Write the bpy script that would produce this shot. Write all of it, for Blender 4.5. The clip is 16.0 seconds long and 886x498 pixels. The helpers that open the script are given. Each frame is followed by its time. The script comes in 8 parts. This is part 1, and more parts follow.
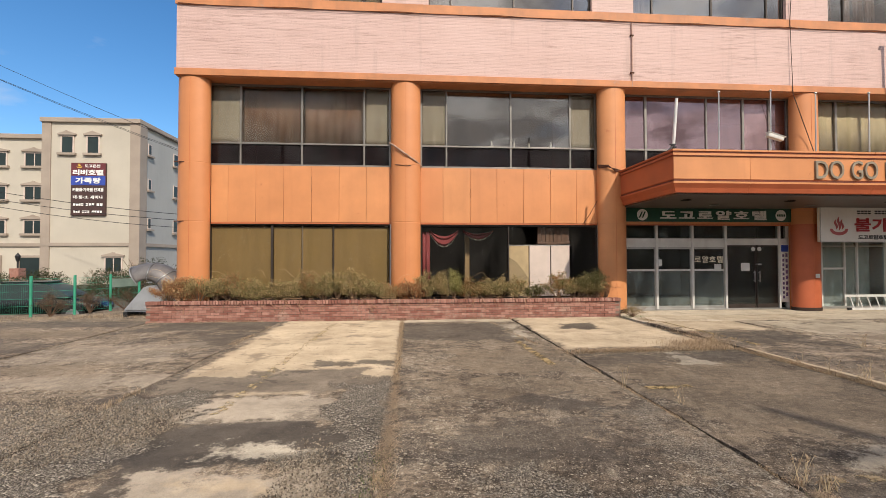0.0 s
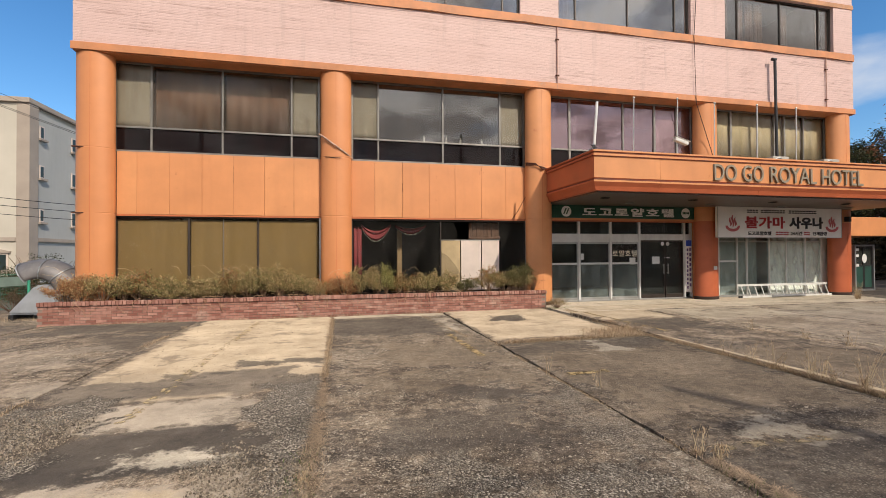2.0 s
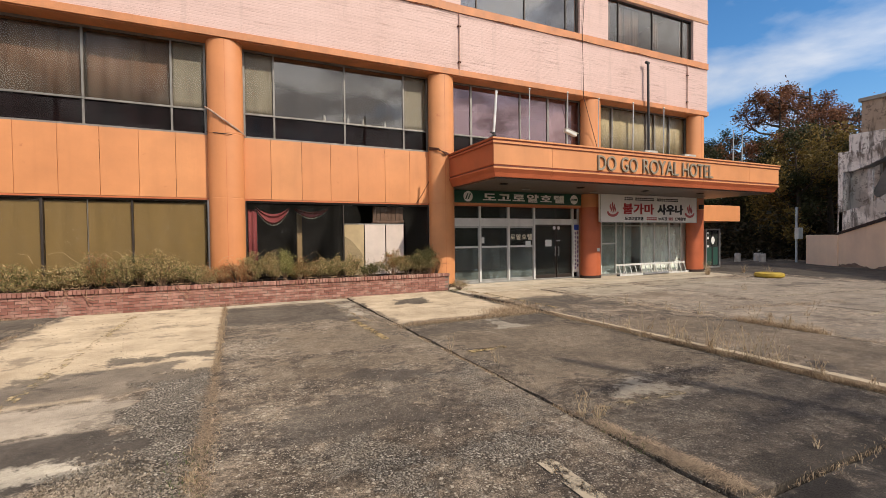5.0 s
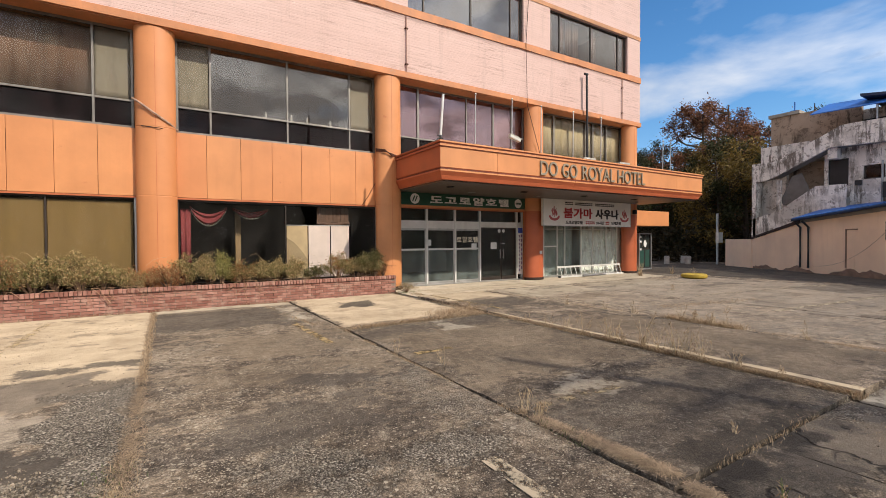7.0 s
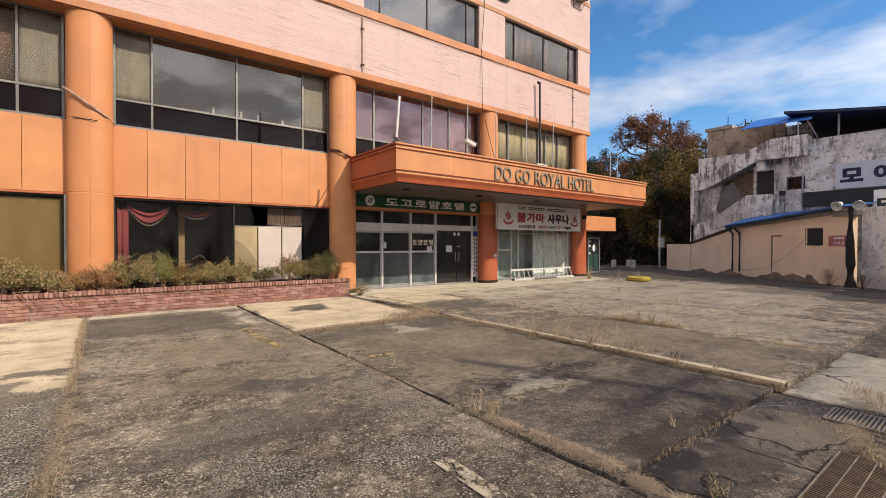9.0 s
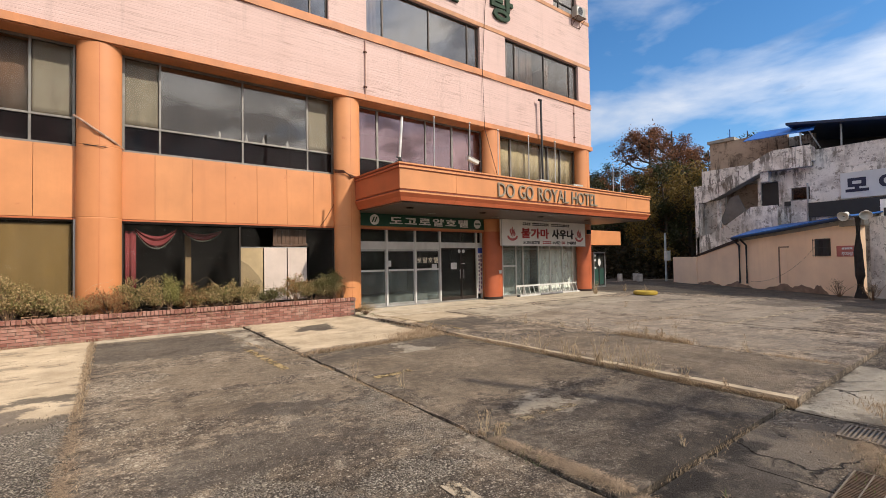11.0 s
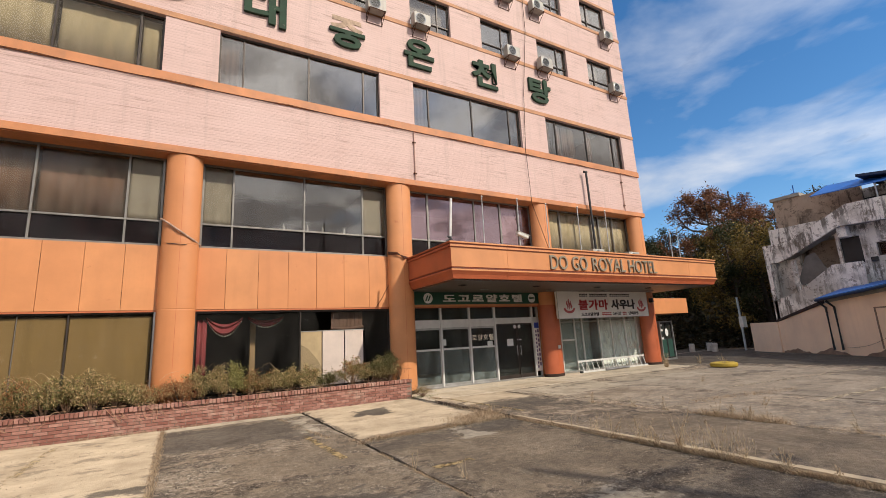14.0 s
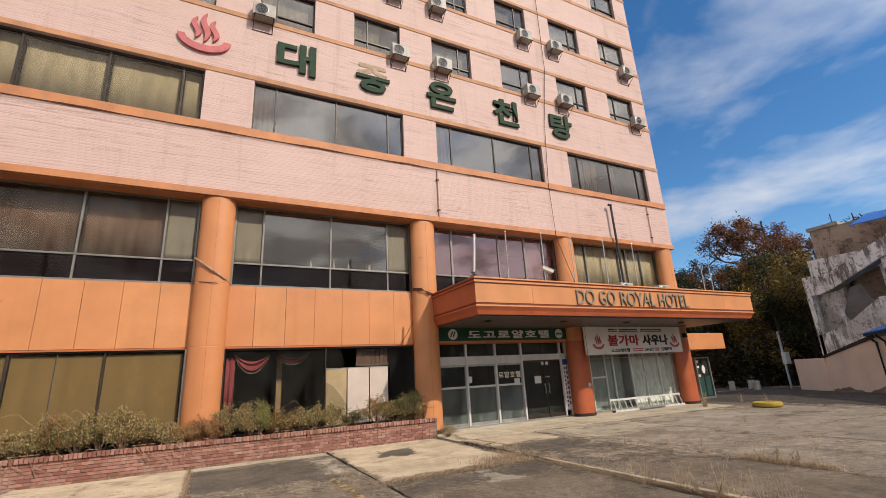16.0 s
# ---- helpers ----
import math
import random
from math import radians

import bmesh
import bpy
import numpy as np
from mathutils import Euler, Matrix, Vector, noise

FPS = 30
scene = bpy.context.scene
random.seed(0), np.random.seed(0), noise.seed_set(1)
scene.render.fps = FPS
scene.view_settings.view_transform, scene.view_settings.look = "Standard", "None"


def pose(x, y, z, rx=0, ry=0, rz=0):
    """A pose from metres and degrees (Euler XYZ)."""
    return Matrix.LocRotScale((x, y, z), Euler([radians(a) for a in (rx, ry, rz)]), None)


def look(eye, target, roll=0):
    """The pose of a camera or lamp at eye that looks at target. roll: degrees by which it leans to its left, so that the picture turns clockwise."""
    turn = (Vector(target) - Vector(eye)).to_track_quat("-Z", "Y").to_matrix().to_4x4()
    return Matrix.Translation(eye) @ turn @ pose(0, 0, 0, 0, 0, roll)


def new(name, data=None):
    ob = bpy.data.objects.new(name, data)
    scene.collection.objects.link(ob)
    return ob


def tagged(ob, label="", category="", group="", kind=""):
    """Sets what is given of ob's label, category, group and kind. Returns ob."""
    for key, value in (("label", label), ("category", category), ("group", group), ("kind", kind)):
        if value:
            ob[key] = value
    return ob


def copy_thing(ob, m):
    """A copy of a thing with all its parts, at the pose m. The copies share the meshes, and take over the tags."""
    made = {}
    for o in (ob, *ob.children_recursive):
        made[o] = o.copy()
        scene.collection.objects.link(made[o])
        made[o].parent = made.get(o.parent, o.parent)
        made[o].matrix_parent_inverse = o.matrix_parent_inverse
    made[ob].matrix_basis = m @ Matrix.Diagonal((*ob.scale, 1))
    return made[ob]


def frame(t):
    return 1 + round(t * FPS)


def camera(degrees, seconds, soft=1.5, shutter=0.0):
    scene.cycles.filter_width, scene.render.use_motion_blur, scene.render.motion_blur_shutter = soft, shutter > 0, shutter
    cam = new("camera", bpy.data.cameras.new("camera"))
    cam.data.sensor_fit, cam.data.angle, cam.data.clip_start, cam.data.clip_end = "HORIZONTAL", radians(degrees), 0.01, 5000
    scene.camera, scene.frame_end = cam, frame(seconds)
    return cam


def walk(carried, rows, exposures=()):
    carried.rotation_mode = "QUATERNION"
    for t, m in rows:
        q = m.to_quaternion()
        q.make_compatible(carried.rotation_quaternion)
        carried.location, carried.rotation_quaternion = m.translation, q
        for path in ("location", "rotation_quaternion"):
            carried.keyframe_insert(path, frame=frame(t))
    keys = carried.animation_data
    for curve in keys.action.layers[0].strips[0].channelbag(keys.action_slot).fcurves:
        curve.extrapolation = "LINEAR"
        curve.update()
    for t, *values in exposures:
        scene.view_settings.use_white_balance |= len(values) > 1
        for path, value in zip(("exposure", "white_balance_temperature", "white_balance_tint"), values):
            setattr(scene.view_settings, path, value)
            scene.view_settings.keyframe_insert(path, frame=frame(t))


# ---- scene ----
cam = camera(89.8, 16.0, soft=0.8)
PATH = [
    (0, (-0.074, 0.495, 1.581), (0.077, 2.489, 1.625), -0.1),
    (0.5, (-0.055, 0.494, 1.576), (0.162, 2.482, 1.618), -0.3),
    (1, (-0.041, 0.498, 1.565), (0.251, 2.476, 1.602), -0.4),
    (1.5, (-0.04, 0.504, 1.562), (0.331, 2.469, 1.595), -0.4),
    (2, (-0.04, 0.504, 1.557), (0.406, 2.454, 1.58), -0.3),
    (2.5, (-0.034, 0.512, 1.551), (0.496, 2.441, 1.552), -0.4),
    (3, (-0.027, 0.51, 1.55), (0.578, 2.416, 1.522), -0.6),
    (3.5, (-0.019, 0.514, 1.539), (0.645, 2.4, 1.49), -0.9),
    (4, (-0.014, 0.512, 1.536), (0.705, 2.378, 1.478), -0.9),
    (4.5, (-0.011, 0.51, 1.533), (0.77, 2.35, 1.479), -0.8),
    (5, (-0.013, 0.507, 1.537), (0.833, 2.318, 1.488), -0.6),
    (7.5, (0.009, 0.515, 1.511), (1.111, 2.184, 1.476), -0.3),
    (8, (0.013, 0.505, 1.506), (1.161, 2.142, 1.475), -0.2),
    (8.5, (0.012, 0.502, 1.511), (1.201, 2.111, 1.484), -0.0),
    (9, (0.015, 0.501, 1.506), (1.233, 2.087, 1.482), 0.1),
    (9.2, (0.013, 0.501, 1.505), (1.241, 2.079, 1.484), 0.1),
    (11.5, (0.018, 0.47, 1.545), (1.192, 2.086, 1.637), -1.4),
    (12, (0.018, 0.469, 1.55), (1.157, 2.106, 1.697), -1.9),
    (12.5, (0.007, 0.471, 1.566), (1.106, 2.128, 1.779), -2.3),
    (13, (0.004, 0.466, 1.565), (1.065, 2.138, 1.845), -2.6),
    (13.5, (-0.005, 0.457, 1.569), (1.022, 2.14, 1.908), -2.8),
    (14, (-0.017, 0.463, 1.58), (0.979, 2.152, 1.974), -3.1),
    (14.5, (-0.013, 0.439, 1.589), (0.949, 2.135, 2.034), -3.2),
    (15, (-0.011, 0.423, 1.595), (0.921, 2.123, 2.086), -3.2),
    (15.5, (-0.009, 0.42, 1.6), (0.899, 2.123, 2.126), -3.1),
    (16, (-0.011, 0.407, 1.604), (0.876, 2.113, 2.154), -3.1),
]
walk(cam, [(t, look(eye, target, roll)) for t, eye, target, roll in PATH],
     exposures=[(0.0, -0.17), (4.0, -0.17), (8.0, -0.07), (12.5, -0.07), (14.0, -0.19), (16.0, -0.30)])

# ---- light ----
SUN = Vector((0.44, -1.0, 0.88)).normalized()
EXPOSURE = 0.0
scene.view_settings.exposure = EXPOSURE
sun_data = bpy.data.lights.new("sun", "SUN")
sun_data.energy, sun_data.angle, sun_data.color = 4.1, radians(0.6), (1.0, 0.885, 0.735)
sun = new("sun", sun_data)
sun.matrix_world = look(SUN * 60, (0, 0, 0))

world = bpy.data.worlds.new("sky")
scene.world = world
world.use_nodes = True
wt = world.node_tree
wt.nodes.clear()


def wnode(kind, **inputs):
    n = wt.nodes.new(kind)
    for k, v in inputs.items():
        n.inputs[k].default_value = v
    return n


sky = wnode("ShaderNodeTexSky")
sky.sky_type, sky.sun_disc = "NISHITA", False
sky.sun_elevation = math.asin(SUN.z)
sky.sun_rotation = math.atan2(SUN.x, SUN.y)
sky.air_density, sky.dust_density, sky.ozone_density = 1.0, 0.15, 3.0
wco = wnode("ShaderNodeTexCoord")
wsep = wnode("ShaderNodeSeparateXYZ")
wt.links.new(wco.outputs["Generated"], wsep.inputs[0])
# clouds lie on a flat layer overhead: the direction is divided by its height
zmax = wnode("ShaderNodeMath")
zmax.operation = "MAXIMUM"
zmax.inputs[1].default_value = 0.06
wt.links.new(wsep.outputs["Z"], zmax.inputs[0])
zadd = wnode("ShaderNodeMath")
zadd.operation = "ADD"
zadd.inputs[1].default_value = 0.12
wt.links.new(zmax.outputs[0], zadd.inputs[0])
wdiv = wnode("ShaderNodeVectorMath")
wdiv.operation = "DIVIDE"
wt.links.new(wco.outputs["Generated"], wdiv.inputs[0])
wt.links.new(zadd.outputs[0], wdiv.inputs[1])
wmap = wnode("ShaderNodeMapping")
wmap.inputs["Rotation"].default_value = (0, 0, radians(35))
wmap.inputs["Scale"].default_value = (1.0, 0.9, 1.0)
wmap.inputs["Location"].default_value = (5.55, 2.3, 0.0)
wt.links.new(wdiv.outputs[0], wmap.inputs[0])
cl1 = wnode("ShaderNodeTexNoise", Scale=1.7, Detail=8.0, Roughness=0.50, Distortion=0.2)
wt.links.new(wmap.outputs[0], cl1.inputs["Vector"])
crmp = wnode("ShaderNodeValToRGB")
crmp.color_ramp.elements[0].position, crmp.color_ramp.elements[0].color = 0.37, (0, 0, 0, 1)
crmp.color_ramp.elements[1].position, crmp.color_ramp.elements[1].color = 0.71, (1, 1, 1, 1)
# a cloud bank stands in the south
south = wnode("ShaderNodeMath")
south.operation = "MULTIPLY_ADD"
south.inputs[1].default_value = -0.26
wt.links.new(wsep.outputs["Y"], south.inputs[0])
wt.links.new(cl1.outputs[0], south.inputs[2])
wt.links.new(south.outputs[0], crmp.inputs[0])
skymix = wnode("ShaderNodeMix")
skymix.data_type = "RGBA"
# thick cloud is grey underneath, thin cloud bright
ccol = wnode("ShaderNodeValToRGB")
ccol.color_ramp.elements[0].position, ccol.color_ramp.elements[0].color = 0.54, (8.6, 8.6, 8.8, 1)
ccol.color_ramp.elements[1].position, ccol.color_ramp.elements[1].color = 0.68, (3.4, 3.3, 3.4, 1)
# towards the sun the clouds are mottled, dark bodies with silver edges
cl2 = wnode("ShaderNodeTexNoise", Scale=2.9, Detail=9.0, Roughness=0.55, Distortion=0.3)
wt.links.new(wmap.outputs[0], cl2.inputs["Vector"])
mott = wnode("ShaderNodeMath")
mott.operation = "MULTIPLY_ADD"
mott.inputs[1].default_value = -0.13
wt.links.new(wsep.outputs["Y"], mott.inputs[0])
wt.links.new(cl2.outputs[0], mott.inputs[2])
wt.links.new(mott.outputs[0], ccol.inputs[0])
# clouds brighter the nearer to the sun, a gain added to fill the canopy's shade
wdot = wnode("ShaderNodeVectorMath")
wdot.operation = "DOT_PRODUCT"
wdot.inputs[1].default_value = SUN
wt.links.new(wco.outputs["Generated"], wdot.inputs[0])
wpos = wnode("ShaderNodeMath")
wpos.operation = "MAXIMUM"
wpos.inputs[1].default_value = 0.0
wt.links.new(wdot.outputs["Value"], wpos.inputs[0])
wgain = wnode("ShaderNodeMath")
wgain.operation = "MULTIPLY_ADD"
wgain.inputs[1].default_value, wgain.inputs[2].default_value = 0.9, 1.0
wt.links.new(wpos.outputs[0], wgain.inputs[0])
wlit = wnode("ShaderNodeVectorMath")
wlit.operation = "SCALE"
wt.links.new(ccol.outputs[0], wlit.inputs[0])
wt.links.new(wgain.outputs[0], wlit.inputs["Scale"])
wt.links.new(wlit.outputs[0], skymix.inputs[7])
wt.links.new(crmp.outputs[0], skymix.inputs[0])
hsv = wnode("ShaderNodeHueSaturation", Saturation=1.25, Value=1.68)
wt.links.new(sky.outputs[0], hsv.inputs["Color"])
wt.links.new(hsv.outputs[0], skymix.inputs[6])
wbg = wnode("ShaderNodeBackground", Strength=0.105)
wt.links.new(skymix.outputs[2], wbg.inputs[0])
wout = wnode("ShaderNodeOutputWorld")
wt.links.new(wbg.outputs[0], wout.inputs[0])


# ---- materials ----
class Nodes:
    """A node material in the making."""

    def __init__(self, name):
        self.mat = bpy.data.materials.new(name)
        self.mat.use_nodes = True
        self.t = self.mat.node_tree
        self.t.nodes.clear()
        self.out = self.t.nodes.new("ShaderNodeOutputMaterial")
        self.pos = self.t.nodes.new("ShaderNodeNewGeometry").outputs["Position"]

    def put(self, socket, value):
        if isinstance(value, bpy.types.NodeSocket):
            self.t.links.new(value, socket)
        else:
            socket.default_value = value

    def math(self, op, a, b=0.0, clamp=False):
        n = self.t.nodes.new("ShaderNodeMath")
        n.operation, n.use_clamp = op, clamp
        self.put(n.inputs[0], a)
        self.put(n.inputs[1], b)
        return n.outputs[0]

    def scaled(self, sx, sy, sz, src=None, shift=(0, 0, 0)):
        n = self.t.nodes.new("ShaderNodeMapping")
        self.put(n.inputs["Vector"], src or self.pos)
        n.inputs["Scale"].default_value = (sx, sy, sz)
        n.inputs["Location"].default_value = shift
        return n.outputs[0]

    def noise(self, scale, detail=4.0, rough=0.55, vec=None, distortion=0.0):
        n = self.t.nodes.new("ShaderNodeTexNoise")
        self.put(n.inputs["Vector"], vec or self.pos)
        for k, v in (("Scale", scale), ("Detail", detail), ("Roughness", rough), ("Distortion", distortion)):
            n.inputs[k].default_value = v
        return n.outputs[0]

    def voronoi(self, scale, feature="F1", vec=None, out="Distance"):
        n = self.t.nodes.new("ShaderNodeTexVoronoi")
        n.feature = feature
        self.put(n.inputs["Vector"], vec or self.pos)
        n.inputs["Scale"].default_value = scale
        return n.outputs[out]

    def ramp(self, fac, lo, hi, c0=(0, 0, 0), c1=(1, 1, 1)):
        n = self.t.nodes.new("ShaderNodeValToRGB")
        self.put(n.inputs[0], fac)
        e = n.color_ramp.elements
        e[0].position, e[0].color = lo, (*c0, 1)
        e[1].position, e[1].color = hi, (*c1, 1)
        return n.outputs[0]

    def mix(self, fac, a, b, blend="MIX"):
        n = self.t.nodes.new("ShaderNodeMix")
        n.data_type, n.blend_type = "RGBA", blend
        self.put(n.inputs[0], fac)
        for i, v in ((6, a), (7, b)):
            self.put(n.inputs[i], v if isinstance(v, bpy.types.NodeSocket) else (*v, 1))
        return n.outputs[2]

    def bump(self, height, strength=0.3, distance=0.01, normal=None):
        n = self.t.nodes.new("ShaderNodeBump")
        n.inputs["Strength"].default_value, n.inputs["Distance"].default_value = strength, distance
        self.put(n.inputs["Height"], height)
        if normal:
            self.put(n.inputs["Normal"], normal)
        return n.outputs[0]

    def random(self):
        return self.t.nodes.new("ShaderNodeObjectInfo").outputs["Random"]

    def island(self):
        return self.t.nodes.new("ShaderNodeNewGeometry").outputs["Random Per Island"]

    def finish(self, color, rough=0.7, metal=0.0, normal=None, spec=0.5, alpha=None, chalk=0.0):
        b = self.t.nodes.new("ShaderNodeBsdfPrincipled")
        self.put(b.inputs["Base Color"], color if isinstance(color, bpy.types.NodeSocket) else (*color, 1))
        self.put(b.inputs["Roughness"], rough)
        self.put(b.inputs["Metallic"], metal)
        b.inputs["Specular IOR Level"].default_value = spec
        b.inputs["Diffuse Roughness"].default_value = chalk
        if normal:
            self.put(b.inputs["Normal"], normal)
        if alpha is not None:
            self.put(b.inputs["Alpha"], alpha)
        self.put(self.out.inputs[0], b.outputs[0])
        return self.mat


def paint(name, c, rough=0.6, var=0.12, scale=1.5, streak=0.0, dirt=(0.12, 0.09, 0.06), metal=0.0, bump=0.05, wear=0.0, wearc=(0.25, 0.12, 0.06), grain=45.0, vary=0.0):
    """A painted or plain surface: tone that varies at two scales, streaks that run down, and worn spots."""
    n = Nodes(name)
    big, fine = n.noise(scale, 5), n.noise(grain, 3)
    dark = tuple(v * (1 - var * 1.6) for v in c)
    light = tuple(min(1, v * (1 + var)) for v in c)
    col = n.ramp(big, 0.3, 0.7, dark, light)
    col = n.mix(0.25 * min(1, var * 4), col, n.ramp(fine, 0.3, 0.7, dark, light))
    if vary:
        col = n.mix(n.math("MULTIPLY", n.random(), vary), col, tuple(v * k for v, k in zip(c, (0.9, 0.68, 0.6))))
    if streak:
        s = n.noise(1.0, 6, 0.6, n.scaled(5.0, 5.0, 0.35))
        col = n.mix(n.math("MULTIPLY", n.ramp(s, 0.52, 0.78), streak), col, dirt)
    if wear:
        s = n.noise(3.1, 8, 0.7)
        col = n.mix(n.math("MULTIPLY", n.ramp(s, 0.66 - wear * 0.1, 0.72), 0.85), col, wearc)
    return n.finish(col, n.math("ADD", n.math("MULTIPLY", big, 0.2), rough - 0.1), metal, n.bump(fine, bump * 4, 0.004))


def glass(name, tint, gloss=1.0, haze=0.0, hazec=(0.35, 0.33, 0.3), ior=1.5, sheen=(1.0, 0.96, 0.91)):
    """A tinted pane: clear through, mirror-like by Fresnel, with a film of dust."""
    n = Nodes(name)
    tr = n.t.nodes.new("ShaderNodeBsdfTransparent")
    tr.inputs[0].default_value = (*[math.sqrt(v) for v in tint], 1)   # a pane has two faces
    gl = n.t.nodes.new("ShaderNodeBsdfGlossy")
    gl.inputs["Roughness"].default_value = 0.015
    gl.inputs["Color"].default_value = (*[gloss * v for v in sheen], 1)
    wav = n.noise(0.9, 2)
    n.put(gl.inputs["Normal"], n.bump(wav, 0.05, 0.05))
    lw = n.t.nodes.new("ShaderNodeLayerWeight")
    lw.inputs["Blend"].default_value = 0.5
    f0 = 0.6 * ((ior - 1) / (ior + 1)) ** 2
    m = n.t.nodes.new("ShaderNodeMixShader")
    n.put(m.inputs[0], n.math("ADD", n.math("MULTIPLY", n.math("POWER", lw.outputs["Facing"], 5.0), 1 - f0), f0))
    n.put(m.inputs[1], tr.outputs[0])
    n.put(m.inputs[2], gl.outputs[0])
    last = m.outputs[0]
    if haze:
        df = n.t.nodes.new("ShaderNodeBsdfDiffuse")
        df.inputs[0].default_value = (*hazec, 1)
        dust = n.noise(1.0, 6, 0.6, n.scaled(2.5, 2.5, 0.9))
        m2 = n.t.nodes.new("ShaderNodeMixShader")
        n.put(m2.inputs[0], n.math("MULTIPLY", n.ramp(dust, 0.3, 0.75), haze * 0.6))
        n.put(m2.inputs[1], last)
        n.put(m2.inputs[2], df.outputs[0])
        last = m2.outputs[0]
    n.put(n.out.inputs[0], last)
    return n.mat


def tile_wall():
    """Pink-painted narrow wall tiles in level courses, stained along the courses."""
    n = Nodes("pink_tile")
    sep = n.t.nodes.new("ShaderNodeSeparateXYZ")
    n.put(sep.inputs[0], n.pos)
    cmb = n.t.nodes.new("ShaderNodeCombineXYZ")
    n.put(cmb.inputs[0], n.math("ADD", sep.outputs[0], sep.outputs[1]))
    n.put(cmb.inputs[1], n.math("ADD", sep.outputs[2], n.math("MULTIPLY", n.noise(0.8, 3), 0.012)))
    br = n.t.nodes.new("ShaderNodeTexBrick")
    n.put(br.inputs["Vector"], cmb.outputs[0])
    for k, v in (("Scale", 1.0), ("Mortar Size", 0.007), ("Mortar Smooth", 0.5), ("Brick Width", 90.0), ("Row Height", 0.078)):
        br.inputs[k].default_value = v
    br.inputs["Color1"].default_value, br.inputs["Color2"].default_value = (0.645, 0.452, 0.405, 1), (0.675, 0.476, 0.43, 1)
    br.inputs["Mortar"].default_value = (0.575, 0.395, 0.35, 1)
    fine = n.noise(38, 4)
    col = n.mix(n.math("MULTIPLY", n.ramp(n.noise(0.6, 6, 0.6), 0.35, 0.7), 0.4), br.outputs["Color"], (0.58, 0.375, 0.325))
    lines = n.ramp(n.noise(1.0, 9, 0.75, n.scaled(0.9, 0.9, 17)), 0.50, 0.64)
    where = n.ramp(n.noise(0.55, 5, 0.6), 0.42, 0.62)
    col = n.mix(n.math("MULTIPLY", n.math("MULTIPLY", lines, where), 0.85), col, (0.34, 0.21, 0.17))
    run = n.noise(1.0, 8, 0.66, n.scaled(3.0, 3.0, 0.25))
    col = n.mix(n.math("MULTIPLY", n.ramp(run, 0.54, 0.74), 0.6), col, (0.42, 0.29, 0.25))
    h = n.math("ADD", n.math("MULTIPLY", br.outputs["Fac"], -1.0), n.math("ADD", n.math("MULTIPLY", fine, 0.3), n.math("MULTIPLY", lines, -0.4)))
    return n.finish(col, 0.62, 0.0, n.bump(h, 0.5, 0.007))


def pebbles(n, scale, lo, hi):
    """Stones lying close together: colour by stone, dark gaps, and a height to raise them by."""
    cell = n.t.nodes.new("ShaderNodeSeparateColor")
    n.put(cell.inputs[0], n.voronoi(scale, out="Color"))
    dist = n.voronoi(scale)
    col = n.ramp(cell.outputs[1], 0.1, 0.95, lo, hi)
    col = n.mix(n.ramp(dist, 0.42, 0.62), col, tuple(v * 0.45 for v in lo))
    return col, dist, cell.outputs[0]


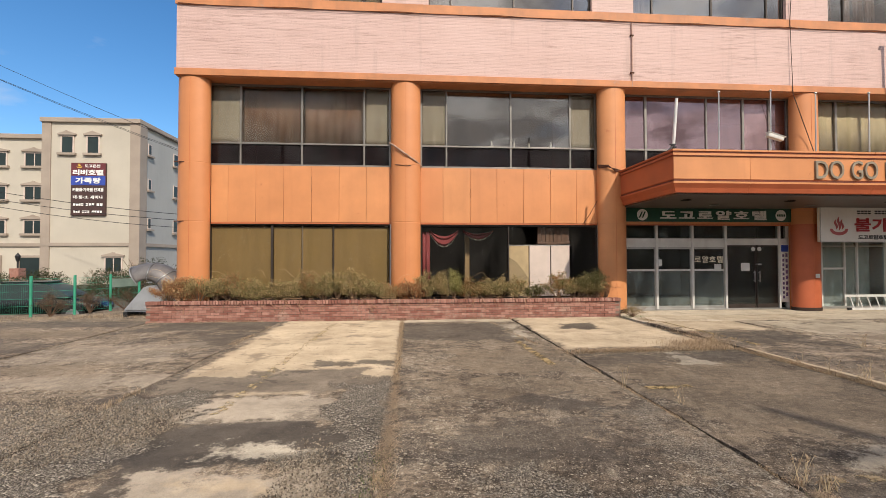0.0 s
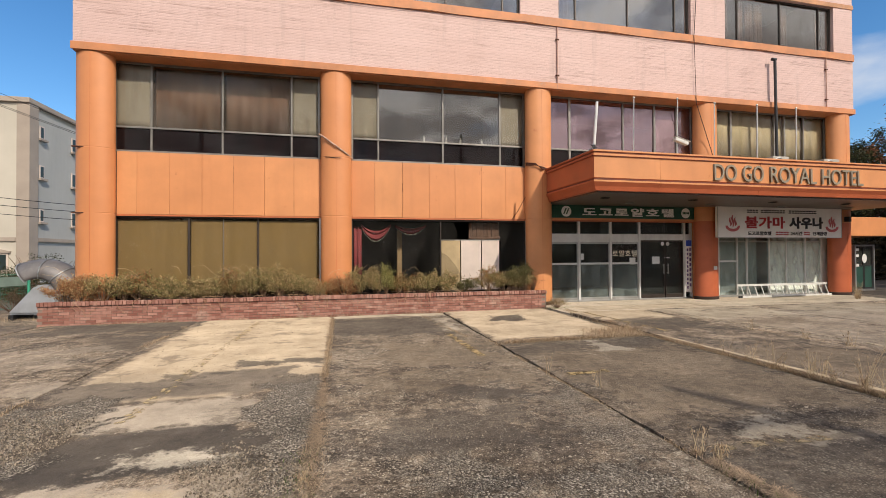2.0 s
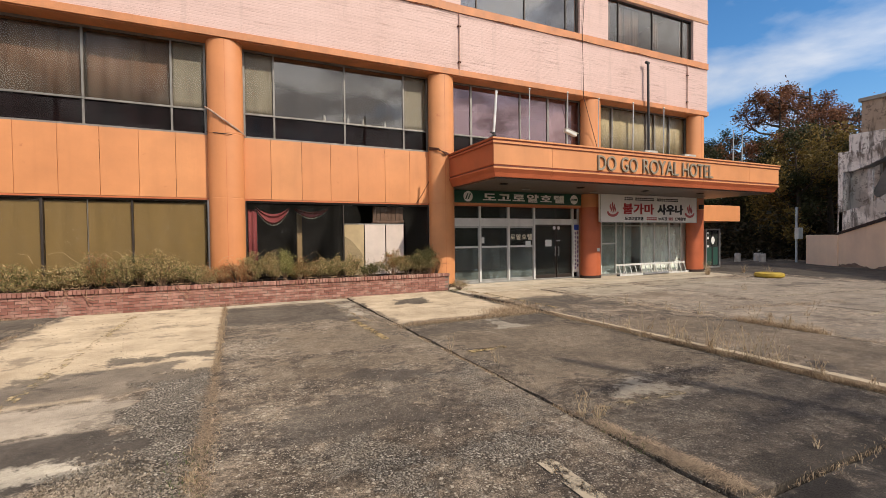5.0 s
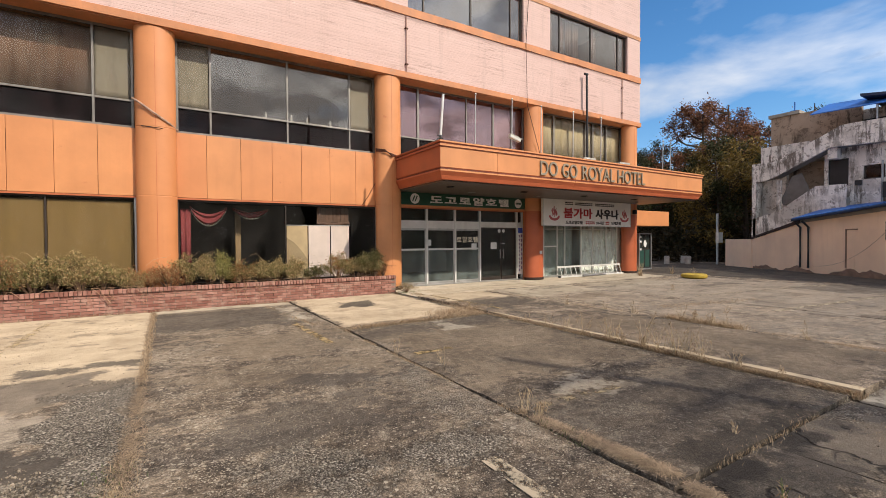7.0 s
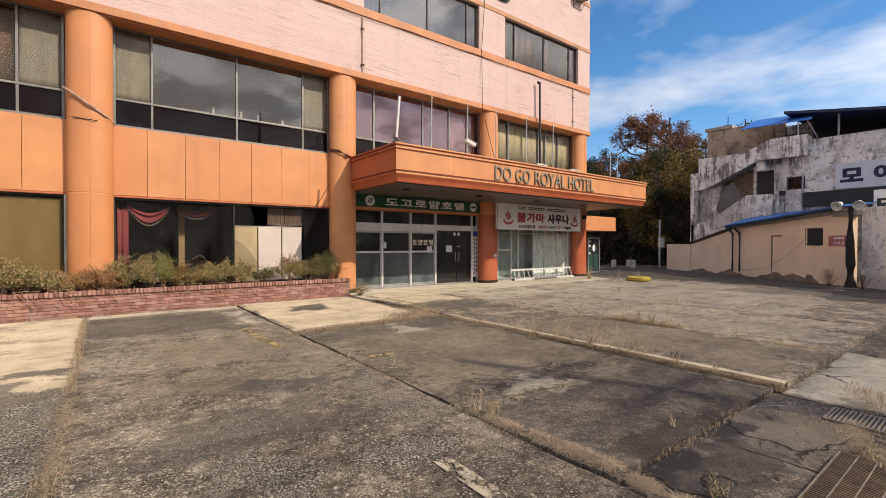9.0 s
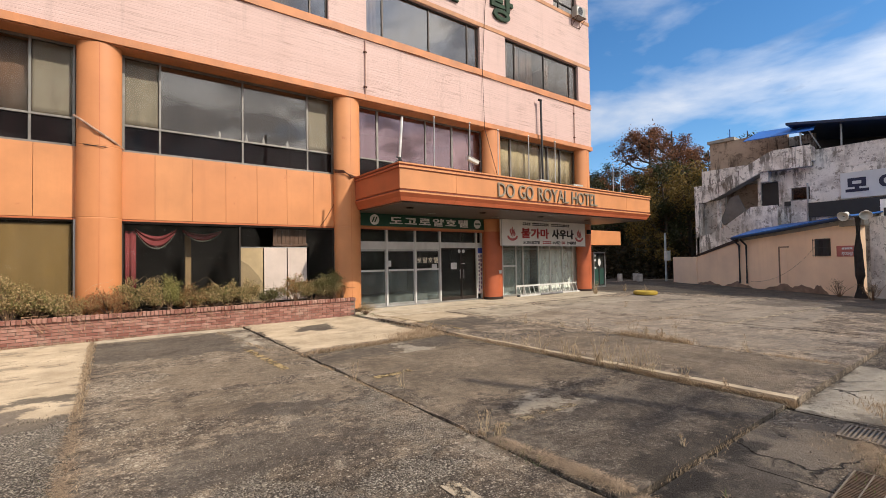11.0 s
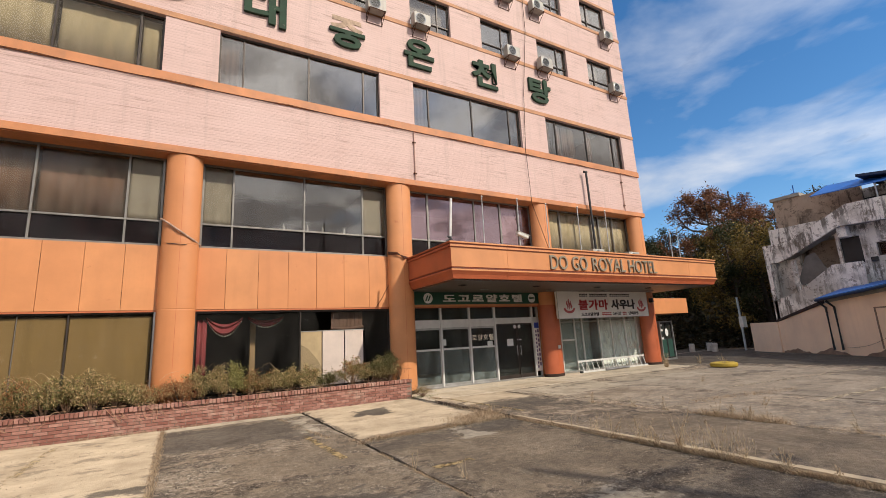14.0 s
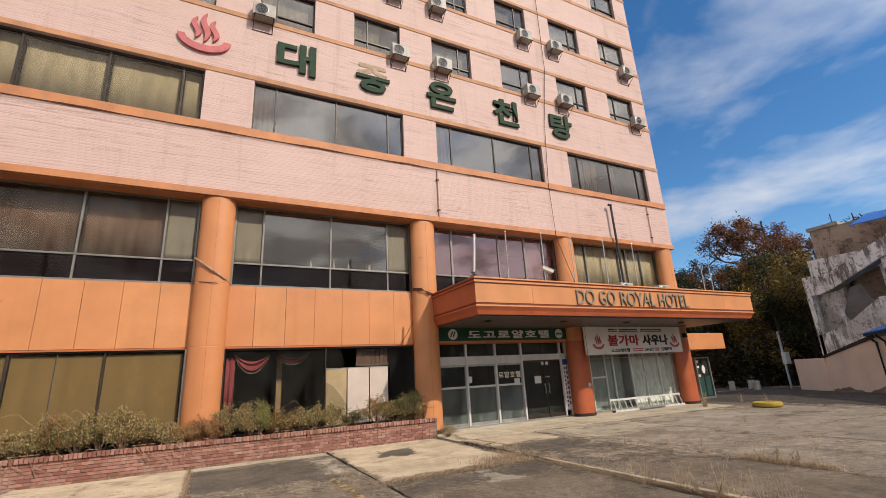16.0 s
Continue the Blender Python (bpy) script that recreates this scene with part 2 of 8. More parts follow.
def asphalt(name, tone=1.0, stone=0.5, grey=0.0):
    """Worn asphalt: grainy dark binder, soft brown dust, faint tar stains, pale stones bared in drifts."""
    n = Nodes(name)
    warp = n.noise(1.7, 12, 0.72)
    fine = n.noise(90, 5, 0.75)
    big = n.noise(0.45, 6, 0.6, n.scaled(1.0, 1.0, 1.0, shift=(4.2, 1.7, 0)))
    mid = n.noise(2.3, 12, 0.72, n.scaled(1.0, 1.25, 1.0))
    a = tuple(v * tone for v in (0.056, 0.044, 0.0355))
    b = tuple(v * tone for v in (0.182, 0.145, 0.110))
    col = n.mix(0.5, n.ramp(big, 0.36, 0.64, a, b), n.ramp(mid, 0.43, 0.58, a, b))
    dust = n.noise(0.75, 12, 0.68, n.scaled(1.0, 1.15, 1, shift=(5, 2, 0)))
    col = n.mix(n.math("MULTIPLY", n.ramp(dust, 0.515, 0.555), 0.42 * (1 - grey)), col, tuple(v * tone for v in (0.225, 0.183, 0.142)))
    tar = n.noise(0.95, 12, 0.66, n.scaled(0.8, 1.0, 1, shift=(1, 8, 0)))
    col = n.mix(n.math("MULTIPLY", n.ramp(tar, 0.54, 0.56), 0.62), col, tuple(v * tone for v in (0.062, 0.052, 0.045)))
    # scuffs and thin crusts of dust at hand size
    scuff = n.noise(7.5, 9, 0.8, n.scaled(1.0, 1.3, 1, shift=(3, 6, 0)))
    col = n.mix(0.8, col, n.mix(1.0, col, n.ramp(scuff, 0.43, 0.575, (0.50, 0.48, 0.46), (1.62, 1.60, 1.54)), "MULTIPLY"))
    streak = n.noise(1.0, 11, 0.78, n.scaled(2.6, 1.1, 1, shift=(8, 1, 0)))
    col = n.mix(n.math("MULTIPLY", n.ramp(streak, 0.565, 0.60), 0.5), col, tuple(v * tone for v in (0.27, 0.226, 0.178)))
    col = n.mix(n.math("MULTIPLY", n.ramp(streak, 0.40, 0.43, (1, 1, 1), (0, 0, 0)), 0.6), col, tuple(v * tone for v in (0.055, 0.044, 0.036)))
    flake = n.math("MULTIPLY", n.ramp(n.noise(14, 8, 0.75, n.scaled(1.2, 1.0, 1, shift=(2, 9, 0))), 0.585, 0.60), n.ramp(n.noise(0.9, 6, 0.6, n.scaled(1, 1, 1, shift=(6, 4, 0))), 0.50, 0.56))
    col = n.mix(n.math("MULTIPLY", flake, 0.75), col, (0.36, 0.315, 0.26))
    # every stone of the mix shows as a grain of its own tone
    cell = n.t.nodes.new("ShaderNodeSeparateColor")
    n.put(cell.inputs[0], n.voronoi(115, out="Color"))
    col = n.mix(0.85, col, n.mix(1.0, col, n.ramp(cell.outputs[0], 0.0, 1.0, (0.52, 0.51, 0.50), (1.62, 1.60, 1.56)), "MULTIPLY"))
    col = n.mix(0.7, col, n.mix(1.0, col, n.ramp(fine, 0.36, 0.64, (0.5, 0.5, 0.5), (1.5, 1.5, 1.5)), "MULTIPLY"))
    # a thin scatter of pale stones everywhere, thicker in drifts
    drift = n.ramp(n.noise(0.8, 12, 0.74, n.scaled(1, 1.2, 1, shift=(9, 3, 0))), 0.60 - 0.14 * stone, 0.66 - 0.10 * stone)
    for scale, rare, often in ((80, 0.90, 0.52), (46, 0.94, 0.70), (27, 0.985, 0.88)):
        cell = n.t.nodes.new("ShaderNodeSeparateColor")
        n.put(cell.inputs[0], n.voronoi(scale, out="Color"))
        limit = n.math("SUBTRACT", rare, n.math("MULTIPLY", drift, rare - often))
        m = n.math("MULTIPLY", n.math("GREATER_THAN", cell.outputs[2], limit), n.ramp(n.voronoi(scale), 0.36, 0.48, (1, 1, 1), (0, 0, 0)))
        col = n.mix(n.math("MULTIPLY", m, 0.8), col, n.ramp(cell.outputs[1], 0.0, 1.0, (0.20, 0.165, 0.125), (0.50, 0.435, 0.34)))
    return n, col, fine, n.voronoi(80), warp


def box_mask(n, warp, cx, cy, hx, hy, ragged=0.5, soft=0.05):
    sep = n.t.nodes.new("ShaderNodeSeparateXYZ")
    n.put(sep.inputs[0], n.pos)
    dx = n.math("SUBTRACT", n.math("ABSOLUTE", n.math("SUBTRACT", sep.outputs[0], cx)), hx)
    dy = n.math("SUBTRACT", n.math("ABSOLUTE", n.math("SUBTRACT", sep.outputs[1], cy)), hy)
    d = n.math("ADD", n.math("MAXIMUM", dx, dy), n.math("MULTIPLY", n.math("SUBTRACT", warp, 0.5), ragged * 4.5))
    return n.math("SUBTRACT", 1.0, n.math("DIVIDE", n.math("ADD", d, soft), 2 * soft, True), True)


# "dark" colours stains, and also the shade painted on the east yard's ground
PATCH_TONES = {
    "tan": ((0.375, 0.292, 0.200), (0.56, 0.45, 0.318)), "pale": ((0.30, 0.250, 0.195), (0.47, 0.395, 0.31)), "cement": ((0.33, 0.275, 0.205), (0.52, 0.435, 0.325)),
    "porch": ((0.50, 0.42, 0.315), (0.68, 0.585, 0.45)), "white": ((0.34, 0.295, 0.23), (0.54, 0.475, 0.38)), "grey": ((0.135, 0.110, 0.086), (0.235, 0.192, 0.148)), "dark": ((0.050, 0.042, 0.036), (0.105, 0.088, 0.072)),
    "brown": ((0.15, 0.115, 0.080), (0.26, 0.20, 0.14)), "darkest": ((0.022, 0.018, 0.015), (0.05, 0.041, 0.033)),
}


def lot_ground(name, tone=1.0, stone=0.5, patches=(), cracks=0.0, spots=0.5, grey=0.0):
    """Asphalt with patches, laid one over the other: (kind, centre x, centre y, half width, half length, raggedness, amount)."""
    n, col, fine, dist, warp = asphalt(name, tone, stone, grey)
    h = n.math("ADD", n.math("MULTIPLY", dist, -0.5), n.math("MULTIPLY", fine, 0.6))
    blotch = n.noise(1.3, 11, 0.68)
    speck = n.ramp(n.mix(0.5, fine, n.noise(9, 9, 0.8)), 0.38, 0.62, (0.55, 0.55, 0.55), (1.32, 1.32, 1.32))
    stain = n.ramp(n.noise(1.0, 12, 0.76, n.scaled(1.3, 1.7, 1, shift=(2, 5, 0))), 0.55, 0.58)
    for kind, cx, cy, hx, hy, rag, amount in patches:
        mask = n.math("MULTIPLY", box_mask(n, warp, cx, cy, hx, hy, rag), amount)
        if kind == "gravel":
            c, d, _ = pebbles(n, 52, (0.165, 0.138, 0.110), (0.54, 0.475, 0.385))
            c2, _, _ = pebbles(n, 92, (0.15, 0.125, 0.098), (0.46, 0.40, 0.325))
            c = n.mix(n.ramp(n.noise(6, 4), 0.45, 0.55), c, c2)
            col = n.mix(mask, col, c)
            h = n.math("ADD", h, n.math("MULTIPLY", n.math("MULTIPLY", d, mask), -2.2))
            continue
        lo, hi = PATCH_TONES[kind]
        c = n.ramp(blotch, 0.36, 0.64, lo, hi)
        c = n.mix(0.25 if kind in ("tan", "cement") else 0.5, c, n.mix(1.0, c, speck, "MULTIPLY"))
        if kind in ("tan", "cement", "porch", "pale", "white"):
            c = n.mix(n.math("MULTIPLY", stain, spots), c, (0.105, 0.082, 0.062))
        col = n.mix(mask, col, c)
    if cracks:
        wob = n.t.nodes.new("ShaderNodeTexNoise")
        n.put(wob.inputs["Vector"], n.pos)
        wob.inputs["Scale"].default_value, wob.inputs["Detail"].default_value = 1.6, 6.0
        add = n.t.nodes.new("ShaderNodeVectorMath")
        add.operation = "MULTIPLY_ADD"
        n.put(add.inputs[0], wob.outputs["Color"])
        add.inputs[1].default_value = (0.9, 0.9, 0.0)
        n.put(add.inputs[2], n.pos)
        line = n.ramp(n.voronoi(cracks, "DISTANCE_TO_EDGE", add.outputs[0]), 0.006, 0.016, (1, 1, 1), (0, 0, 0))
        some = n.ramp(n.noise(0.8, 4), 0.46, 0.54)
        line = n.math("MULTIPLY", line, some)
        col = n.mix(n.math("MULTIPLY", line, 0.9), col, (0.022, 0.018, 0.015))
        h = n.math("SUBTRACT", h, n.math("MULTIPLY", line, 2.0))
    return n.finish(col, 0.88, 0.0, n.bump(h, 0.85, 0.018), 0.25, None, 1.0)


def brick_mat(name, c0, c1, by_object=True):
    n = Nodes(name)
    rnd = n.random() if by_object else n.island()
    col = n.ramp(rnd, 0.0, 1.0, c0, c1)
    col = n.mix(n.math("MULTIPLY", n.ramp(n.noise(9, 5), 0.4, 0.75), 0.45), col, (0.12, 0.05, 0.04))
    col = n.mix(n.math("MULTIPLY", n.ramp(n.noise(2.2, 9, 0.75), 0.53, 0.64), 0.55), col, (0.50, 0.36, 0.28))
    return n.finish(col, 0.85, 0.0, n.bump(n.noise(60, 4), 0.4, 0.006), 0.25)


def stained(name, c, grime, amount=0.7):
    """Old whitewash: thin grime with ragged edges, black runs from the top, chipped spots."""
    n = Nodes(name)
    col = n.ramp(n.noise(0.9, 8, 0.62), 0.3, 0.7, tuple(v * 0.84 for v in c), c)
    blot = n.noise(0.55, 12, 0.68, n.scaled(1, 1, 1.1))
    col = n.mix(n.math("MULTIPLY", n.ramp(blot, 0.50, 0.58), amount * 0.55), col, grime)
    where = n.ramp(n.noise(0.45, 6, 0.6, n.scaled(1, 1, 0.8, shift=(7, 2, 1))), 0.42, 0.54)
    run = n.ramp(n.noise(1.0, 12, 0.76, n.scaled(3.4, 3.4, 0.5)), 0.49, 0.55)
    col = n.mix(n.math("MULTIPLY", n.math("MULTIPLY", run, where), amount), col, tuple(v * 0.35 for v in grime))
    chip = n.ramp(n.noise(3.4, 13, 0.78, n.scaled(1, 1, 1.2, shift=(3, 1, 7))), 0.545, 0.575)
    col = n.mix(n.math("MULTIPLY", chip, amount * 0.8), col, tuple(v * 0.6 for v in grime))
    fine = n.noise(30, 5, 0.7)
    col = n.mix(n.math("MULTIPLY", n.ramp(fine, 0.5, 0.7), 0.15), col, grime)
    return n.finish(col, 0.92, 0.0, n.bump(n.math("ADD", blot, n.math("MULTIPLY", fine, 0.3)), 0.5, 0.02), 0.2)


def leaf_mat(name, c0, c1, rough=0.6, through_light=0.25):
    n = Nodes(name)
    col = n.ramp(n.island(), 0.0, 1.0, c0, c1)
    d = n.t.nodes.new("ShaderNodeBsdfPrincipled")
    n.put(d.inputs["Base Color"], col)
    d.inputs["Roughness"].default_value = rough
    d.inputs["Specular IOR Level"].default_value = 0.3
    t = n.t.nodes.new("ShaderNodeBsdfTranslucent")
    n.put(t.inputs[0], col)
    m = n.t.nodes.new("ShaderNodeMixShader")
    m.inputs[0].default_value = through_light
    n.put(m.inputs[1], d.outputs[0])
    n.put(m.inputs[2], t.outputs[0])
    n.put(n.out.inputs[0], m.outputs[0])
    return n.mat


def worn_paint(name, c, keep=0.5):
    """Road paint, worn through to what is under it."""
    n = Nodes(name)
    a = n.ramp(n.noise(7, 8, 0.72), keep - 0.06, keep + 0.05, (1, 1, 1), (0, 0, 0))
    col = n.mix(n.math("MULTIPLY", n.noise(30, 4), 0.5), c, tuple(v * 0.6 for v in c))
    return n.finish(col, 0.8, 0.0, None, 0.3, a)


def curtain_mat(name, c, pale):
    n = Nodes(name)
    s = n.noise(1.0, 5, 0.6, n.scaled(4, 4, 0.4))
    col = n.ramp(s, 0.3, 0.7, c, pale)
    return n.finish(col, 0.9, 0.0, None, 0.1)


ORANGE = paint("orange_paint", (0.648, 0.277, 0.109), 0.5, 0.10, 1.1, 0.14, (0.35, 0.12, 0.05), wear=0.05, wearc=(0.50, 0.17, 0.07), bump=0.03, vary=0.35)
ORANGE_BAND = paint("orange_band_paint", (0.58, 0.235, 0.098), 0.6, 0.16, 1.8, 0.35, (0.30, 0.17, 0.10), wear=0.25, wearc=(0.42, 0.26, 0.18))
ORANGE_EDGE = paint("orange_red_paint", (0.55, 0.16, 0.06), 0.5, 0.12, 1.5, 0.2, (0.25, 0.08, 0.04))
BAND_DULL = paint("dull_band_paint", (0.53, 0.26, 0.13), 0.7, 0.2, 1.8, 0.4, (0.26, 0.16, 0.11), wear=0.3, wearc=(0.40, 0.27, 0.2))
PINK = tile_wall()
RUST = paint("rust", (0.10, 0.035, 0.018), 0.9, 0.4, 20, bump=0.2)
DARK_GAP = paint("dark_joint", (0.05, 0.03, 0.022), 0.9, 0.3, 6)
BRONZE = paint("bronze_frame", (0.055, 0.042, 0.034), 0.45, 0.2, 4, metal=0.3)
GREY_FRAME = paint("grey_frame", (0.25, 0.23, 0.205), 0.4, 0.2, 4, metal=0.4)
ALU = paint("aluminium_frame", (0.50, 0.49, 0.47), 0.4, 0.15, 3, 0.2, metal=0.6)
ALU_PALE = paint("pale_rail", (0.72, 0.71, 0.68), 0.4, 0.1, 3, 0.15)
STEEL = paint("galvanised_steel", (0.42, 0.43, 0.44), 0.42, 0.2, 2.5, 0.3, (0.2, 0.17, 0.14), metal=0.75)
# room surfaces darkened in colour, to deepen the shade behind the windows
PLASTER_IN = paint("shaded_room_plaster", (0.11, 0.10, 0.09), 0.9, 0.15, 0.8)
FLOOR_IN = paint("shaded_room_floor", (0.08, 0.065, 0.05), 0.7, 0.2, 1.2)
CEIL_IN = paint("shaded_room_ceiling", (0.16, 0.15, 0.135), 0.9, 0.1, 1.0)
CONCRETE = paint("concrete", (0.36, 0.33, 0.28), 0.9, 0.2, 1.2, 0.3, (0.12, 0.11, 0.10), bump=0.15)
GLASS_TOP = glass("grey_glass", (0.66, 0.62, 0.56), 0.95, 0.26, (0.21, 0.19, 0.18), 2.5)
GLASS_UP = glass("bronze_mirror_glass", (0.55, 0.50, 0.44), 0.95, 0.16, (0.30, 0.27, 0.23), 3.9)
GLASS_DUSTY = glass("dusty_glass", (0.78, 0.73, 0.66), 0.8, 0.34, (0.24, 0.20, 0.16), 1.5)
GLASS_FROST = glass("frosted_glass", (0.90, 0.93, 0.90), 0.9, 1.0, (0.78, 0.82, 0.77))
GLASS_LOW = glass("dark_glass", (0.10, 0.09, 0.09), 0.75, 0.5, (0.06, 0.038, 0.04), 1.5)
GLASS_MAUVE = glass("mauve_glass", (0.50, 0.33, 0.36), 0.95, 0.35, (0.28, 0.18, 0.18), 3.3, (1.0, 0.78, 0.80))
GLASS_OLIVE = glass("olive_glass", (0.84, 0.76, 0.62), 0.6, 0.15, (0.32, 0.25, 0.17))
GLASS_HAZY = glass("hazy_glass", (0.62, 0.68, 0.66), 0.9, 0.55, (0.46, 0.53, 0.51), 1.6)
GLASS_CLEAR = glass("clear_glass", (0.74, 0.74, 0.74), 0.5, 0.06, ior=1.4)
GLASS_DOOR = glass("door_glass", (0.50, 0.56, 0.54), 0.9, 0.12, (0.36, 0.40, 0.38), 1.6)
CURTAIN = curtain_mat("brown_curtain", (0.125, 0.075, 0.055), (0.23, 0.15, 0.11))
CURTAIN_PALE = curtain_mat("pale_curtain", (0.29, 0.27, 0.22), (0.40, 0.37, 0.31))
CURTAIN_RED = curtain_mat("red_curtain", (0.22, 0.038, 0.045), (0.32, 0.085, 0.085))
BLIND = curtain_mat("olive_blind", (0.215, 0.165, 0.085), (0.27, 0.205, 0.11))
BOARD = paint("white_board", (0.66, 0.55, 0.48), 0.6, 0.08, 2)
BOARD_TAN = paint("tan_board", (0.48, 0.36, 0.20), 0.7, 0.15, 2)
SIGN_GREEN = paint("sign_green", (0.012, 0.075, 0.042), 0.35, 0.2, 2)
SIGN_WHITE = paint("sign_white", (0.93, 0.90, 0.85), 0.5, 0.06, 1.5, 0.12, (0.4, 0.34, 0.28))
LETTER_WHITE = paint("letter_white", (0.92, 0.91, 0.87), 0.5, 0.05, 3)
LETTER_GREEN = paint("letter_green", (0.026, 0.058, 0.032), 0.85, 0.3, 3, 0.3, (0.12, 0.10, 0.07), wear=0.2, wearc=(0.14, 0.12, 0.09))
LETTER_GREY = paint("letter_grey", (0.27, 0.23, 0.17), 0.75, 0.2, 3)
LETTER_RED = paint("letter_red", (0.42, 0.03, 0.03), 0.5, 0.1, 3)
LETTER_BLACK = paint("letter_black", (0.025, 0.022, 0.022), 0.5, 0.1, 3)
PINK_RED = paint("faded_red", (0.55, 0.14, 0.14), 0.6, 0.2, 3, 0.2, (0.4, 0.2, 0.17))
PAPER = paint("paper", (0.75, 0.75, 0.73), 0.8, 0.03, 3)
BLUE = paint("sign_blue", (0.04, 0.08, 0.42), 0.5, 0.1, 3)
MAROON = paint("sign_maroon", (0.15, 0.03, 0.035), 0.5, 0.15, 3)
GOLD = paint("sign_gold", (0.75, 0.50, 0.08), 0.5, 0.1, 3)
BROWN = paint("sign_brown", (0.07, 0.035, 0.03), 0.5, 0.15, 3)
UNIT_METAL = paint("unit_metal", (0.42, 0.39, 0.34), 0.5, 0.15, 3, 0.45, (0.22, 0.15, 0.10))
WHITE_METAL = paint("white_metal", (0.66, 0.65, 0.60), 0.45, 0.1, 3, 0.25, (0.3, 0.2, 0.12))
BLACK = paint("black_metal", (0.02, 0.02, 0.021), 0.5, 0.2, 4)
# redder, darker copy of ORANGE: shade at the canopy, put into the colour
ORANGE_SHADE = paint("orange_painted_shade", (0.50, 0.125, 0.05), 0.5, 0.12, 1.5, 0.15, (0.3, 0.1, 0.05), wear=0.1, wearc=(0.4, 0.13, 0.06))
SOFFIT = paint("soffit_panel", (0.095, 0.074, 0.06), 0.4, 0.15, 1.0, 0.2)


# ---- builders ----
def mesh_of(name, bm, mat):
    me = bpy.data.meshes.new(name)
    bm.to_mesh(me)
    bm.free()
    if mat:
        me.materials.append(mat)
    return me


def part(name, bm, mat, parent=None, label=""):
    ob = new(name, mesh_of(name, bm, mat))
    ob.parent = parent
    if name in ("pane", "top_pane"):
        ob.visible_shadow = False     # daylight comes in through the glass
    return tagged(ob, label)


def thing(name, label, category, group="", at=(0, 0, 0), kind=""):
    ob = new(name)
    ob.empty_display_size = 0.2
    ob.location = at
    return tagged(ob, label, category, group, kind)


def add_box(bm, x0, x1, y0, y1, z0, z1, bevel=0.0, m=None):
    made = bmesh.ops.create_cube(bm, size=1.0)["verts"]
    for v in made:
        v.co = Vector((x0 + (v.co.x + 0.5) * (x1 - x0), y0 + (v.co.y + 0.5) * (y1 - y0), z0 + (v.co.z + 0.5) * (z1 - z0)))
    if bevel:
        edges = list({e for v in made for e in v.link_edges})
        made = bmesh.ops.bevel(bm, geom=edges, offset=bevel, segments=2, profile=0.7, affect="EDGES")["verts"] + [v for v in made if v.is_valid]
        made = list({v for v in made if v.is_valid})
    if m is not None:
        for v in made:
            v.co = m @ v.co
    return made


def boxes(rows, bevel=0.0):
    bm = bmesh.new()
    for r in rows:
        add_box(bm, *r, bevel=bevel)
    return bm


def add_rod(bm, a, b, r, r2=None, sides=8):
    a, b = Vector(a), Vector(b)
    q = (b - a).to_track_quat("Z", "Y").to_matrix().to_4x4()
    m = Matrix.Translation((a + b) / 2) @ q
    return bmesh.ops.create_cone(bm, cap_ends=True, segments=sides, radius1=r, radius2=r if r2 is None else r2, depth=(b - a).length, matrix=m)["verts"]


def rods(rows, sides=8):
    bm = bmesh.new()
    for a, b, r in rows:
        add_rod(bm, a, b, r, sides=sides)
    return bm


def add_tube(bm, pts, r, sides=6):
    """A round tube along points."""
    pts = [Vector(p) for p in pts]
    rings = []
    for i, p in enumerate(pts):
        d = (pts[min(i + 1, len(pts) - 1)] - pts[max(i - 1, 0)]).normalized()
        side = d.cross(Vector((0, 0, 1)))
        side = side.normalized() if side.length > 1e-4 else Vector((1, 0, 0))
        up = side.cross(d)
        rr = r[i] if isinstance(r, (list, tuple)) else r
        rings.append([bm.verts.new(p + (side * math.cos(2 * math.pi * k / sides) + up * math.sin(2 * math.pi * k / sides)) * rr) for k in range(sides)])
    for a, b in zip(rings, rings[1:]):
        for k in range(sides):
            bm.faces.new((a[k], a[(k + 1) % sides], b[(k + 1) % sides], b[k]))
    bm.faces.new(rings[0][::-1])
    bm.faces.new(rings[-1])


def lathe(bm, profile, sides=32, sx=1.0, sy=1.0, at=(0, 0, 0), arc=(0, 2 * math.pi)):
    """A turned body from (radius, height) rows, squashed by sx, sy."""
    full = abs(arc[1] - arc[0] - 2 * math.pi) < 1e-6
    n = sides if full else sides + 1
    rings = []
    for r, z in profile:
        rings.append([bm.verts.new((at[0] + r * sx * math.cos(arc[0] + (arc[1] - arc[0]) * k / sides), at[1] + r * sy * math.sin(arc[0] + (arc[1] - arc[0]) * k / sides), at[2] + z)) for k in range(n)])
    for a, b in zip(rings, rings[1:]):
        for k in range(sides):
            bm.faces.new((a[k], a[(k + 1) % n], b[(k + 1) % n], b[k]))
    return rings


def extrude_outline(bm, pts, depth, m):
    """A flat outline (x, y) given depth along its normal, placed by m."""
    lo = [bm.verts.new(m @ Vector((x, y, 0))) for x, y in pts]
    hi = [bm.verts.new(m @ Vector((x, y, depth))) for x, y in pts]
    n = len(pts)
    bm.faces.new(lo[::-1])
    bm.faces.new(hi)
    for i in range(n):
        bm.faces.new((lo[i], lo[(i + 1) % n], hi[(i + 1) % n], hi[i]))


def smooth(ob, angle=40):
    for p in ob.data.polygons:
        p.use_smooth = True
    ob.data.set_sharp_from_angle(angle=radians(angle))
    return ob


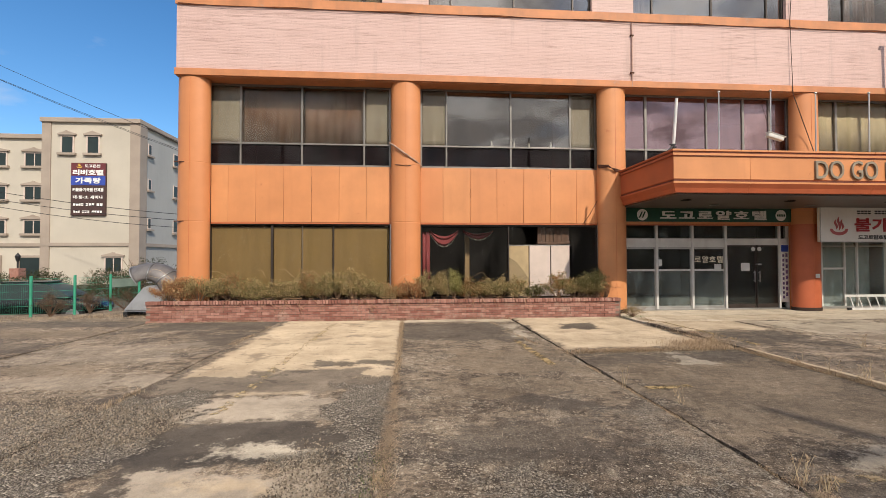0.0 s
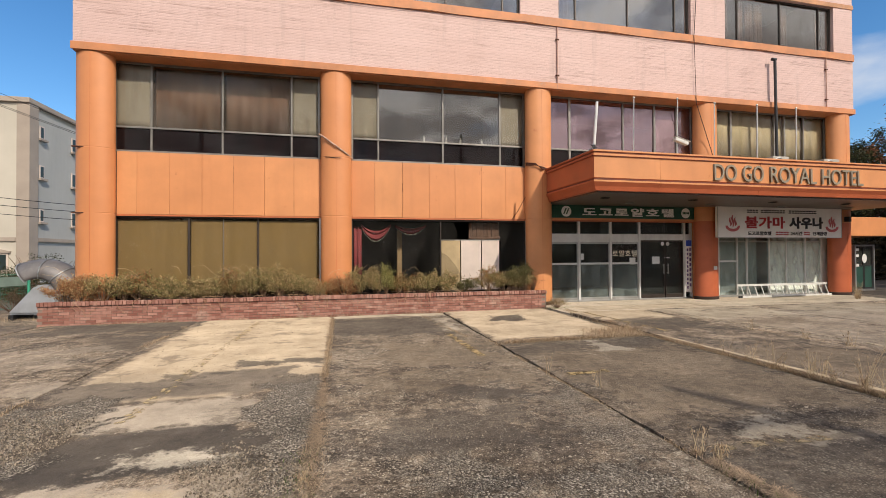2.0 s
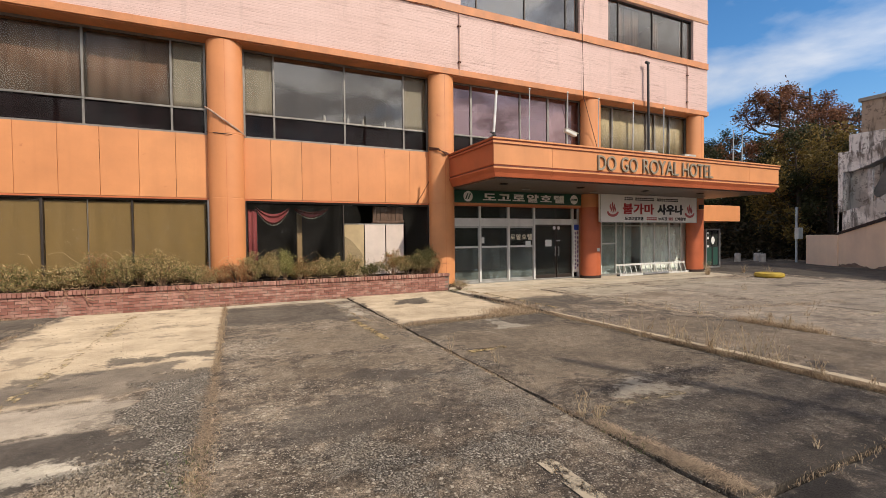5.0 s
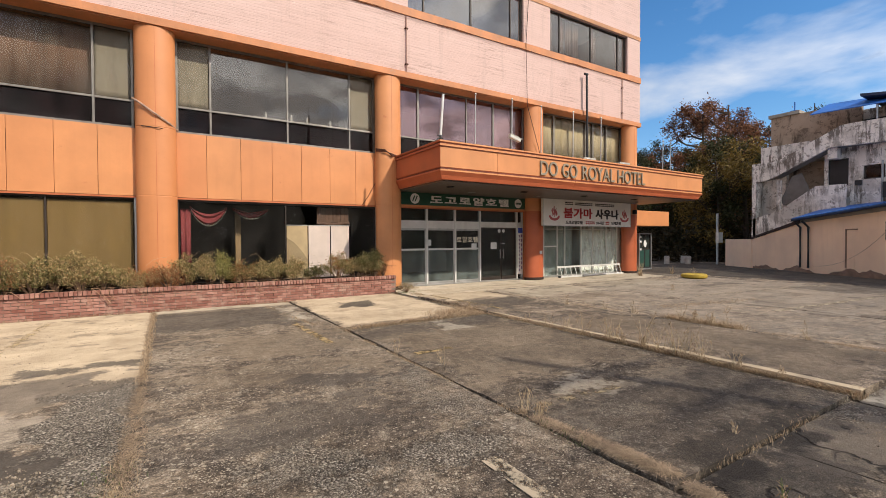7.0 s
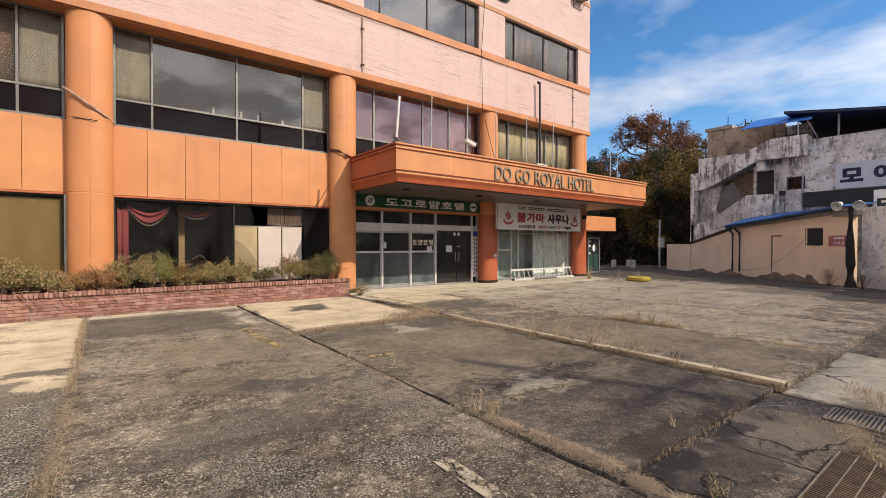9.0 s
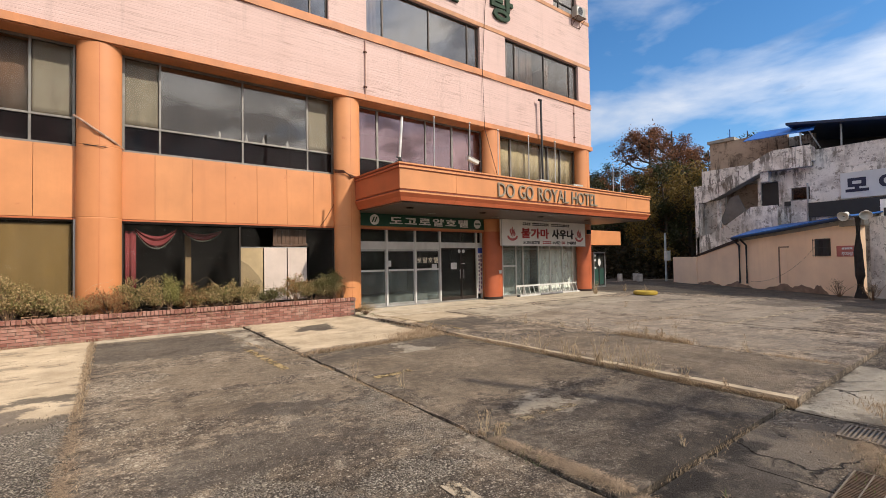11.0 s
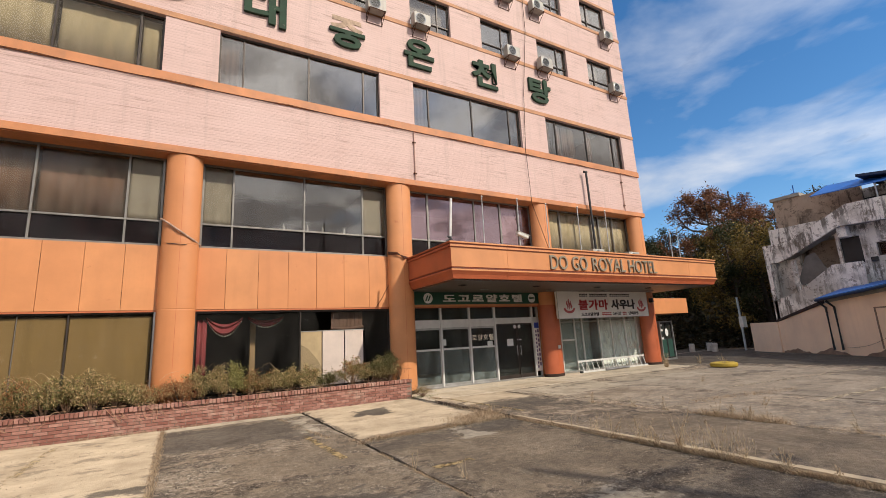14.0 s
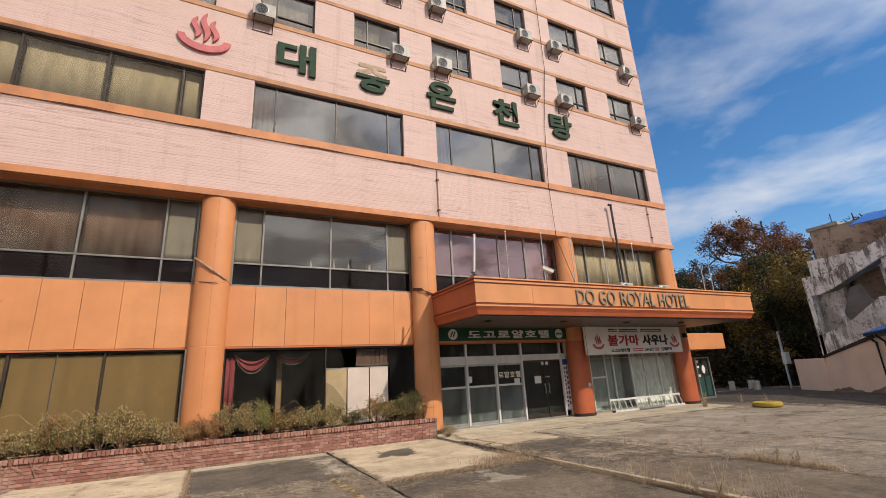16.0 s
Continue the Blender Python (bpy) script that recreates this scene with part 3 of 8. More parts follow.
def lettering(body, width, height, depth, bold=0.0, gap=1.0):
    """Raised letters as a bmesh, centred, width by height, in the xy plane, front at +z."""
    c = bpy.data.curves.new("writing", "FONT")
    c.body, c.extrude, c.offset, c.space_character, c.resolution_u = body, 0.5, bold, gap, 3
    ob = bpy.data.objects.new("writing", c)
    scene.collection.objects.link(ob)
    dg = bpy.context.evaluated_depsgraph_get()
    me = bpy.data.meshes.new_from_object(ob.evaluated_get(dg))
    bpy.data.objects.remove(ob)
    bpy.data.curves.remove(c)
    bm = bmesh.new()
    bm.from_mesh(me)
    bpy.data.meshes.remove(me)
    lo = Vector([min(v.co[i] for v in bm.verts) for i in range(3)])
    hi = Vector([max(v.co[i] for v in bm.verts) for i in range(3)])
    for v in bm.verts:
        v.co = Vector(((v.co.x - (lo.x + hi.x) / 2) / (hi.x - lo.x) * width, (v.co.y - (lo.y + hi.y) / 2) / (hi.y - lo.y) * height, (v.co.z - lo.z) / (hi.z - lo.z) * depth))
    return bm


def facing_front(x, y, z):
    """From a sheet in xy with its front at +z to an upright one that looks along -y."""
    return Matrix.Translation((x, y, z)) @ Matrix.Rotation(radians(90), 4, "X")


def word(name, body, x, y, z, width, height, mat, parent, depth=0.02, bold=0.02, m=None, gap=1.0, label=""):
    bm = lettering(body, width, height, depth, bold, gap)
    bmesh.ops.transform(bm, matrix=(m or facing_front(x, y, z)), verts=bm.verts)
    return part(name, bm, mat, parent, label)


def wall_sheet(bm, x0, x1, z0, z1, y0, y1, holes):
    """An upright wall from y0 (front) to y1 with rectangular openings (x0, x1, z0, z1) through it."""
    xs = sorted({x0, x1, *[v for h in holes for v in h[:2]]})
    zs = sorted({z0, z1, *[v for h in holes for v in h[2:]]})

    def solid(i, k):
        if not (0 <= i < len(xs) - 1 and 0 <= k < len(zs) - 1):
            return False
        cx, cz = (xs[i] + xs[i + 1]) / 2, (zs[k] + zs[k + 1]) / 2
        return not any(h[0] < cx < h[1] and h[2] < cz < h[3] for h in holes)

    def quad(*p):
        bm.faces.new([bm.verts.new(v) for v in p])

    for i in range(len(xs) - 1):
        for k in range(len(zs) - 1):
            if not solid(i, k):
                continue
            a, b, c, d = xs[i], xs[i + 1], zs[k], zs[k + 1]
            quad((a, y0, c), (b, y0, c), (b, y0, d), (a, y0, d))
            quad((b, y1, c), (a, y1, c), (a, y1, d), (b, y1, d))
            if not solid(i - 1, k):
                quad((a, y1, c), (a, y0, c), (a, y0, d), (a, y1, d))
            if not solid(i + 1, k):
                quad((b, y0, c), (b, y1, c), (b, y1, d), (b, y0, d))
            if not solid(i, k - 1):
                quad((a, y1, c), (b, y1, c), (b, y0, c), (a, y0, c))
            if not solid(i, k + 1):
                quad((a, y0, d), (b, y0, d), (b, y1, d), (a, y1, d))


# ---- ground ----
bm = bmesh.new()
bmesh.ops.create_grid(bm, x_segments=60, y_segments=60, size=600)
FAR_GROUND = paint("far_earth", (0.13, 0.115, 0.09), 0.95, 0.3, 0.3, bump=0.2)
ground = tagged(part("ground", bm, FAR_GROUND), "flat bare earth round the parking lot", "ground", kind="structure")
ground.location.z = -0.66

pavement = thing("pavement", "weathered asphalt parking lot laid in long lanes with grassy joints", "pavement", kind="structure")


SLABS = []


def slab_height(x, y, z, rough, seed):
    return z + rough * noise.noise(Vector((x * 0.6, y * 0.6, seed))) + rough * 0.35 * noise.noise(Vector((x * 2.6, y * 2.6, seed)))


def ground_z(x, y):
    """Height of the lot's surface."""
    for x0, x1, y0, y1, z, rough, seed in SLABS:
        if x0 <= x <= x1 and y0 <= y <= y1:
            return slab_height(x, y, z, rough, seed)
    return -0.02


def slab(x0, x1, y0, y1, z, mat, name="slab", rough=0.012, cell=0.16, seed=0.0):
    """A lane of the lot: uneven top, broken edges, sides down into the joint."""
    SLABS.append((x0, x1, y0, y1, z, rough, seed))
    nx, ny = max(2, round((x1 - x0) / cell)), max(2, round((y1 - y0) / cell))
    bm = bmesh.new()
    rows = []
    for j in range(ny + 1):
        row = []
        for i in range(nx + 1):
            x, y = x0 + (x1 - x0) * i / nx, y0 + (y1 - y0) * j / ny
            h = slab_height(x, y, z, rough, seed)
            if i in (0, nx):
                x += 0.035 * noise.noise(Vector((seed, y * 1.9, i))) + 0.02 * noise.noise(Vector((seed, y * 7.0, i)))
                h -= 0.012
            row.append(bm.verts.new((x, y, h)))
        rows.append(row)
    for j in range(ny):
        for i in range(nx):
            bm.faces.new((rows[j][i], rows[j][i + 1], rows[j + 1][i + 1], rows[j + 1][i]))
    rim = rows[0] + [r[-1] for r in rows[1:]] + rows[-1][-2::-1] + [r[0] for r in rows[-2:0:-1]]
    low = [bm.verts.new((v.co.x, v.co.y, -0.7)) for v in rim]
    for k in range(len(rim)):
        k2 = (k + 1) % len(rim)
        bm.faces.new((rim[k2], rim[k], low[k], low[k2]))
    ob = part(name, bm, mat, pavement)
    return smooth(ob, 50)


LOT_FAR_LEFT = lot_ground("lot_far_left", 1.25, 0.3, [
    ("pale", -9.5, 7.6, 2.4, 0.7, 0.6, 0.35), ("brown", -8.5, 10.6, 2.2, 0.5, 0.6, 0.5), ("dark", -8.6, 11.9, 3.5, 0.5, 0.5, 0.6), ("dark", -7.9, 9.2, 1.2, 0.5, 0.7, 0.5)])
LOT_LEFT = lot_ground("lot_left", 1.2, 0.5, [
    ("dark", -4.4, 11.4, 1.6, 0.6, 0.5, 0.75), ("dark", -3.8, 9.6, 0.6, 0.8, 0.6, 0.6), ("pale", -5.2, 8.4, 1.2, 0.8, 0.8, 0.35), ("pale", -4.6, 6.6, 1.3, 0.35, 0.6, 0.55),
    ("brown", -5.4, 7.2, 1.0, 0.35, 0.6, 0.5), ("dark", -4.7, 5.75, 1.6, 0.14, 0.35, 0.5), ("gravel", -4.95, 2.2, 1.75, 3.3, 0.4, 1.0)])
LOT_CEMENT = lot_ground("lot_cement", 1.15, 0.6, [
    ("grey", -1.75, 6.6, 1.5, 0.7, 0.4, 0.85), ("tan", -1.7, 9.6, 1.42, 2.55, 0.16, 1.0), ("tan", -2.5, 7.2, 0.65, 0.5, 0.3, 0.75), ("dark", -0.85, 7.35, 0.55, 0.16, 0.35, 0.85),
    ("dark", -1.9, 6.75, 0.35, 0.2, 0.5, 0.7), ("tan", -0.52, 6.82, 0.24, 0.16, 0.3, 0.95), ("tan", -1.9, 5.95, 0.6, 0.05, 0.12, 0.7), ("pale", -1.7, 5.4, 0.85, 0.40, 0.25, 0.95),
    ("dark", -1.5, 4.5, 0.95, 0.46, 0.35, 0.92), ("dark", -2.0, 4.0, 0.3, 0.5, 0.3, 0.8), ("white", -1.42, 4.32, 0.36, 0.13, 0.35, 1.0), ("pale", -1.4, 3.55, 0.7, 0.42, 0.4, 0.95), ("tan", -1.4, 3.75, 0.35, 0.1, 0.2, 0.9),
    ("gravel", -0.95, 4.08, 0.16, 0.06, 0.2, 0.9), ("gravel", -3.0, 4.0, 0.62, 2.0, 0.45, 1.0), ("gravel", -0.58, 5.45, 0.36, 0.85, 0.35, 1.0), ("gravel", -0.45, 4.3, 0.17, 0.75, 0.25, 1.0), ("gravel", -0.8, 2.9, 0.5, 0.55, 0.4, 0.8)])
LOT_MID = lot_ground("lot_mid", 1.02, 0.8, [
    ("cement", 0.8, 11.85, 2.0, 0.22, 0.12, 0.9), ("dark", 0.9, 10.2, 1.2, 1.1, 0.5, 0.7), ("brown", 1.5, 7.3, 0.9, 0.8, 0.7, 0.5), ("brown", 1.2, 5.9, 1.1, 0.35, 0.6, 0.4), ("white", 2.25, 10.2, 0.14, 0.8, 0.5, 0.6),
    ("dark", 1.55, 5.35, 0.38, 0.22, 0.4, 0.75), ("dark", 0.95, 4.35, 0.75, 0.42, 0.6, 0.6), ("gravel", 1.5, 3.2, 0.75, 0.16, 0.55, 0.75), ("gravel", 0.75, 3.45, 0.35, 0.2, 0.6, 0.6), ("gravel", 2.2, 4.3, 0.2, 0.7, 0.5, 0.5)])
LOT_MID_FAR = lot_ground("lot_mid_far", 0.88, 0.5, [
    ("brown", 4.1, 5.6, 1.3, 1.4, 0.7, 0.45), ("dark", 4.0, 7.3, 1.3, 0.35, 0.4, 0.6), ("white", 4.2, 7.25, 0.22, 0.4, 0.6, 0.6), ("tan", 4.05, 10.15, 1.4, 2.05, 0.2, 1.0), ("dark", 3.8, 10.65, 0.42, 0.42, 0.4, 0.9),
    ("dark", 4.05, 2.7, 1.36, 0.64, 0.03, 0.45), ("white", 3.75, 3.7, 0.5, 0.1, 0.5, 0.6), ("grey", 4.1, 3.42, 1.4, 0.03, 0.08, 0.7), ("darkest", 3.9, 2.12, 0.9, 0.14, 0.45, 0.7), ("darkest", 4.85, 2.3, 0.3, 0.1, 0.4, 0.5)], spots=0.3)
LOT_RIGHT = lot_ground("lot_right", 1.35, 0.25, [("tan", 6.8, 10.2, 1.0, 0.7, 0.35, 0.95), ("dark", 6.8, 8.6, 0.8, 0.7, 0.5, 0.6), ("brown", 6.8, 4.2, 0.9, 2.0, 0.7, 0.6)], spots=0.3)
LOT_FAR_RIGHT = lot_ground("lot_far_right", 1.9, 0.3, [
    ("cement", 9.6, 9.9, 1.6, 0.9, 0.3, 0.95), ("cement", 13.4, 9.8, 1.7, 0.9, 0.35, 0.8), ("pale", 9.4, 5.8, 1.2, 3.4, 0.7, 0.45), ("pale", 14.2, 6.6, 3.4, 3.2, 0.7, 0.65), ("brown", 9.3, 8.3, 0.8, 0.4, 0.5, 0.6),
    # the wide dark patches by the yard wall and wood are painted shade
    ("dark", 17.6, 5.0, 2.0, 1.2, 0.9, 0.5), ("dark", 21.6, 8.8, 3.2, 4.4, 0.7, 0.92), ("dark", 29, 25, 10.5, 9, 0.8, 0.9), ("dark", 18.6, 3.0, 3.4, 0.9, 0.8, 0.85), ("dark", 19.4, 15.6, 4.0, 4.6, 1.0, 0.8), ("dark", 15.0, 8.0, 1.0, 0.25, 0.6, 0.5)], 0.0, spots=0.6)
LOT_NEAR = lot_ground("lot_near", 0.88, 0.6, [
    ("white", 6.9, 1.55, 1.3, 0.4, 0.2, 1.0), ("grey", 4.4, 1.65, 0.8, 0.35, 0.4, 0.8), ("dark", 3.2, 1.7, 0.8, 0.3, 0.5, 0.8), ("darkest", 3.5, 1.92, 0.7, 0.06, 0.3, 0.8), ("dark", 5.0, 1.9, 0.4, 0.1, 0.3, 0.8), ("brown", 4.6, 1.1, 0.4, 0.35, 0.4, 0.6), ("dark", 9, -1, 1.2, 0.6, 0.7, 0.5)], 0.8, spots=0.55)
# dark patches at the east end paint in ground shade before the wall
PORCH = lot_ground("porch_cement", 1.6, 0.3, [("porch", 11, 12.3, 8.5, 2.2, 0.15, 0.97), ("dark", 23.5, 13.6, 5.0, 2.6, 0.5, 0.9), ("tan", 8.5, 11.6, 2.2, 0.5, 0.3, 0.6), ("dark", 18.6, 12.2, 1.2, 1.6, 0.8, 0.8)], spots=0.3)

for i, row in enumerate([
    (-26, -6.63, -9, 14.2, 0.0, LOT_FAR_LEFT, 0.3), (-6.56, -3.345, -9, 12.08, 0.0, LOT_LEFT, 0.16), (-3.33, -0.252, -9, 12.08, -0.004, LOT_CEMENT, 0.14),
    (-0.24, 2.585, -9, 12.08, 0.0, LOT_MID, 0.14), (2.615, 5.58, 2.06, 12.08, 0.015, LOT_MID_FAR, 0.14), (2.63, 3.76, -9, 2.02, 0.0, LOT_NEAR, 0.16), (3.785, 5.45, -9, 2.02, 0.0, LOT_NEAR, 0.16),
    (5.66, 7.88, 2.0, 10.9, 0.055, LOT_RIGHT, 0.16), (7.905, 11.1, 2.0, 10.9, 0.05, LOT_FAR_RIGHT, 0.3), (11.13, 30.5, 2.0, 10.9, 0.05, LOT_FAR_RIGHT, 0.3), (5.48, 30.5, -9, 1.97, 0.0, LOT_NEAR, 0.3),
]):
    slab(*row[:5], row[5], cell=row[6], seed=i * 3.7)
slab(-9.6, -6.3, 14.24, 17.5, 0.0, LOT_FAR_LEFT, cell=0.3, seed=61.0)
part("joint_fill", boxes([(-25.9, 30.4, -8.9, 14.1, -0.5, -0.045)]), paint("joint_soil", (0.055, 0.040, 0.028), 0.95, 0.35, 7, bump=0.4), pavement, "dark soil in the joints")
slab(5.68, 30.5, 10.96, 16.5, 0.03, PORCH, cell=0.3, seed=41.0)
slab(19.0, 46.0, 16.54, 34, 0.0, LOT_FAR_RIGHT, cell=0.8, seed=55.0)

# ---- the hotel ----
UP = 12.70      # front of the upper wall
SPAN = 13.05    # front of the panels between the storeys
X0, X1 = -6.25, 17.87
BAYS = [(-5.48, -0.58), (0.24, 5.40), (6.20, 11.40), (12.16, 17.12)]
COLS = [-5.88, -0.17, 5.78, 11.77, 17.48]
hotel = thing("hotel_building", "abandoned seven-storey hotel with orange lower floors and pink tiled upper wall", "building")

WIN3 = [(-5.36, -0.82), (0.46, 5.13), (6.36, 11.05), (12.38, 17.0)]
Z3 = (8.63, 10.24)
PAIRS = [(-5.36, -3.70), (-2.40, -0.74), (0.46, 2.12), (3.42, 5.10), (6.36, 8.03), (9.44, 11.0), (12.33, 14.04), (15.36, 17.0)]
FLOORS = [(12.48, 13.84), (15.54, 16.95), (18.62, 20.02)]
holes = [(a, b, *Z3) for a, b in WIN3] + [(a, b, c, d) for a, b in PAIRS for c, d in FLOORS]
bm = bmesh.new()
wall_sheet(bm, X0, X1, 6.64, 22.6, UP, UP + 0.3, holes)
part("upper_wall", bm, PINK, hotel, "pink painted narrow tile wall with dirty streaks")
part("side_wall", boxes([(X0, X0 + 0.3, UP + 0.302, 27, 0, 22.6), (X1 - 0.3, X1, UP + 0.302, 27, 0, 22.6), (X0 + 0.302, X1 - 0.302, 26.7, 27, 0, 22.6)]), PINK, hotel)
part("roof", boxes([(X0, X1, UP, 27, 22.604, 22.9)]), CONCRETE, hotel)


def band(z0, z1, proud=0.035, mat=ORANGE_BAND, x0=X0 - 0.03, x1=X1 + 0.03):
    part("band", boxes([(x0, x1, UP - proud, UP - 0.002, z0, z1)], 0.008), mat, hotel)


band(6.48, 6.66, 0.05)
part("soffit_beam", boxes([(X0, X1, UP - 0.0, 13.6, 6.46, 6.636)]), ORANGE_BAND, hotel)
for z in (8.38,):
    band(z, 8.628)
for z0, z1 in [(10.245, 10.40)] + [(a - 0.16, a - 0.003) for a, b in FLOORS] + [(b + 0.003, b + 0.14) for a, b in FLOORS]:
    band(z0, z1, 0.02, BAND_DULL)

# columns, in drums with open joints
bm = bmesh.new()
prof = []
for a, b in ((0.0, 2.585), (2.60, 4.165), (4.18, 6.46)):
    prof += [(0.993, a), (1.0, a + 0.006), (1.0, b - 0.006), (0.993, b)]
    if b < 6.4:
        prof += [(0.985, b + 0.004), (0.985, b + 0.011)]
lathe(bm, prof, 40, 0.41, 0.28)
col_mesh = mesh_of("column", bm, ORANGE)
for p in col_mesh.polygons:
    p.use_smooth = True
col_mesh.set_sharp_from_angle(angle=radians(12))
bm = bmesh.new()
lathe(bm, [(1.0, 0.0), (1.0, 0.09), (0.97, 0.10)], 40, 0.425, 0.295)
foot_mesh = mesh_of("column_foot", bm, DARK_GAP)
red_mesh = col_mesh.copy()
red_mesh.materials[0] = ORANGE_SHADE
bm = bmesh.new()
bm.from_mesh(red_mesh)
bmesh.ops.delete(bm, geom=[v for v in bm.verts if v.co.z > 2.59], context="VERTS")
bm.to_mesh(red_mesh)
bm.free()
top_mesh = col_mesh.copy()
bm = bmesh.new()
bm.from_mesh(top_mesh)
bmesh.ops.delete(bm, geom=[v for v in bm.verts if v.co.z < 2.588], context="VERTS")
bm.to_mesh(top_mesh)
bm.free()
for x in COLS:
    c = new("column", top_mesh if x > 6 else col_mesh)
    if x > 6:
        # the canopy's shade on the lower drum is painted in as redder orange
        lower = new("column_drum", red_mesh)
        lower.parent = c
        tagged(lower, "lower drum in a redder orange that paints in the canopy's shade")
    c.parent, c.location = hotel, (x, 12.96, 0)
    f = new("column_foot", foot_mesh)
    f.parent, f.location = c, (0, 0, 0.03)
    part("column_seam", boxes([(x - 0.004, x + 0.004, 12.676, 12.69, 0.1, 6.45)]), ORANGE_EDGE, c).matrix_parent_inverse = Matrix.Translation((-x, -12.96, 0))

# panels between ground and first floor
edges_by_bay = [
    [-5.48, -5.03, -4.29, -3.54, -2.78, -2.03, -1.28, -0.56], [0.20, 0.88, 1.66, 2.43, 3.20, 4.0, 4.77, 5.40],
    [6.16, 6.93, 7.70, 8.47, 9.24, 10.01, 10.78, 11.40], [12.14, 12.9, 13.66, 14.42, 15.18, 15.94, 16.7, 17.1]]
for row in edges_by_bay:
    for a, b in zip(row, row[1:]):
        part("spandrel_panel", boxes([(a + 0.0035, b - 0.0035, SPAN + random.uniform(-0.004, 0.004), SPAN + 0.06, 2.60, 4.165)], 0.006), ORANGE, hotel)
    part("spandrel_core", boxes([(row[0] - 0.06, row[-1] + 0.06, SPAN + 0.062, SPAN + 0.3, 2.58, 4.17)]), DARK_GAP, hotel)
    part("lintel_trim", boxes([(row[0], row[-1], SPAN + 0.01, SPAN + 0.061, 2.555, 2.596)]), ORANGE_EDGE, hotel)

# rust that has run down some of the panel joints
rng = random.Random(17)
for row in edges_by_bay[:2]:
    for x in row[1:-1]:
        if rng.random() < 0.45:
            z1 = rng.uniform(3.0, 4.15)
            part("rust_run", boxes([(x - 0.003, x + 0.003, SPAN - 0.006, SPAN + 0.002, z1 - rng.uniform(0.1, 0.6), z1)]), RUST, hotel)

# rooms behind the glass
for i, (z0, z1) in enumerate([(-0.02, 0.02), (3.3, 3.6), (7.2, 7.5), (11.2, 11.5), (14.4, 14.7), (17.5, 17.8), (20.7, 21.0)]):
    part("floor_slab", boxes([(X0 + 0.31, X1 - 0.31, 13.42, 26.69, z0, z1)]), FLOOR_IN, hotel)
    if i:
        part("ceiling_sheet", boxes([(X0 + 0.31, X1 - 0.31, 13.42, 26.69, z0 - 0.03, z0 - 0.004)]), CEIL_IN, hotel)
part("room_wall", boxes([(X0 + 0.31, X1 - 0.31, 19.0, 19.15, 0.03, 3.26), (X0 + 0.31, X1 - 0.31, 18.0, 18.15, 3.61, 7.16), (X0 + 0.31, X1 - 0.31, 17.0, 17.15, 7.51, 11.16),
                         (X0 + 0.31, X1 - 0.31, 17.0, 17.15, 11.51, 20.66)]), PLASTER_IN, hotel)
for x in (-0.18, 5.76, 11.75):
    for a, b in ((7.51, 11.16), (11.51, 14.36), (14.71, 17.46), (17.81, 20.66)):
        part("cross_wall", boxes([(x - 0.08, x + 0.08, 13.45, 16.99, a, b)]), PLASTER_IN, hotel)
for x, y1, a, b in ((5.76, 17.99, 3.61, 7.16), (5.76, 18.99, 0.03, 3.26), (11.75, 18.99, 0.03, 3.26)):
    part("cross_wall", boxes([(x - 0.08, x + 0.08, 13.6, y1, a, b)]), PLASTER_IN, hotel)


def window(x0, x1, z0, z1, y, cuts, pane_mats, fr_mat, bar=0.04, rail=None, low_mats=None, name="window", label="", edge=0.05, wide=None, broken=()):
    """A fixed or sliding window: outer casing, upright bars, a cross rail, and one pane to each field."""
    rows = [(x0, x0 + edge, y - 0.04, y + 0.05, z0, z1), (x1 - edge, x1, y - 0.04, y + 0.05, z0, z1),
            (x0 + edge, x1 - edge, y - 0.04, y + 0.05, z0, z0 + edge), (x0 + edge, x1 - edge, y - 0.04, y + 0.05, z1 - edge, z1)]
    w = part(name, boxes(rows, 0.004), fr_mat, hotel, label)
    xs = [x0 + edge, *cuts, x1 - edge]
    for i, c in enumerate(cuts):
        h = (wide or {}).get(i, bar) / 2
        part("mullion", boxes([(c - h, c + h, y - 0.035, y + 0.04, z0 + edge, z1 - edge)], 0.004), fr_mat, w)
    zs = [z0 + edge, z1 - edge]
    if rail:
        part("transom", boxes([(x0 + edge, x1 - edge, y - 0.043, y + 0.03, rail - bar / 2, rail + bar / 2)], 0.004), fr_mat, w)
        zs = [z0 + edge, rail, z1 - edge]
    for i in range(len(xs) - 1):
        if i in broken:
            continue
        for k in range(len(zs) - 1):
            mats = pane_mats if (not rail or k) else low_mats
            part("pane", boxes([(xs[i] + 0.002, xs[i + 1] - 0.002, y, y + 0.006, zs[k] + 0.002, zs[k + 1] - 0.002)]), mats[i % len(mats)], w)
    return w


G2 = 13.2
window(-5.60, -0.60, 4.18, 6.46, G2, [-4.75, -3.08, -1.35], [GLASS_DUSTY], GREY_FRAME, 0.045, 4.81, [GLASS_LOW], label="dark framed ribbon window with dusty panes")
window(0.24, 5.43, 4.18, 6.46, G2, [0.99, 2.87, 4.64], [GLASS_DUSTY, GLASS_TOP, GLASS_TOP, GLASS_DUSTY], GREY_FRAME, 0.045, 4.81, [GLASS_LOW], label="dark framed ribbon window with dusty panes")
window(6.22, 11.47, 4.18, 6.46, G2, [6.95, 8.85, 10.02, 10.86], [GLASS_MAUVE], GREY_FRAME, 0.045, 4.81, [GLASS_LOW], label="dark framed ribbon window with mauve film", wide={0: 0.07, 2: 0.07})
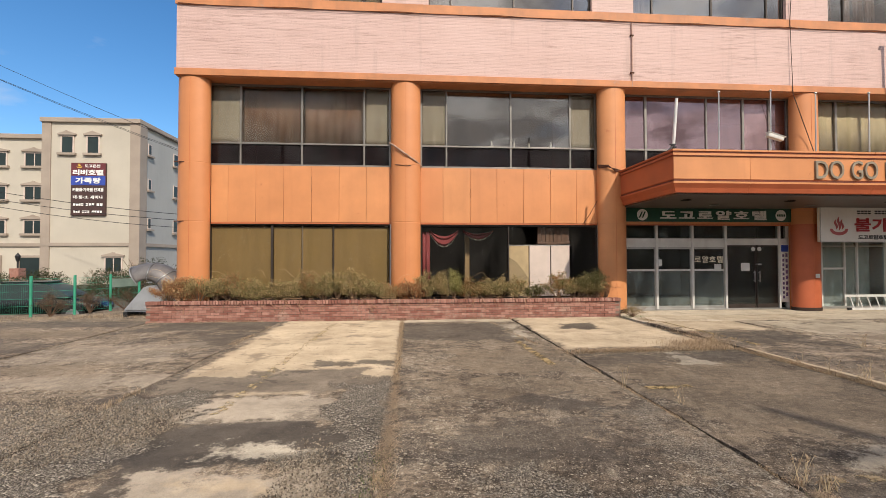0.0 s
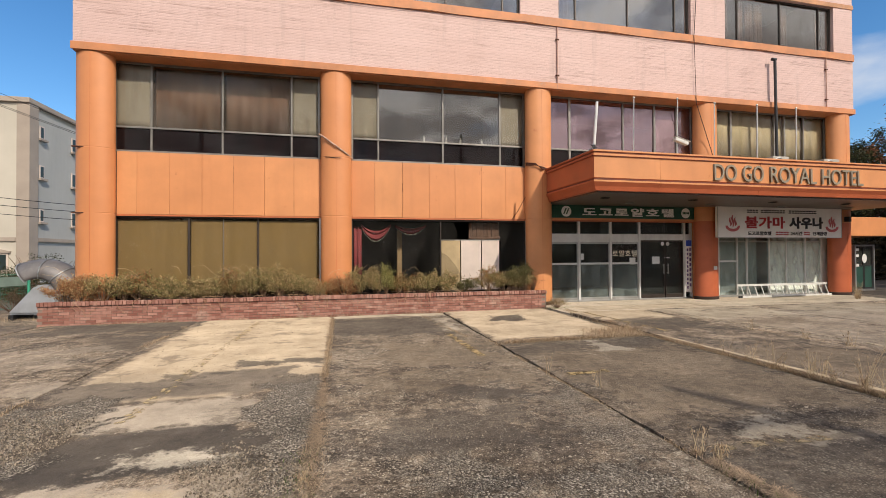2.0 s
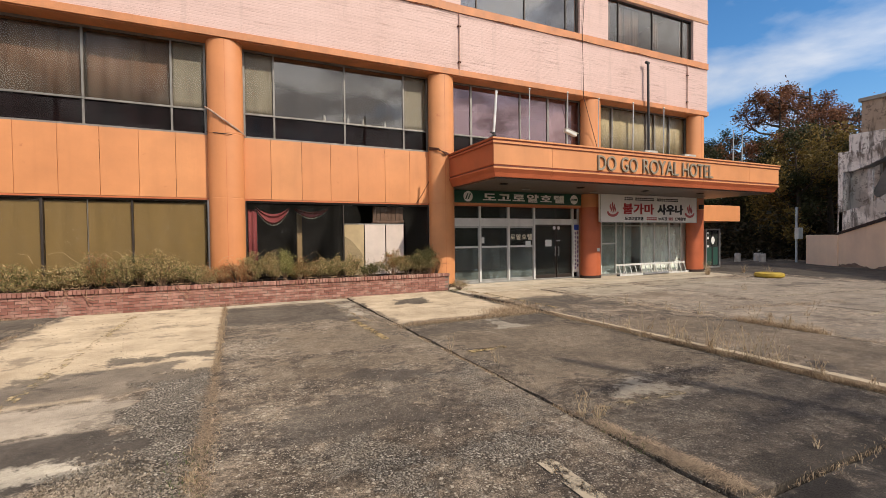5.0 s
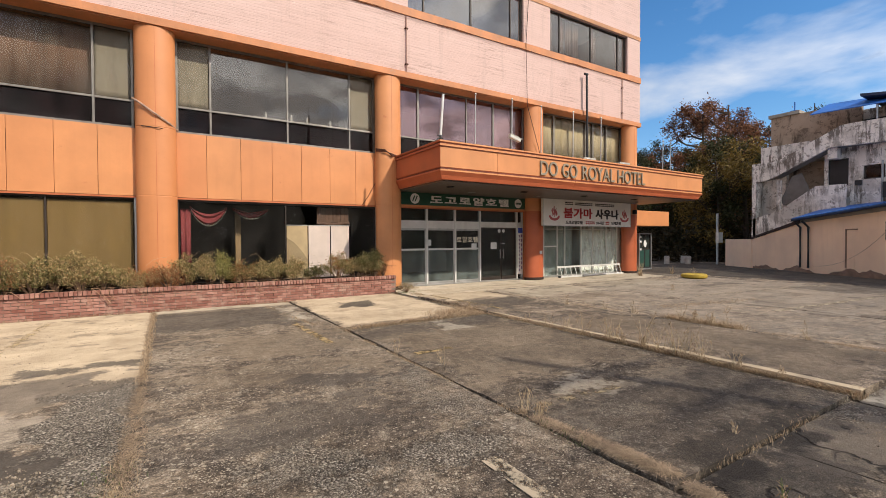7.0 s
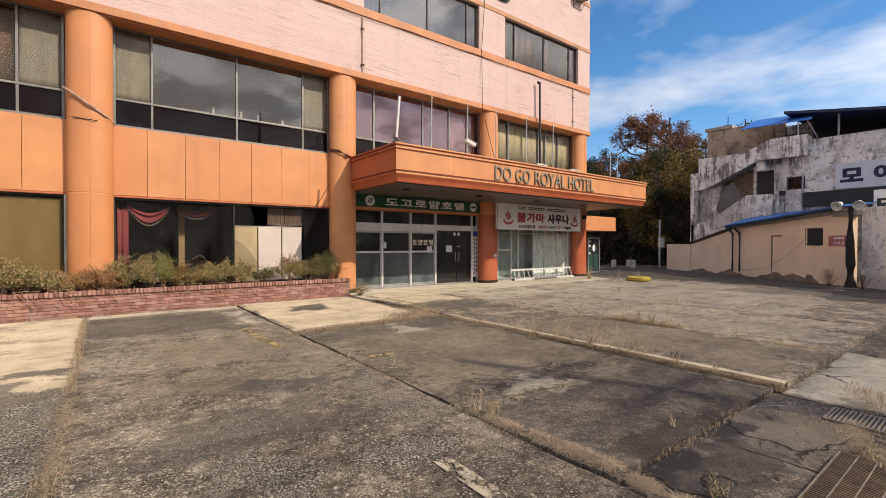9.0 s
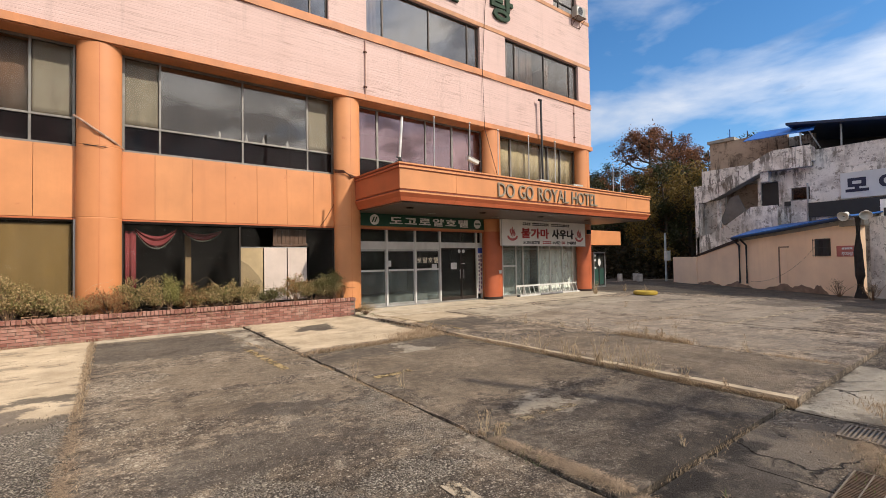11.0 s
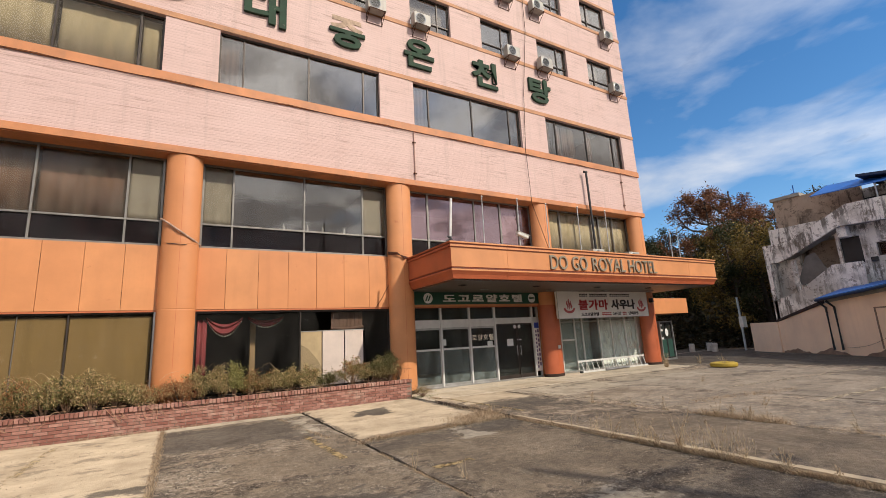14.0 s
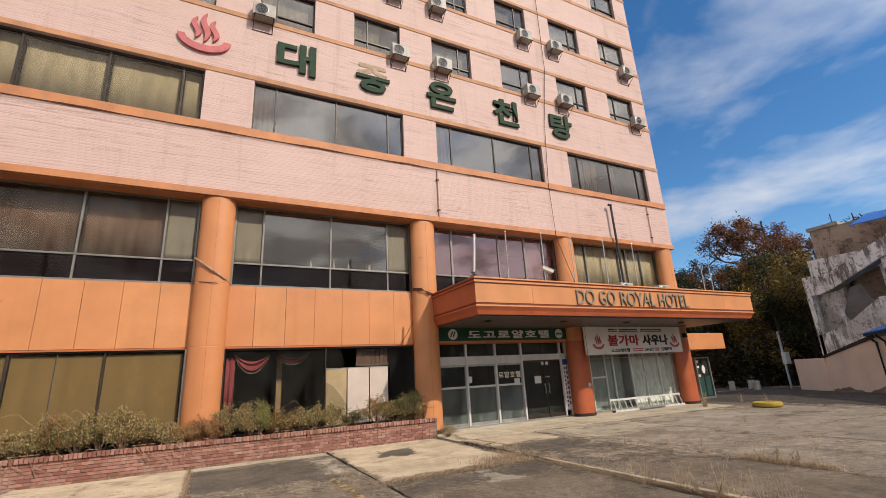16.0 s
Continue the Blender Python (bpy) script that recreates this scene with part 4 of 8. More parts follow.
window(12.30, 17.20, 4.18, 6.46, G2, [13.05, 14.9, 15.35, 16.2], [GLASS_DUSTY], GREY_FRAME, 0.045, 4.81, [GLASS_LOW], label="dark framed ribbon window with dusty panes", wide={0: 0.07, 2: 0.07})
window(-5.55, -0.60, 0.45, 2.555, 13.16, [-3.87, -2.20], [GLASS_OLIVE], BRONZE, 0.03, label="tinted shop window with drawn blinds", edge=0.035, wide={0: 0.05})
part("meeting_stile", boxes([(-3.056, -3.044, 13.13, 13.158, 0.5, 2.5)]), GREY_FRAME, hotel)
shop = window(0.22, 5.42, 0.45, 2.555, 13.16, [2.78], [GLASS_CLEAR], BRONZE, 0.03, label="broken shop window into a dark room", broken=(1,))
for pts in ([(2.80, 1.94), (2.80, 2.50), (3.16, 2.50), (3.27, 2.28), (3.32, 2.10), (3.22, 1.95)], [(4.66, 0.5), (5.37, 0.5), (5.37, 2.50), (3.74, 2.50), (3.66, 2.2), (3.70, 2.0), (4.66, 1.98)], [(2.80, 0.5), (3.3, 0.5), (3.42, 0.9), (3.25, 1.2), (3.0, 1.5), (2.80, 1.62)]):
    bm = bmesh.new()
    extrude_outline(bm, pts, 0.006, facing_front(0, 13.166, 0))
    bmesh.ops.recalc_face_normals(bm, faces=bm.faces)
    part("pane", bm, GLASS_CLEAR, shop, "jagged piece of broken glass")
for x in (-5.57, -0.60, 0.22, 5.42):
    part("window_edge", boxes([(x - 0.018, x + 0.018, 13.0, 13.1, 0.5, 2.55)]), ALU, hotel)

for a, b in WIN3:
    w = b - a
    window(a, b, Z3[0], Z3[1], UP + 0.14, [a + 0.62, a + w * 0.52, b - 0.52], [GLASS_DUSTY if a < -5 else GLASS_TOP if a > 12 else GLASS_UP], BRONZE, 0.045, label="bronze framed wide window")
for a, b in PAIRS:
    for c, d in FLOORS:
        window(a, b, c, d, UP + 0.14, [a + 0.5 if (a * 7) % 2 > 1 else b - 0.5], [GLASS_UP], BRONZE, 0.04, c + 0.38, [GLASS_UP], label="bronze framed guest room window")

# ---- entrance fronts under the canopy ----
GF = 13.30
entrance = thing("entrance_front", "glazed entrance front with pale metal posts and dusty glass doors", "entrance", kind="structure")
posts = [6.27, 7.30, 8.42, 9.48, 10.46, 11.20, 11.46]
part("threshold", boxes([(6.2, 11.5, GF - 0.06, GF + 0.12, 0.03, 0.075)], 0.006), ALU, entrance)
part("head_rail", boxes([(6.24, 11.5, GF - 0.05, GF + 0.05, 2.60, 2.68)], 0.004), ALU, entrance)
part("transom_panel", boxes([(6.31, 9.45, GF - 0.03, GF + 0.03, 1.92, 2.18)], 0.004), ALU_PALE, entrance, "pale metal panel over the doors")
part("transom_panel", boxes([(9.51, 11.43, GF - 0.03, GF + 0.03, 1.98, 2.18)], 0.004), ALU_PALE, entrance, "pale metal panel over the doors")
for x in posts:
    if x != 10.46:
        part("post", boxes([(x - 0.03, x + 0.03, GF - 0.06, GF + 0.06, 0.076, 2.60)], 0.006), ALU_PALE, entrance)
for a, b in zip(posts, posts[1:]):
    part("top_pane", boxes([(a + 0.03, b - 0.03, GF, GF + 0.006, 2.19, 2.595)]), GLASS_DOOR, entrance)
for a, b in zip(posts[:3], posts[1:4]):
    d = part("sliding_door", boxes([(a + 0.032, a + 0.065, GF - 0.02, GF + 0.02, 0.08, 1.915), (b - 0.065, b - 0.032, GF - 0.02, GF + 0.02, 0.08, 1.915), (a + 0.065, b - 0.065, GF - 0.02, GF + 0.02, 0.08, 0.16),
                                    (a + 0.065, b - 0.065, GF - 0.02, GF + 0.02, 1.86, 1.915)], 0.004), ALU, entrance)
    part("mid_rail", boxes([(a + 0.066, b - 0.066, GF - 0.03, GF + 0.02, 1.20, 1.26)], 0.004), ALU_PALE, d)
    part("pane", boxes([(a + 0.066, b - 0.066, GF, GF + 0.006, 1.262, 1.858)]), GLASS_DOOR, d)
    part("lower_pane", boxes([(a + 0.066, b - 0.066, GF, GF + 0.006, 0.162, 1.198)]), GLASS_HAZY, d, "lower pane with a pale haze")
for a, b in ((9.52, 10.44), (10.48, 11.16)):
    d = part("door_leaf", boxes([(a, a + 0.025, GF - 0.02, GF + 0.02, 0.08, 1.975), (b - 0.025, b, GF - 0.02, GF + 0.02, 0.08, 1.975), (a + 0.025, b - 0.025, GF - 0.02, GF + 0.02, 0.08, 0.2), (a + 0.025, b - 0.025, GF - 0.02, GF + 0.02, 1.93, 1.975)], 0.004), BRONZE, entrance)
    part("pane", boxes([(a + 0.026, b - 0.026, GF, GF + 0.006, 0.202, 1.928)]), GLASS_DOOR, d)
    hx = b - 0.06 if a < 10 else a + 0.06
    part("handle", rods([((hx, GF - 0.06, 0.85), (hx, GF - 0.06, 1.2), 0.014), ((hx, GF - 0.06, 0.9), (hx, GF, 0.9), 0.01), ((hx, GF - 0.06, 1.15), (hx, GF, 1.15), 0.01)]), ALU, d)
part("pane", boxes([(11.23, 11.43, GF, GF + 0.006, 0.08, 1.975)]), GLASS_DOOR, entrance)
part("jamb", boxes([(6.14, 6.24, GF - 0.1, GF + 0.1, 0.03, 3.06), (11.50, 11.62, GF - 0.1, GF + 0.1, 0.03, 3.06)]), ORANGE, entrance)
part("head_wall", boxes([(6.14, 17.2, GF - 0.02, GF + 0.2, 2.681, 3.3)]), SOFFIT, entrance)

sauna = thing("sauna_front", "glazed shop front with thin metal posts and papered panes", "shop front", kind="structure")
sp = [12.20, 12.58, 13.34, 13.76, 14.72, 15.46, 16.32, 17.06]
part("sill", boxes([(12.14, 17.1, GF - 0.05, GF + 0.08, 0.03, 0.10)], 0.006), ALU, sauna)
part("head_rail", boxes([(12.14, 17.1, GF - 0.05, GF + 0.05, 2.12, 2.2)], 0.004), ALU, sauna)
part("head_panel", boxes([(12.14, 17.1, GF - 0.01, GF + 0.05, 2.2, 2.68)]), ALU_PALE, sauna)
for x in sp:
    part("post", boxes([(x - 0.022, x + 0.022, GF - 0.05, GF + 0.05, 0.10, 2.12)], 0.005), ALU_PALE, sauna)
for a, b in zip(sp, sp[1:]):
    part("pane", boxes([(a + 0.022, b - 0.022, GF, GF + 0.006, 0.10, 2.12)]), GLASS_FROST if a > 14 else GLASS_HAZY, sauna)
    part("cross_rail", boxes([(a + 0.022, b - 0.022, GF - 0.03, GF + 0.03, 1.93, 1.97)], 0.004), ALU, sauna)
part("mid_rail", boxes([(12.602, 13.318, GF - 0.04, GF + 0.03, 1.23, 1.29)], 0.004), ALU_PALE, sauna)
part("paper_sheet", boxes([(a, b, GF + 0.03, GF + 0.034, 0.12, 1.92) for a, b in ((14.76, 15.42), (15.5, 16.28), (16.36, 17.02))]), paint("window_paper", (0.84, 0.87, 0.83), 0.8, 0.08, 2), sauna, "grey-green sheets behind the glass")
part("inner_screen", boxes([(12.25, 13.3, 13.6, 13.63, 0.04, 2.1), (13.34, 14.7, 13.75, 13.78, 0.04, 2.1)]), paint("screen_white", (0.82, 0.85, 0.81), 0.7, 0.1, 1.5), sauna, "pale screens inside the shop front")
part("end_wall", boxes([(17.08, 17.57, GF - 0.04, GF + 0.2, 0.0, 3.3)]), WHITE_METAL, sauna)

# ---- canopy ----
canopy = thing("entrance_canopy", "deep orange entrance canopy with moulded fascia over the doors", "canopy")
CX0, CX1, CY, CZ = 5.88, 18.20, 10.10, 4.07
outline = [(0.0, 4.07), (0.0, 4.03), (0.03, 4.02), (0.03, 3.99), (0.015, 3.98), (0.015, 3.93), (0.045, 3.92), (0.045, 3.40), (0.07, 3.38), (0.07, 3.35), (0.03, 3.34), (0.03, 3.30), (0.10, 3.2), (0.14, 3.1), (0.34, 3.1), (0.34, 4.0)]


def fascia_run(bm, a, b, inward):
    """The fascia's profile run from a to b; inward points under the roof. Ends are mitred."""
    a, b, inward = Vector((*a, 0)), Vector((*b, 0)), Vector((*inward, 0))
    along = (b - a).normalized()
    ra = [bm.verts.new(a + inward * d + along * d * MITRE[0] + Vector((0, 0, z))) for d, z in outline]
    rb = [bm.verts.new(b + inward * d - along * d * MITRE[1] + Vector((0, 0, z))) for d, z in outline]
    for i in range(len(outline)):
        k = (i + 1) % len(outline)
        bm.faces.new((ra[i], ra[k], rb[k], rb[i]))
    bm.faces.new(ra[::-1])
    bm.faces.new(rb)


def shade_undersides(ob, under):
    """Faces that look down take the second paint, which puts their shade into the colour."""
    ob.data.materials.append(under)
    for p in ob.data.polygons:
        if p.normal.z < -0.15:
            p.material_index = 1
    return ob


joints = [CX0, 7.77, 10.86, 13.95, 16.4, CX1]
for i, (a, b) in enumerate(zip(joints, joints[1:])):
    MITRE = (1 if i == 0 else 0, 1 if i == len(joints) - 2 else 0)
    bm = bmesh.new()
    fascia_run(bm, (a + (0.004 if i else 0), CY), (b - (0.004 if i < len(joints) - 2 else 0), CY), (0, 1))
    bmesh.ops.recalc_face_normals(bm, faces=bm.faces)
    shade_undersides(part("fascia_panel", bm, ORANGE, canopy), ORANGE_SHADE)
# the side returns carry their shade in the darker orange
for x, inward in ((CX0, (1, 0)), (CX1, (-1, 0))):
    MITRE = (1, 0)
    bm = bmesh.new()
    fascia_run(bm, (x, CY), (x, 13.04), inward)
    bmesh.ops.recalc_face_normals(bm, faces=bm.faces)
    part("fascia_panel", bm, ORANGE_SHADE, canopy)
part("roof_deck", boxes([(CX0 + 0.3, CX1 - 0.3, CY + 0.3, 13.04, 3.9, 4.0)]), CONCRETE, canopy)
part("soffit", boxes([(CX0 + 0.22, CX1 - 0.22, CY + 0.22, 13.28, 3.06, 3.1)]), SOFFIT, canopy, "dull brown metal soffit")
for k, x in enumerate((6.9, 8.3, 9.7, 11.1, 12.5, 13.9, 15.3, 16.7)):
    bm = bmesh.new()
    lathe(bm, [(0.10, 0.0), (0.125, -0.006), (0.13, -0.018), (0.10, -0.02), (0.095, 0.02), (0.0, 0.025)], 20, at=(x, 11.2 + 0.9 * (k % 2), 3.058))
    smooth(part("downlight", bm, STEEL if k % 2 else BLACK, canopy))
# dark red strips in the fascia grooves, painting the shade inside them
GROOVE_SHADE = paint("dark_red_groove_shade", (0.17, 0.045, 0.025), 0.7, 0.25, 3)
for z0, z1, d in ((3.994, 4.016, 0.024), (3.924, 3.934, 0.012), (3.352, 3.386, 0.062)):
    part("trim_line", boxes([(CX0 + d, CX1 - d, CY + d, CY + d + 0.009, z0, z1)]), GROOVE_SHADE, canopy)
    part("trim_line", boxes([(CX0 + d, CX0 + d + 0.009, CY + d + 0.01, 13.03, z0, z1)]), GROOVE_SHADE, canopy)
side = thing("side_canopy", "small orange box canopy over the side entrance", "canopy")
part("fascia", boxes([(17.9, 21.1, 13.3, 15.8, 2.16, 2.87)], 0.02), ORANGE, side)
part("bracket_wall", boxes([(17.88, 18.1, 13.6, 15.7, 0.0, 2.14)]), ORANGE_BAND, side)


# ---- planter along the front ----
planter = thing("brick_planter", "low red brick planter with a rowlock cap and rough joints", "planter")
PX0, PX1, PY = -6.62, 5.62, 12.12
MORTAR = paint("mortar", (0.29, 0.215, 0.17), 0.95, 0.2, 4, bump=0.2)
part("core", boxes([(PX0 + 0.01, PX1 - 0.01, PY + 0.016, PY + 0.11, -0.05, 0.43), (PX0 + 0.01, PX0 + 0.11, PY + 0.12, 13.3, -0.05, 0.43), (PX1 - 0.11, PX1 - 0.01, PY + 0.12, 12.9, -0.05, 0.43)]), MORTAR, planter)
part("soil", boxes([(PX0 + 0.12, PX1 - 0.12, PY + 0.12, 13.12, -0.05, 0.38)]), paint("soil", (0.09, 0.065, 0.045), 0.95, 0.3, 5, bump=0.4), planter, "dry brown soil")
BRICK = brick_mat("red_brick", (0.26, 0.108, 0.080), (0.50, 0.268, 0.208))
BRICK_REST = brick_mat("red_brick_rest", (0.26, 0.108, 0.080), (0.50, 0.268, 0.208), False)
bm = bmesh.new()
add_box(bm, -0.098, 0.098, 0.0, 0.09, 0.0, 0.056, bevel=0.004)
brick_mesh = mesh_of("brick", bm, BRICK)
bm = bmesh.new()
add_box(bm, -0.031, 0.031, 0.0, 0.125, 0.0, 0.09, bevel=0.005)
cap_mesh = mesh_of("cap_brick", bm, BRICK)
rng = random.Random(3)
rest = bmesh.new()
for course in range(7):
    x = PX0 + 0.1 + (0.105 if course % 2 else 0.0)
    while x < PX1 - 0.06:
        dy, z = rng.uniform(-0.003, 0.003), course * 0.0655 - 0.025
        if x > -2.6:
            b = new("brick", brick_mesh)
            b.parent, b.location = planter, (x, PY + dy, z)
            b.rotation_euler = (0, rng.uniform(-0.012, 0.012), rng.uniform(-0.012, 0.012))
        else:
            add_box(rest, x - 0.098, x + 0.098, PY + dy, PY + dy + 0.09, z, z + 0.056)
        x += 0.2085
part("brick_rest", rest, BRICK_REST, planter)["kind"] = "stuff"
x = PX0 + 0.04
while x < PX1:
    b = new("cap_brick", cap_mesh)
    b.parent, b.location = planter, (x, PY - 0.045 + rng.uniform(-0.004, 0.004), 0.436 + rng.uniform(-0.003, 0.004))
    b.rotation_euler = (rng.uniform(-0.02, 0.02), rng.uniform(-0.02, 0.02), 0)
    x += 0.0735
part("cap_bed", boxes([(PX0, PX1, PY, PY + 0.11, 0.428, 0.505)]), MORTAR, planter)

# ---- shrubs ----
LEAF_GREEN = leaf_mat("shrub_leaf", (0.05, 0.058, 0.018), (0.40, 0.36, 0.14))
LEAF_DRY = leaf_mat("dry_leaf", (0.28, 0.18, 0.08), (0.68, 0.50, 0.26))
LEAF_RED = leaf_mat("russet_leaf", (0.28, 0.10, 0.04), (0.50, 0.25, 0.11))
LEAF_BRIGHT = leaf_mat("conifer_leaf", (0.11, 0.12, 0.035), (0.46, 0.42, 0.15))
LEAF_DARK = leaf_mat("evergreen_leaf", (0.035, 0.040, 0.014), (0.24, 0.22, 0.085))
TWIG = paint("twig", (0.17, 0.10, 0.06), 0.9, 0.3, 12)


def leaf_quad(verts, faces, p, d, size, rng):
    side = Vector((rng.gauss(0, 1), rng.gauss(0, 1), rng.gauss(0, 1)))
    side = (side - d * side.dot(d))
    side = side.normalized() * size * rng.uniform(0.2, 0.36) if side.length > 1e-3 else Vector((size * 0.4, 0, 0))
    i = len(verts)
    verts += [p - d * size * 0.5, p + side * 0.6, p + d * size * 0.55, p - side * 0.6]
    faces.append((i, i + 1, i + 2, i + 3))


def mesh_from(name, verts, faces, mat):
    me = bpy.data.meshes.new(name)
    me.from_pydata([tuple(v) for v in verts], [], faces)
    me.materials.append(mat)
    return me


def shrub(name, at, w, h, leaves, mat, label, seed, size=0.042, cone=0.0, mat2=None, share=0.3):
    rng = random.Random(seed)
    ob = thing(name, label, "shrub", "shrubs in the planter", at)
    bm = bmesh.new()
    tips = []
    for k in range(16):
        a, lean = rng.uniform(0, 2 * math.pi), rng.uniform(0.1, 1.0)
        top = Vector((math.cos(a) * w * 0.5 * lean * (1 - cone * 0.7), math.sin(a) * w * 0.34 * lean * (1 - cone * 0.7), h * rng.uniform(0.6, 1.0) * (1 - 0.35 * lean)))
        mid = top * 0.5 + Vector((rng.uniform(-0.05, 0.05), rng.uniform(-0.04, 0.04), 0.03))
        add_tube(bm, [(0, 0, 0), mid, top], [0.011, 0.007, 0.003], 4)
        tips.append((mid, top))
        for _ in range(4):
            q = mid.lerp(top, rng.random())
            e = q + Vector((rng.gauss(0, 0.09), rng.gauss(0, 0.07), rng.uniform(0.0, 0.12)))
            add_tube(bm, [q, e], [0.004, 0.002], 3)
            tips.append((q, e))
    part("branchwork", bm, TWIG, ob)
    sets = [([], []), ([], [])]
    for _ in range(leaves):
        a, b = rng.choice(tips)
        p = a.lerp(b, rng.uniform(0.1, 1.1)) + Vector((rng.gauss(0, 0.045), rng.gauss(0, 0.04), rng.gauss(0, 0.04)))
        if p.z < 0.01:
            continue
        d = Vector((rng.gauss(0, 0.6), rng.gauss(0, 0.6), rng.uniform(0.1, 1.2))).normalized()
        leaf_quad(*sets[1 if mat2 and rng.random() < share else 0], p, d, size * rng.uniform(0.6, 1.4), rng)
    for (v, f), m in zip(sets, (mat, mat2)):
        if f:
            o = new("foliage", mesh_from("foliage", v, f, m))
            o.parent = ob
    return ob


rng = random.Random(11)
x = -6.35
k = 0
while x < 5.2:
    tall = 0.80 + 0.13 * math.sin(x * 2.1) + rng.uniform(-0.08, 0.12)
    kind = rng.random()
    near_col = abs(x + 0.1) < 0.45 or x < -5.9
    mat, mat2, say = (LEAF_RED, LEAF_DRY, "half-dead russet shrub in a brick planter") if near_col else (LEAF_GREEN, LEAF_DRY, "unkempt green-brown hedge shrub in a brick planter") if kind < 0.5 else (LEAF_DRY, LEAF_GREEN, "withered brown hedge shrub in a brick planter") if kind < 0.85 else (LEAF_GREEN, LEAF_RED, "green hedge shrub with russet tips in a brick planter")
    if not (0.9 < x < 1.4 or 3.2 < x < 3.7):
        shrub("hedge_shrub", (x, 12.55 + rng.uniform(-0.1, 0.15), 0.37), 1.0, tall, 3800, mat, say, 100 + k, mat2=mat2, share=0.45)
    k += 1
    x += 0.40 + rng.uniform(-0.05, 0.08)
shrub("conifer_shrub", (1.12, 12.5, 0.37), 0.75, 1.05, 3600, LEAF_BRIGHT, "bright green pointed conifer shrub in a planter", 7, 0.04, 0.6)
shrub("dark_shrub", (3.35, 12.38, 0.37), 0.7, 0.62, 2200, LEAF_DARK, "dark green shrub hanging over the brick edge", 8, 0.04)
shrub("evergreen_shrub", (4.75, 12.5, 0.37), 0.8, 1.0, 3000, LEAF_DARK, "tall dark evergreen shrub in a planter", 9, 0.045)
shrub("evergreen_shrub", (5.1, 12.45, 0.37), 0.75, 1.12, 3000, LEAF_DARK, "tall dark evergreen shrub in a planter", 19, 0.045)
shrub("red_twig_shrub", (5.38, 12.55, 0.37), 0.6, 0.72, 900, LEAF_RED, "thin russet shrub at the planter's end", 10, 0.03)
shrub("wild_shrub", (5.85, 11.95, 0.03), 0.7, 0.3, 900, LEAF_DRY, "low dry weed bush at the foot of the planter", 12, 0.03, mat2=LEAF_GREEN)

# dead stems that trail over the brick edge
bm = bmesh.new()
rng = random.Random(23)
for _ in range(46):
    x = rng.uniform(-6.2, 3.2)
    z = 0.56
    pts = [Vector((x, 12.22, z)), Vector((x + rng.uniform(-0.15, 0.15), 12.07, z + 0.02))]
    for s in range(3):
        pts.append(pts[-1] + Vector((rng.uniform(-0.16, 0.16), rng.uniform(-0.02, 0.012), -rng.uniform(0.06, 0.15))))
    add_tube(bm, pts, 0.0055, 3)
tagged(part("trailing_stems", bm, paint("dead_stem", (0.42, 0.25, 0.15), 0.9, 0.3, 9)), "bare dead stems trailing over the planter's brick edge", "stems", kind="stuff")

# long bare shoots that arch out of the hedge
bm = bmesh.new()
rng = random.Random(29)
for _ in range(20):
    x = rng.uniform(-6.2, 4.4)
    s = rng.choice((-1, 1)) * rng.uniform(0.15, 0.6)
    z = 0.85 + rng.uniform(0.0, 0.25)
    p = Vector((x, 12.45 + rng.uniform(-0.15, 0.1), z))
    pts = [p + Vector((s * t, -0.12 * t, 0.30 * math.sin(t * 1.9) * rng.uniform(0.6, 1.0))) for t in (0.0, 0.3, 0.6, 0.9, 1.1)]
    add_tube(bm, pts, [0.0035, 0.003, 0.003, 0.002, 0.0015], 3)
tagged(part("hedge_shoots", bm, paint("dry_shoot", (0.55, 0.40, 0.24), 0.9, 0.25, 9)), "long dry shoots arching out of the hedge", "stems", kind="stuff")

# ---- what hangs and stands behind the glass ----
def curtain(x0, x1, z0, z1, y, mat, label, fold=0.028, step=0.2, name="curtain"):
    bm = bmesh.new()
    n = max(6, int((x1 - x0) / step * 6))
    rows = []
    for i in range(n + 1):
        x = x0 + (x1 - x0) * i / n
        d = fold * math.sin(2 * math.pi * x / step + 0.7 * math.sin(x * 3.1)) + 0.01 * noise.noise(Vector((x * 4, z0, 0)))
        rows.append((bm.verts.new((x, y + d, z0)), bm.verts.new((x, y + d * 0.6, z1))))
    for a, b in zip(rows, rows[1:]):
        bm.faces.new((a[0], b[0], b[1], a[1]))
    ob = part(name, bm, mat)
    smooth(ob)
    m = ob.modifiers.new("thickness", "SOLIDIFY")
    m.thickness = 0.006
    return tagged(ob, label, "curtain", "curtains behind the windows")


OLIVE_PALE = curtain_mat("olive_curtain", (0.40, 0.36, 0.235), (0.52, 0.47, 0.33))
curtain(-4.72, -3.12, 4.84, 6.4, 13.36, CURTAIN, "faded brown curtain drawn behind a dusty window", 0.013, 0.26)
curtain(-3.04, -1.38, 4.84, 6.4, 13.36, CURTAIN, "faded brown curtain drawn behind a dusty window", 0.013, 0.26)
FILM = curtain_mat("grey_film", (0.25, 0.245, 0.205), (0.40, 0.395, 0.335))


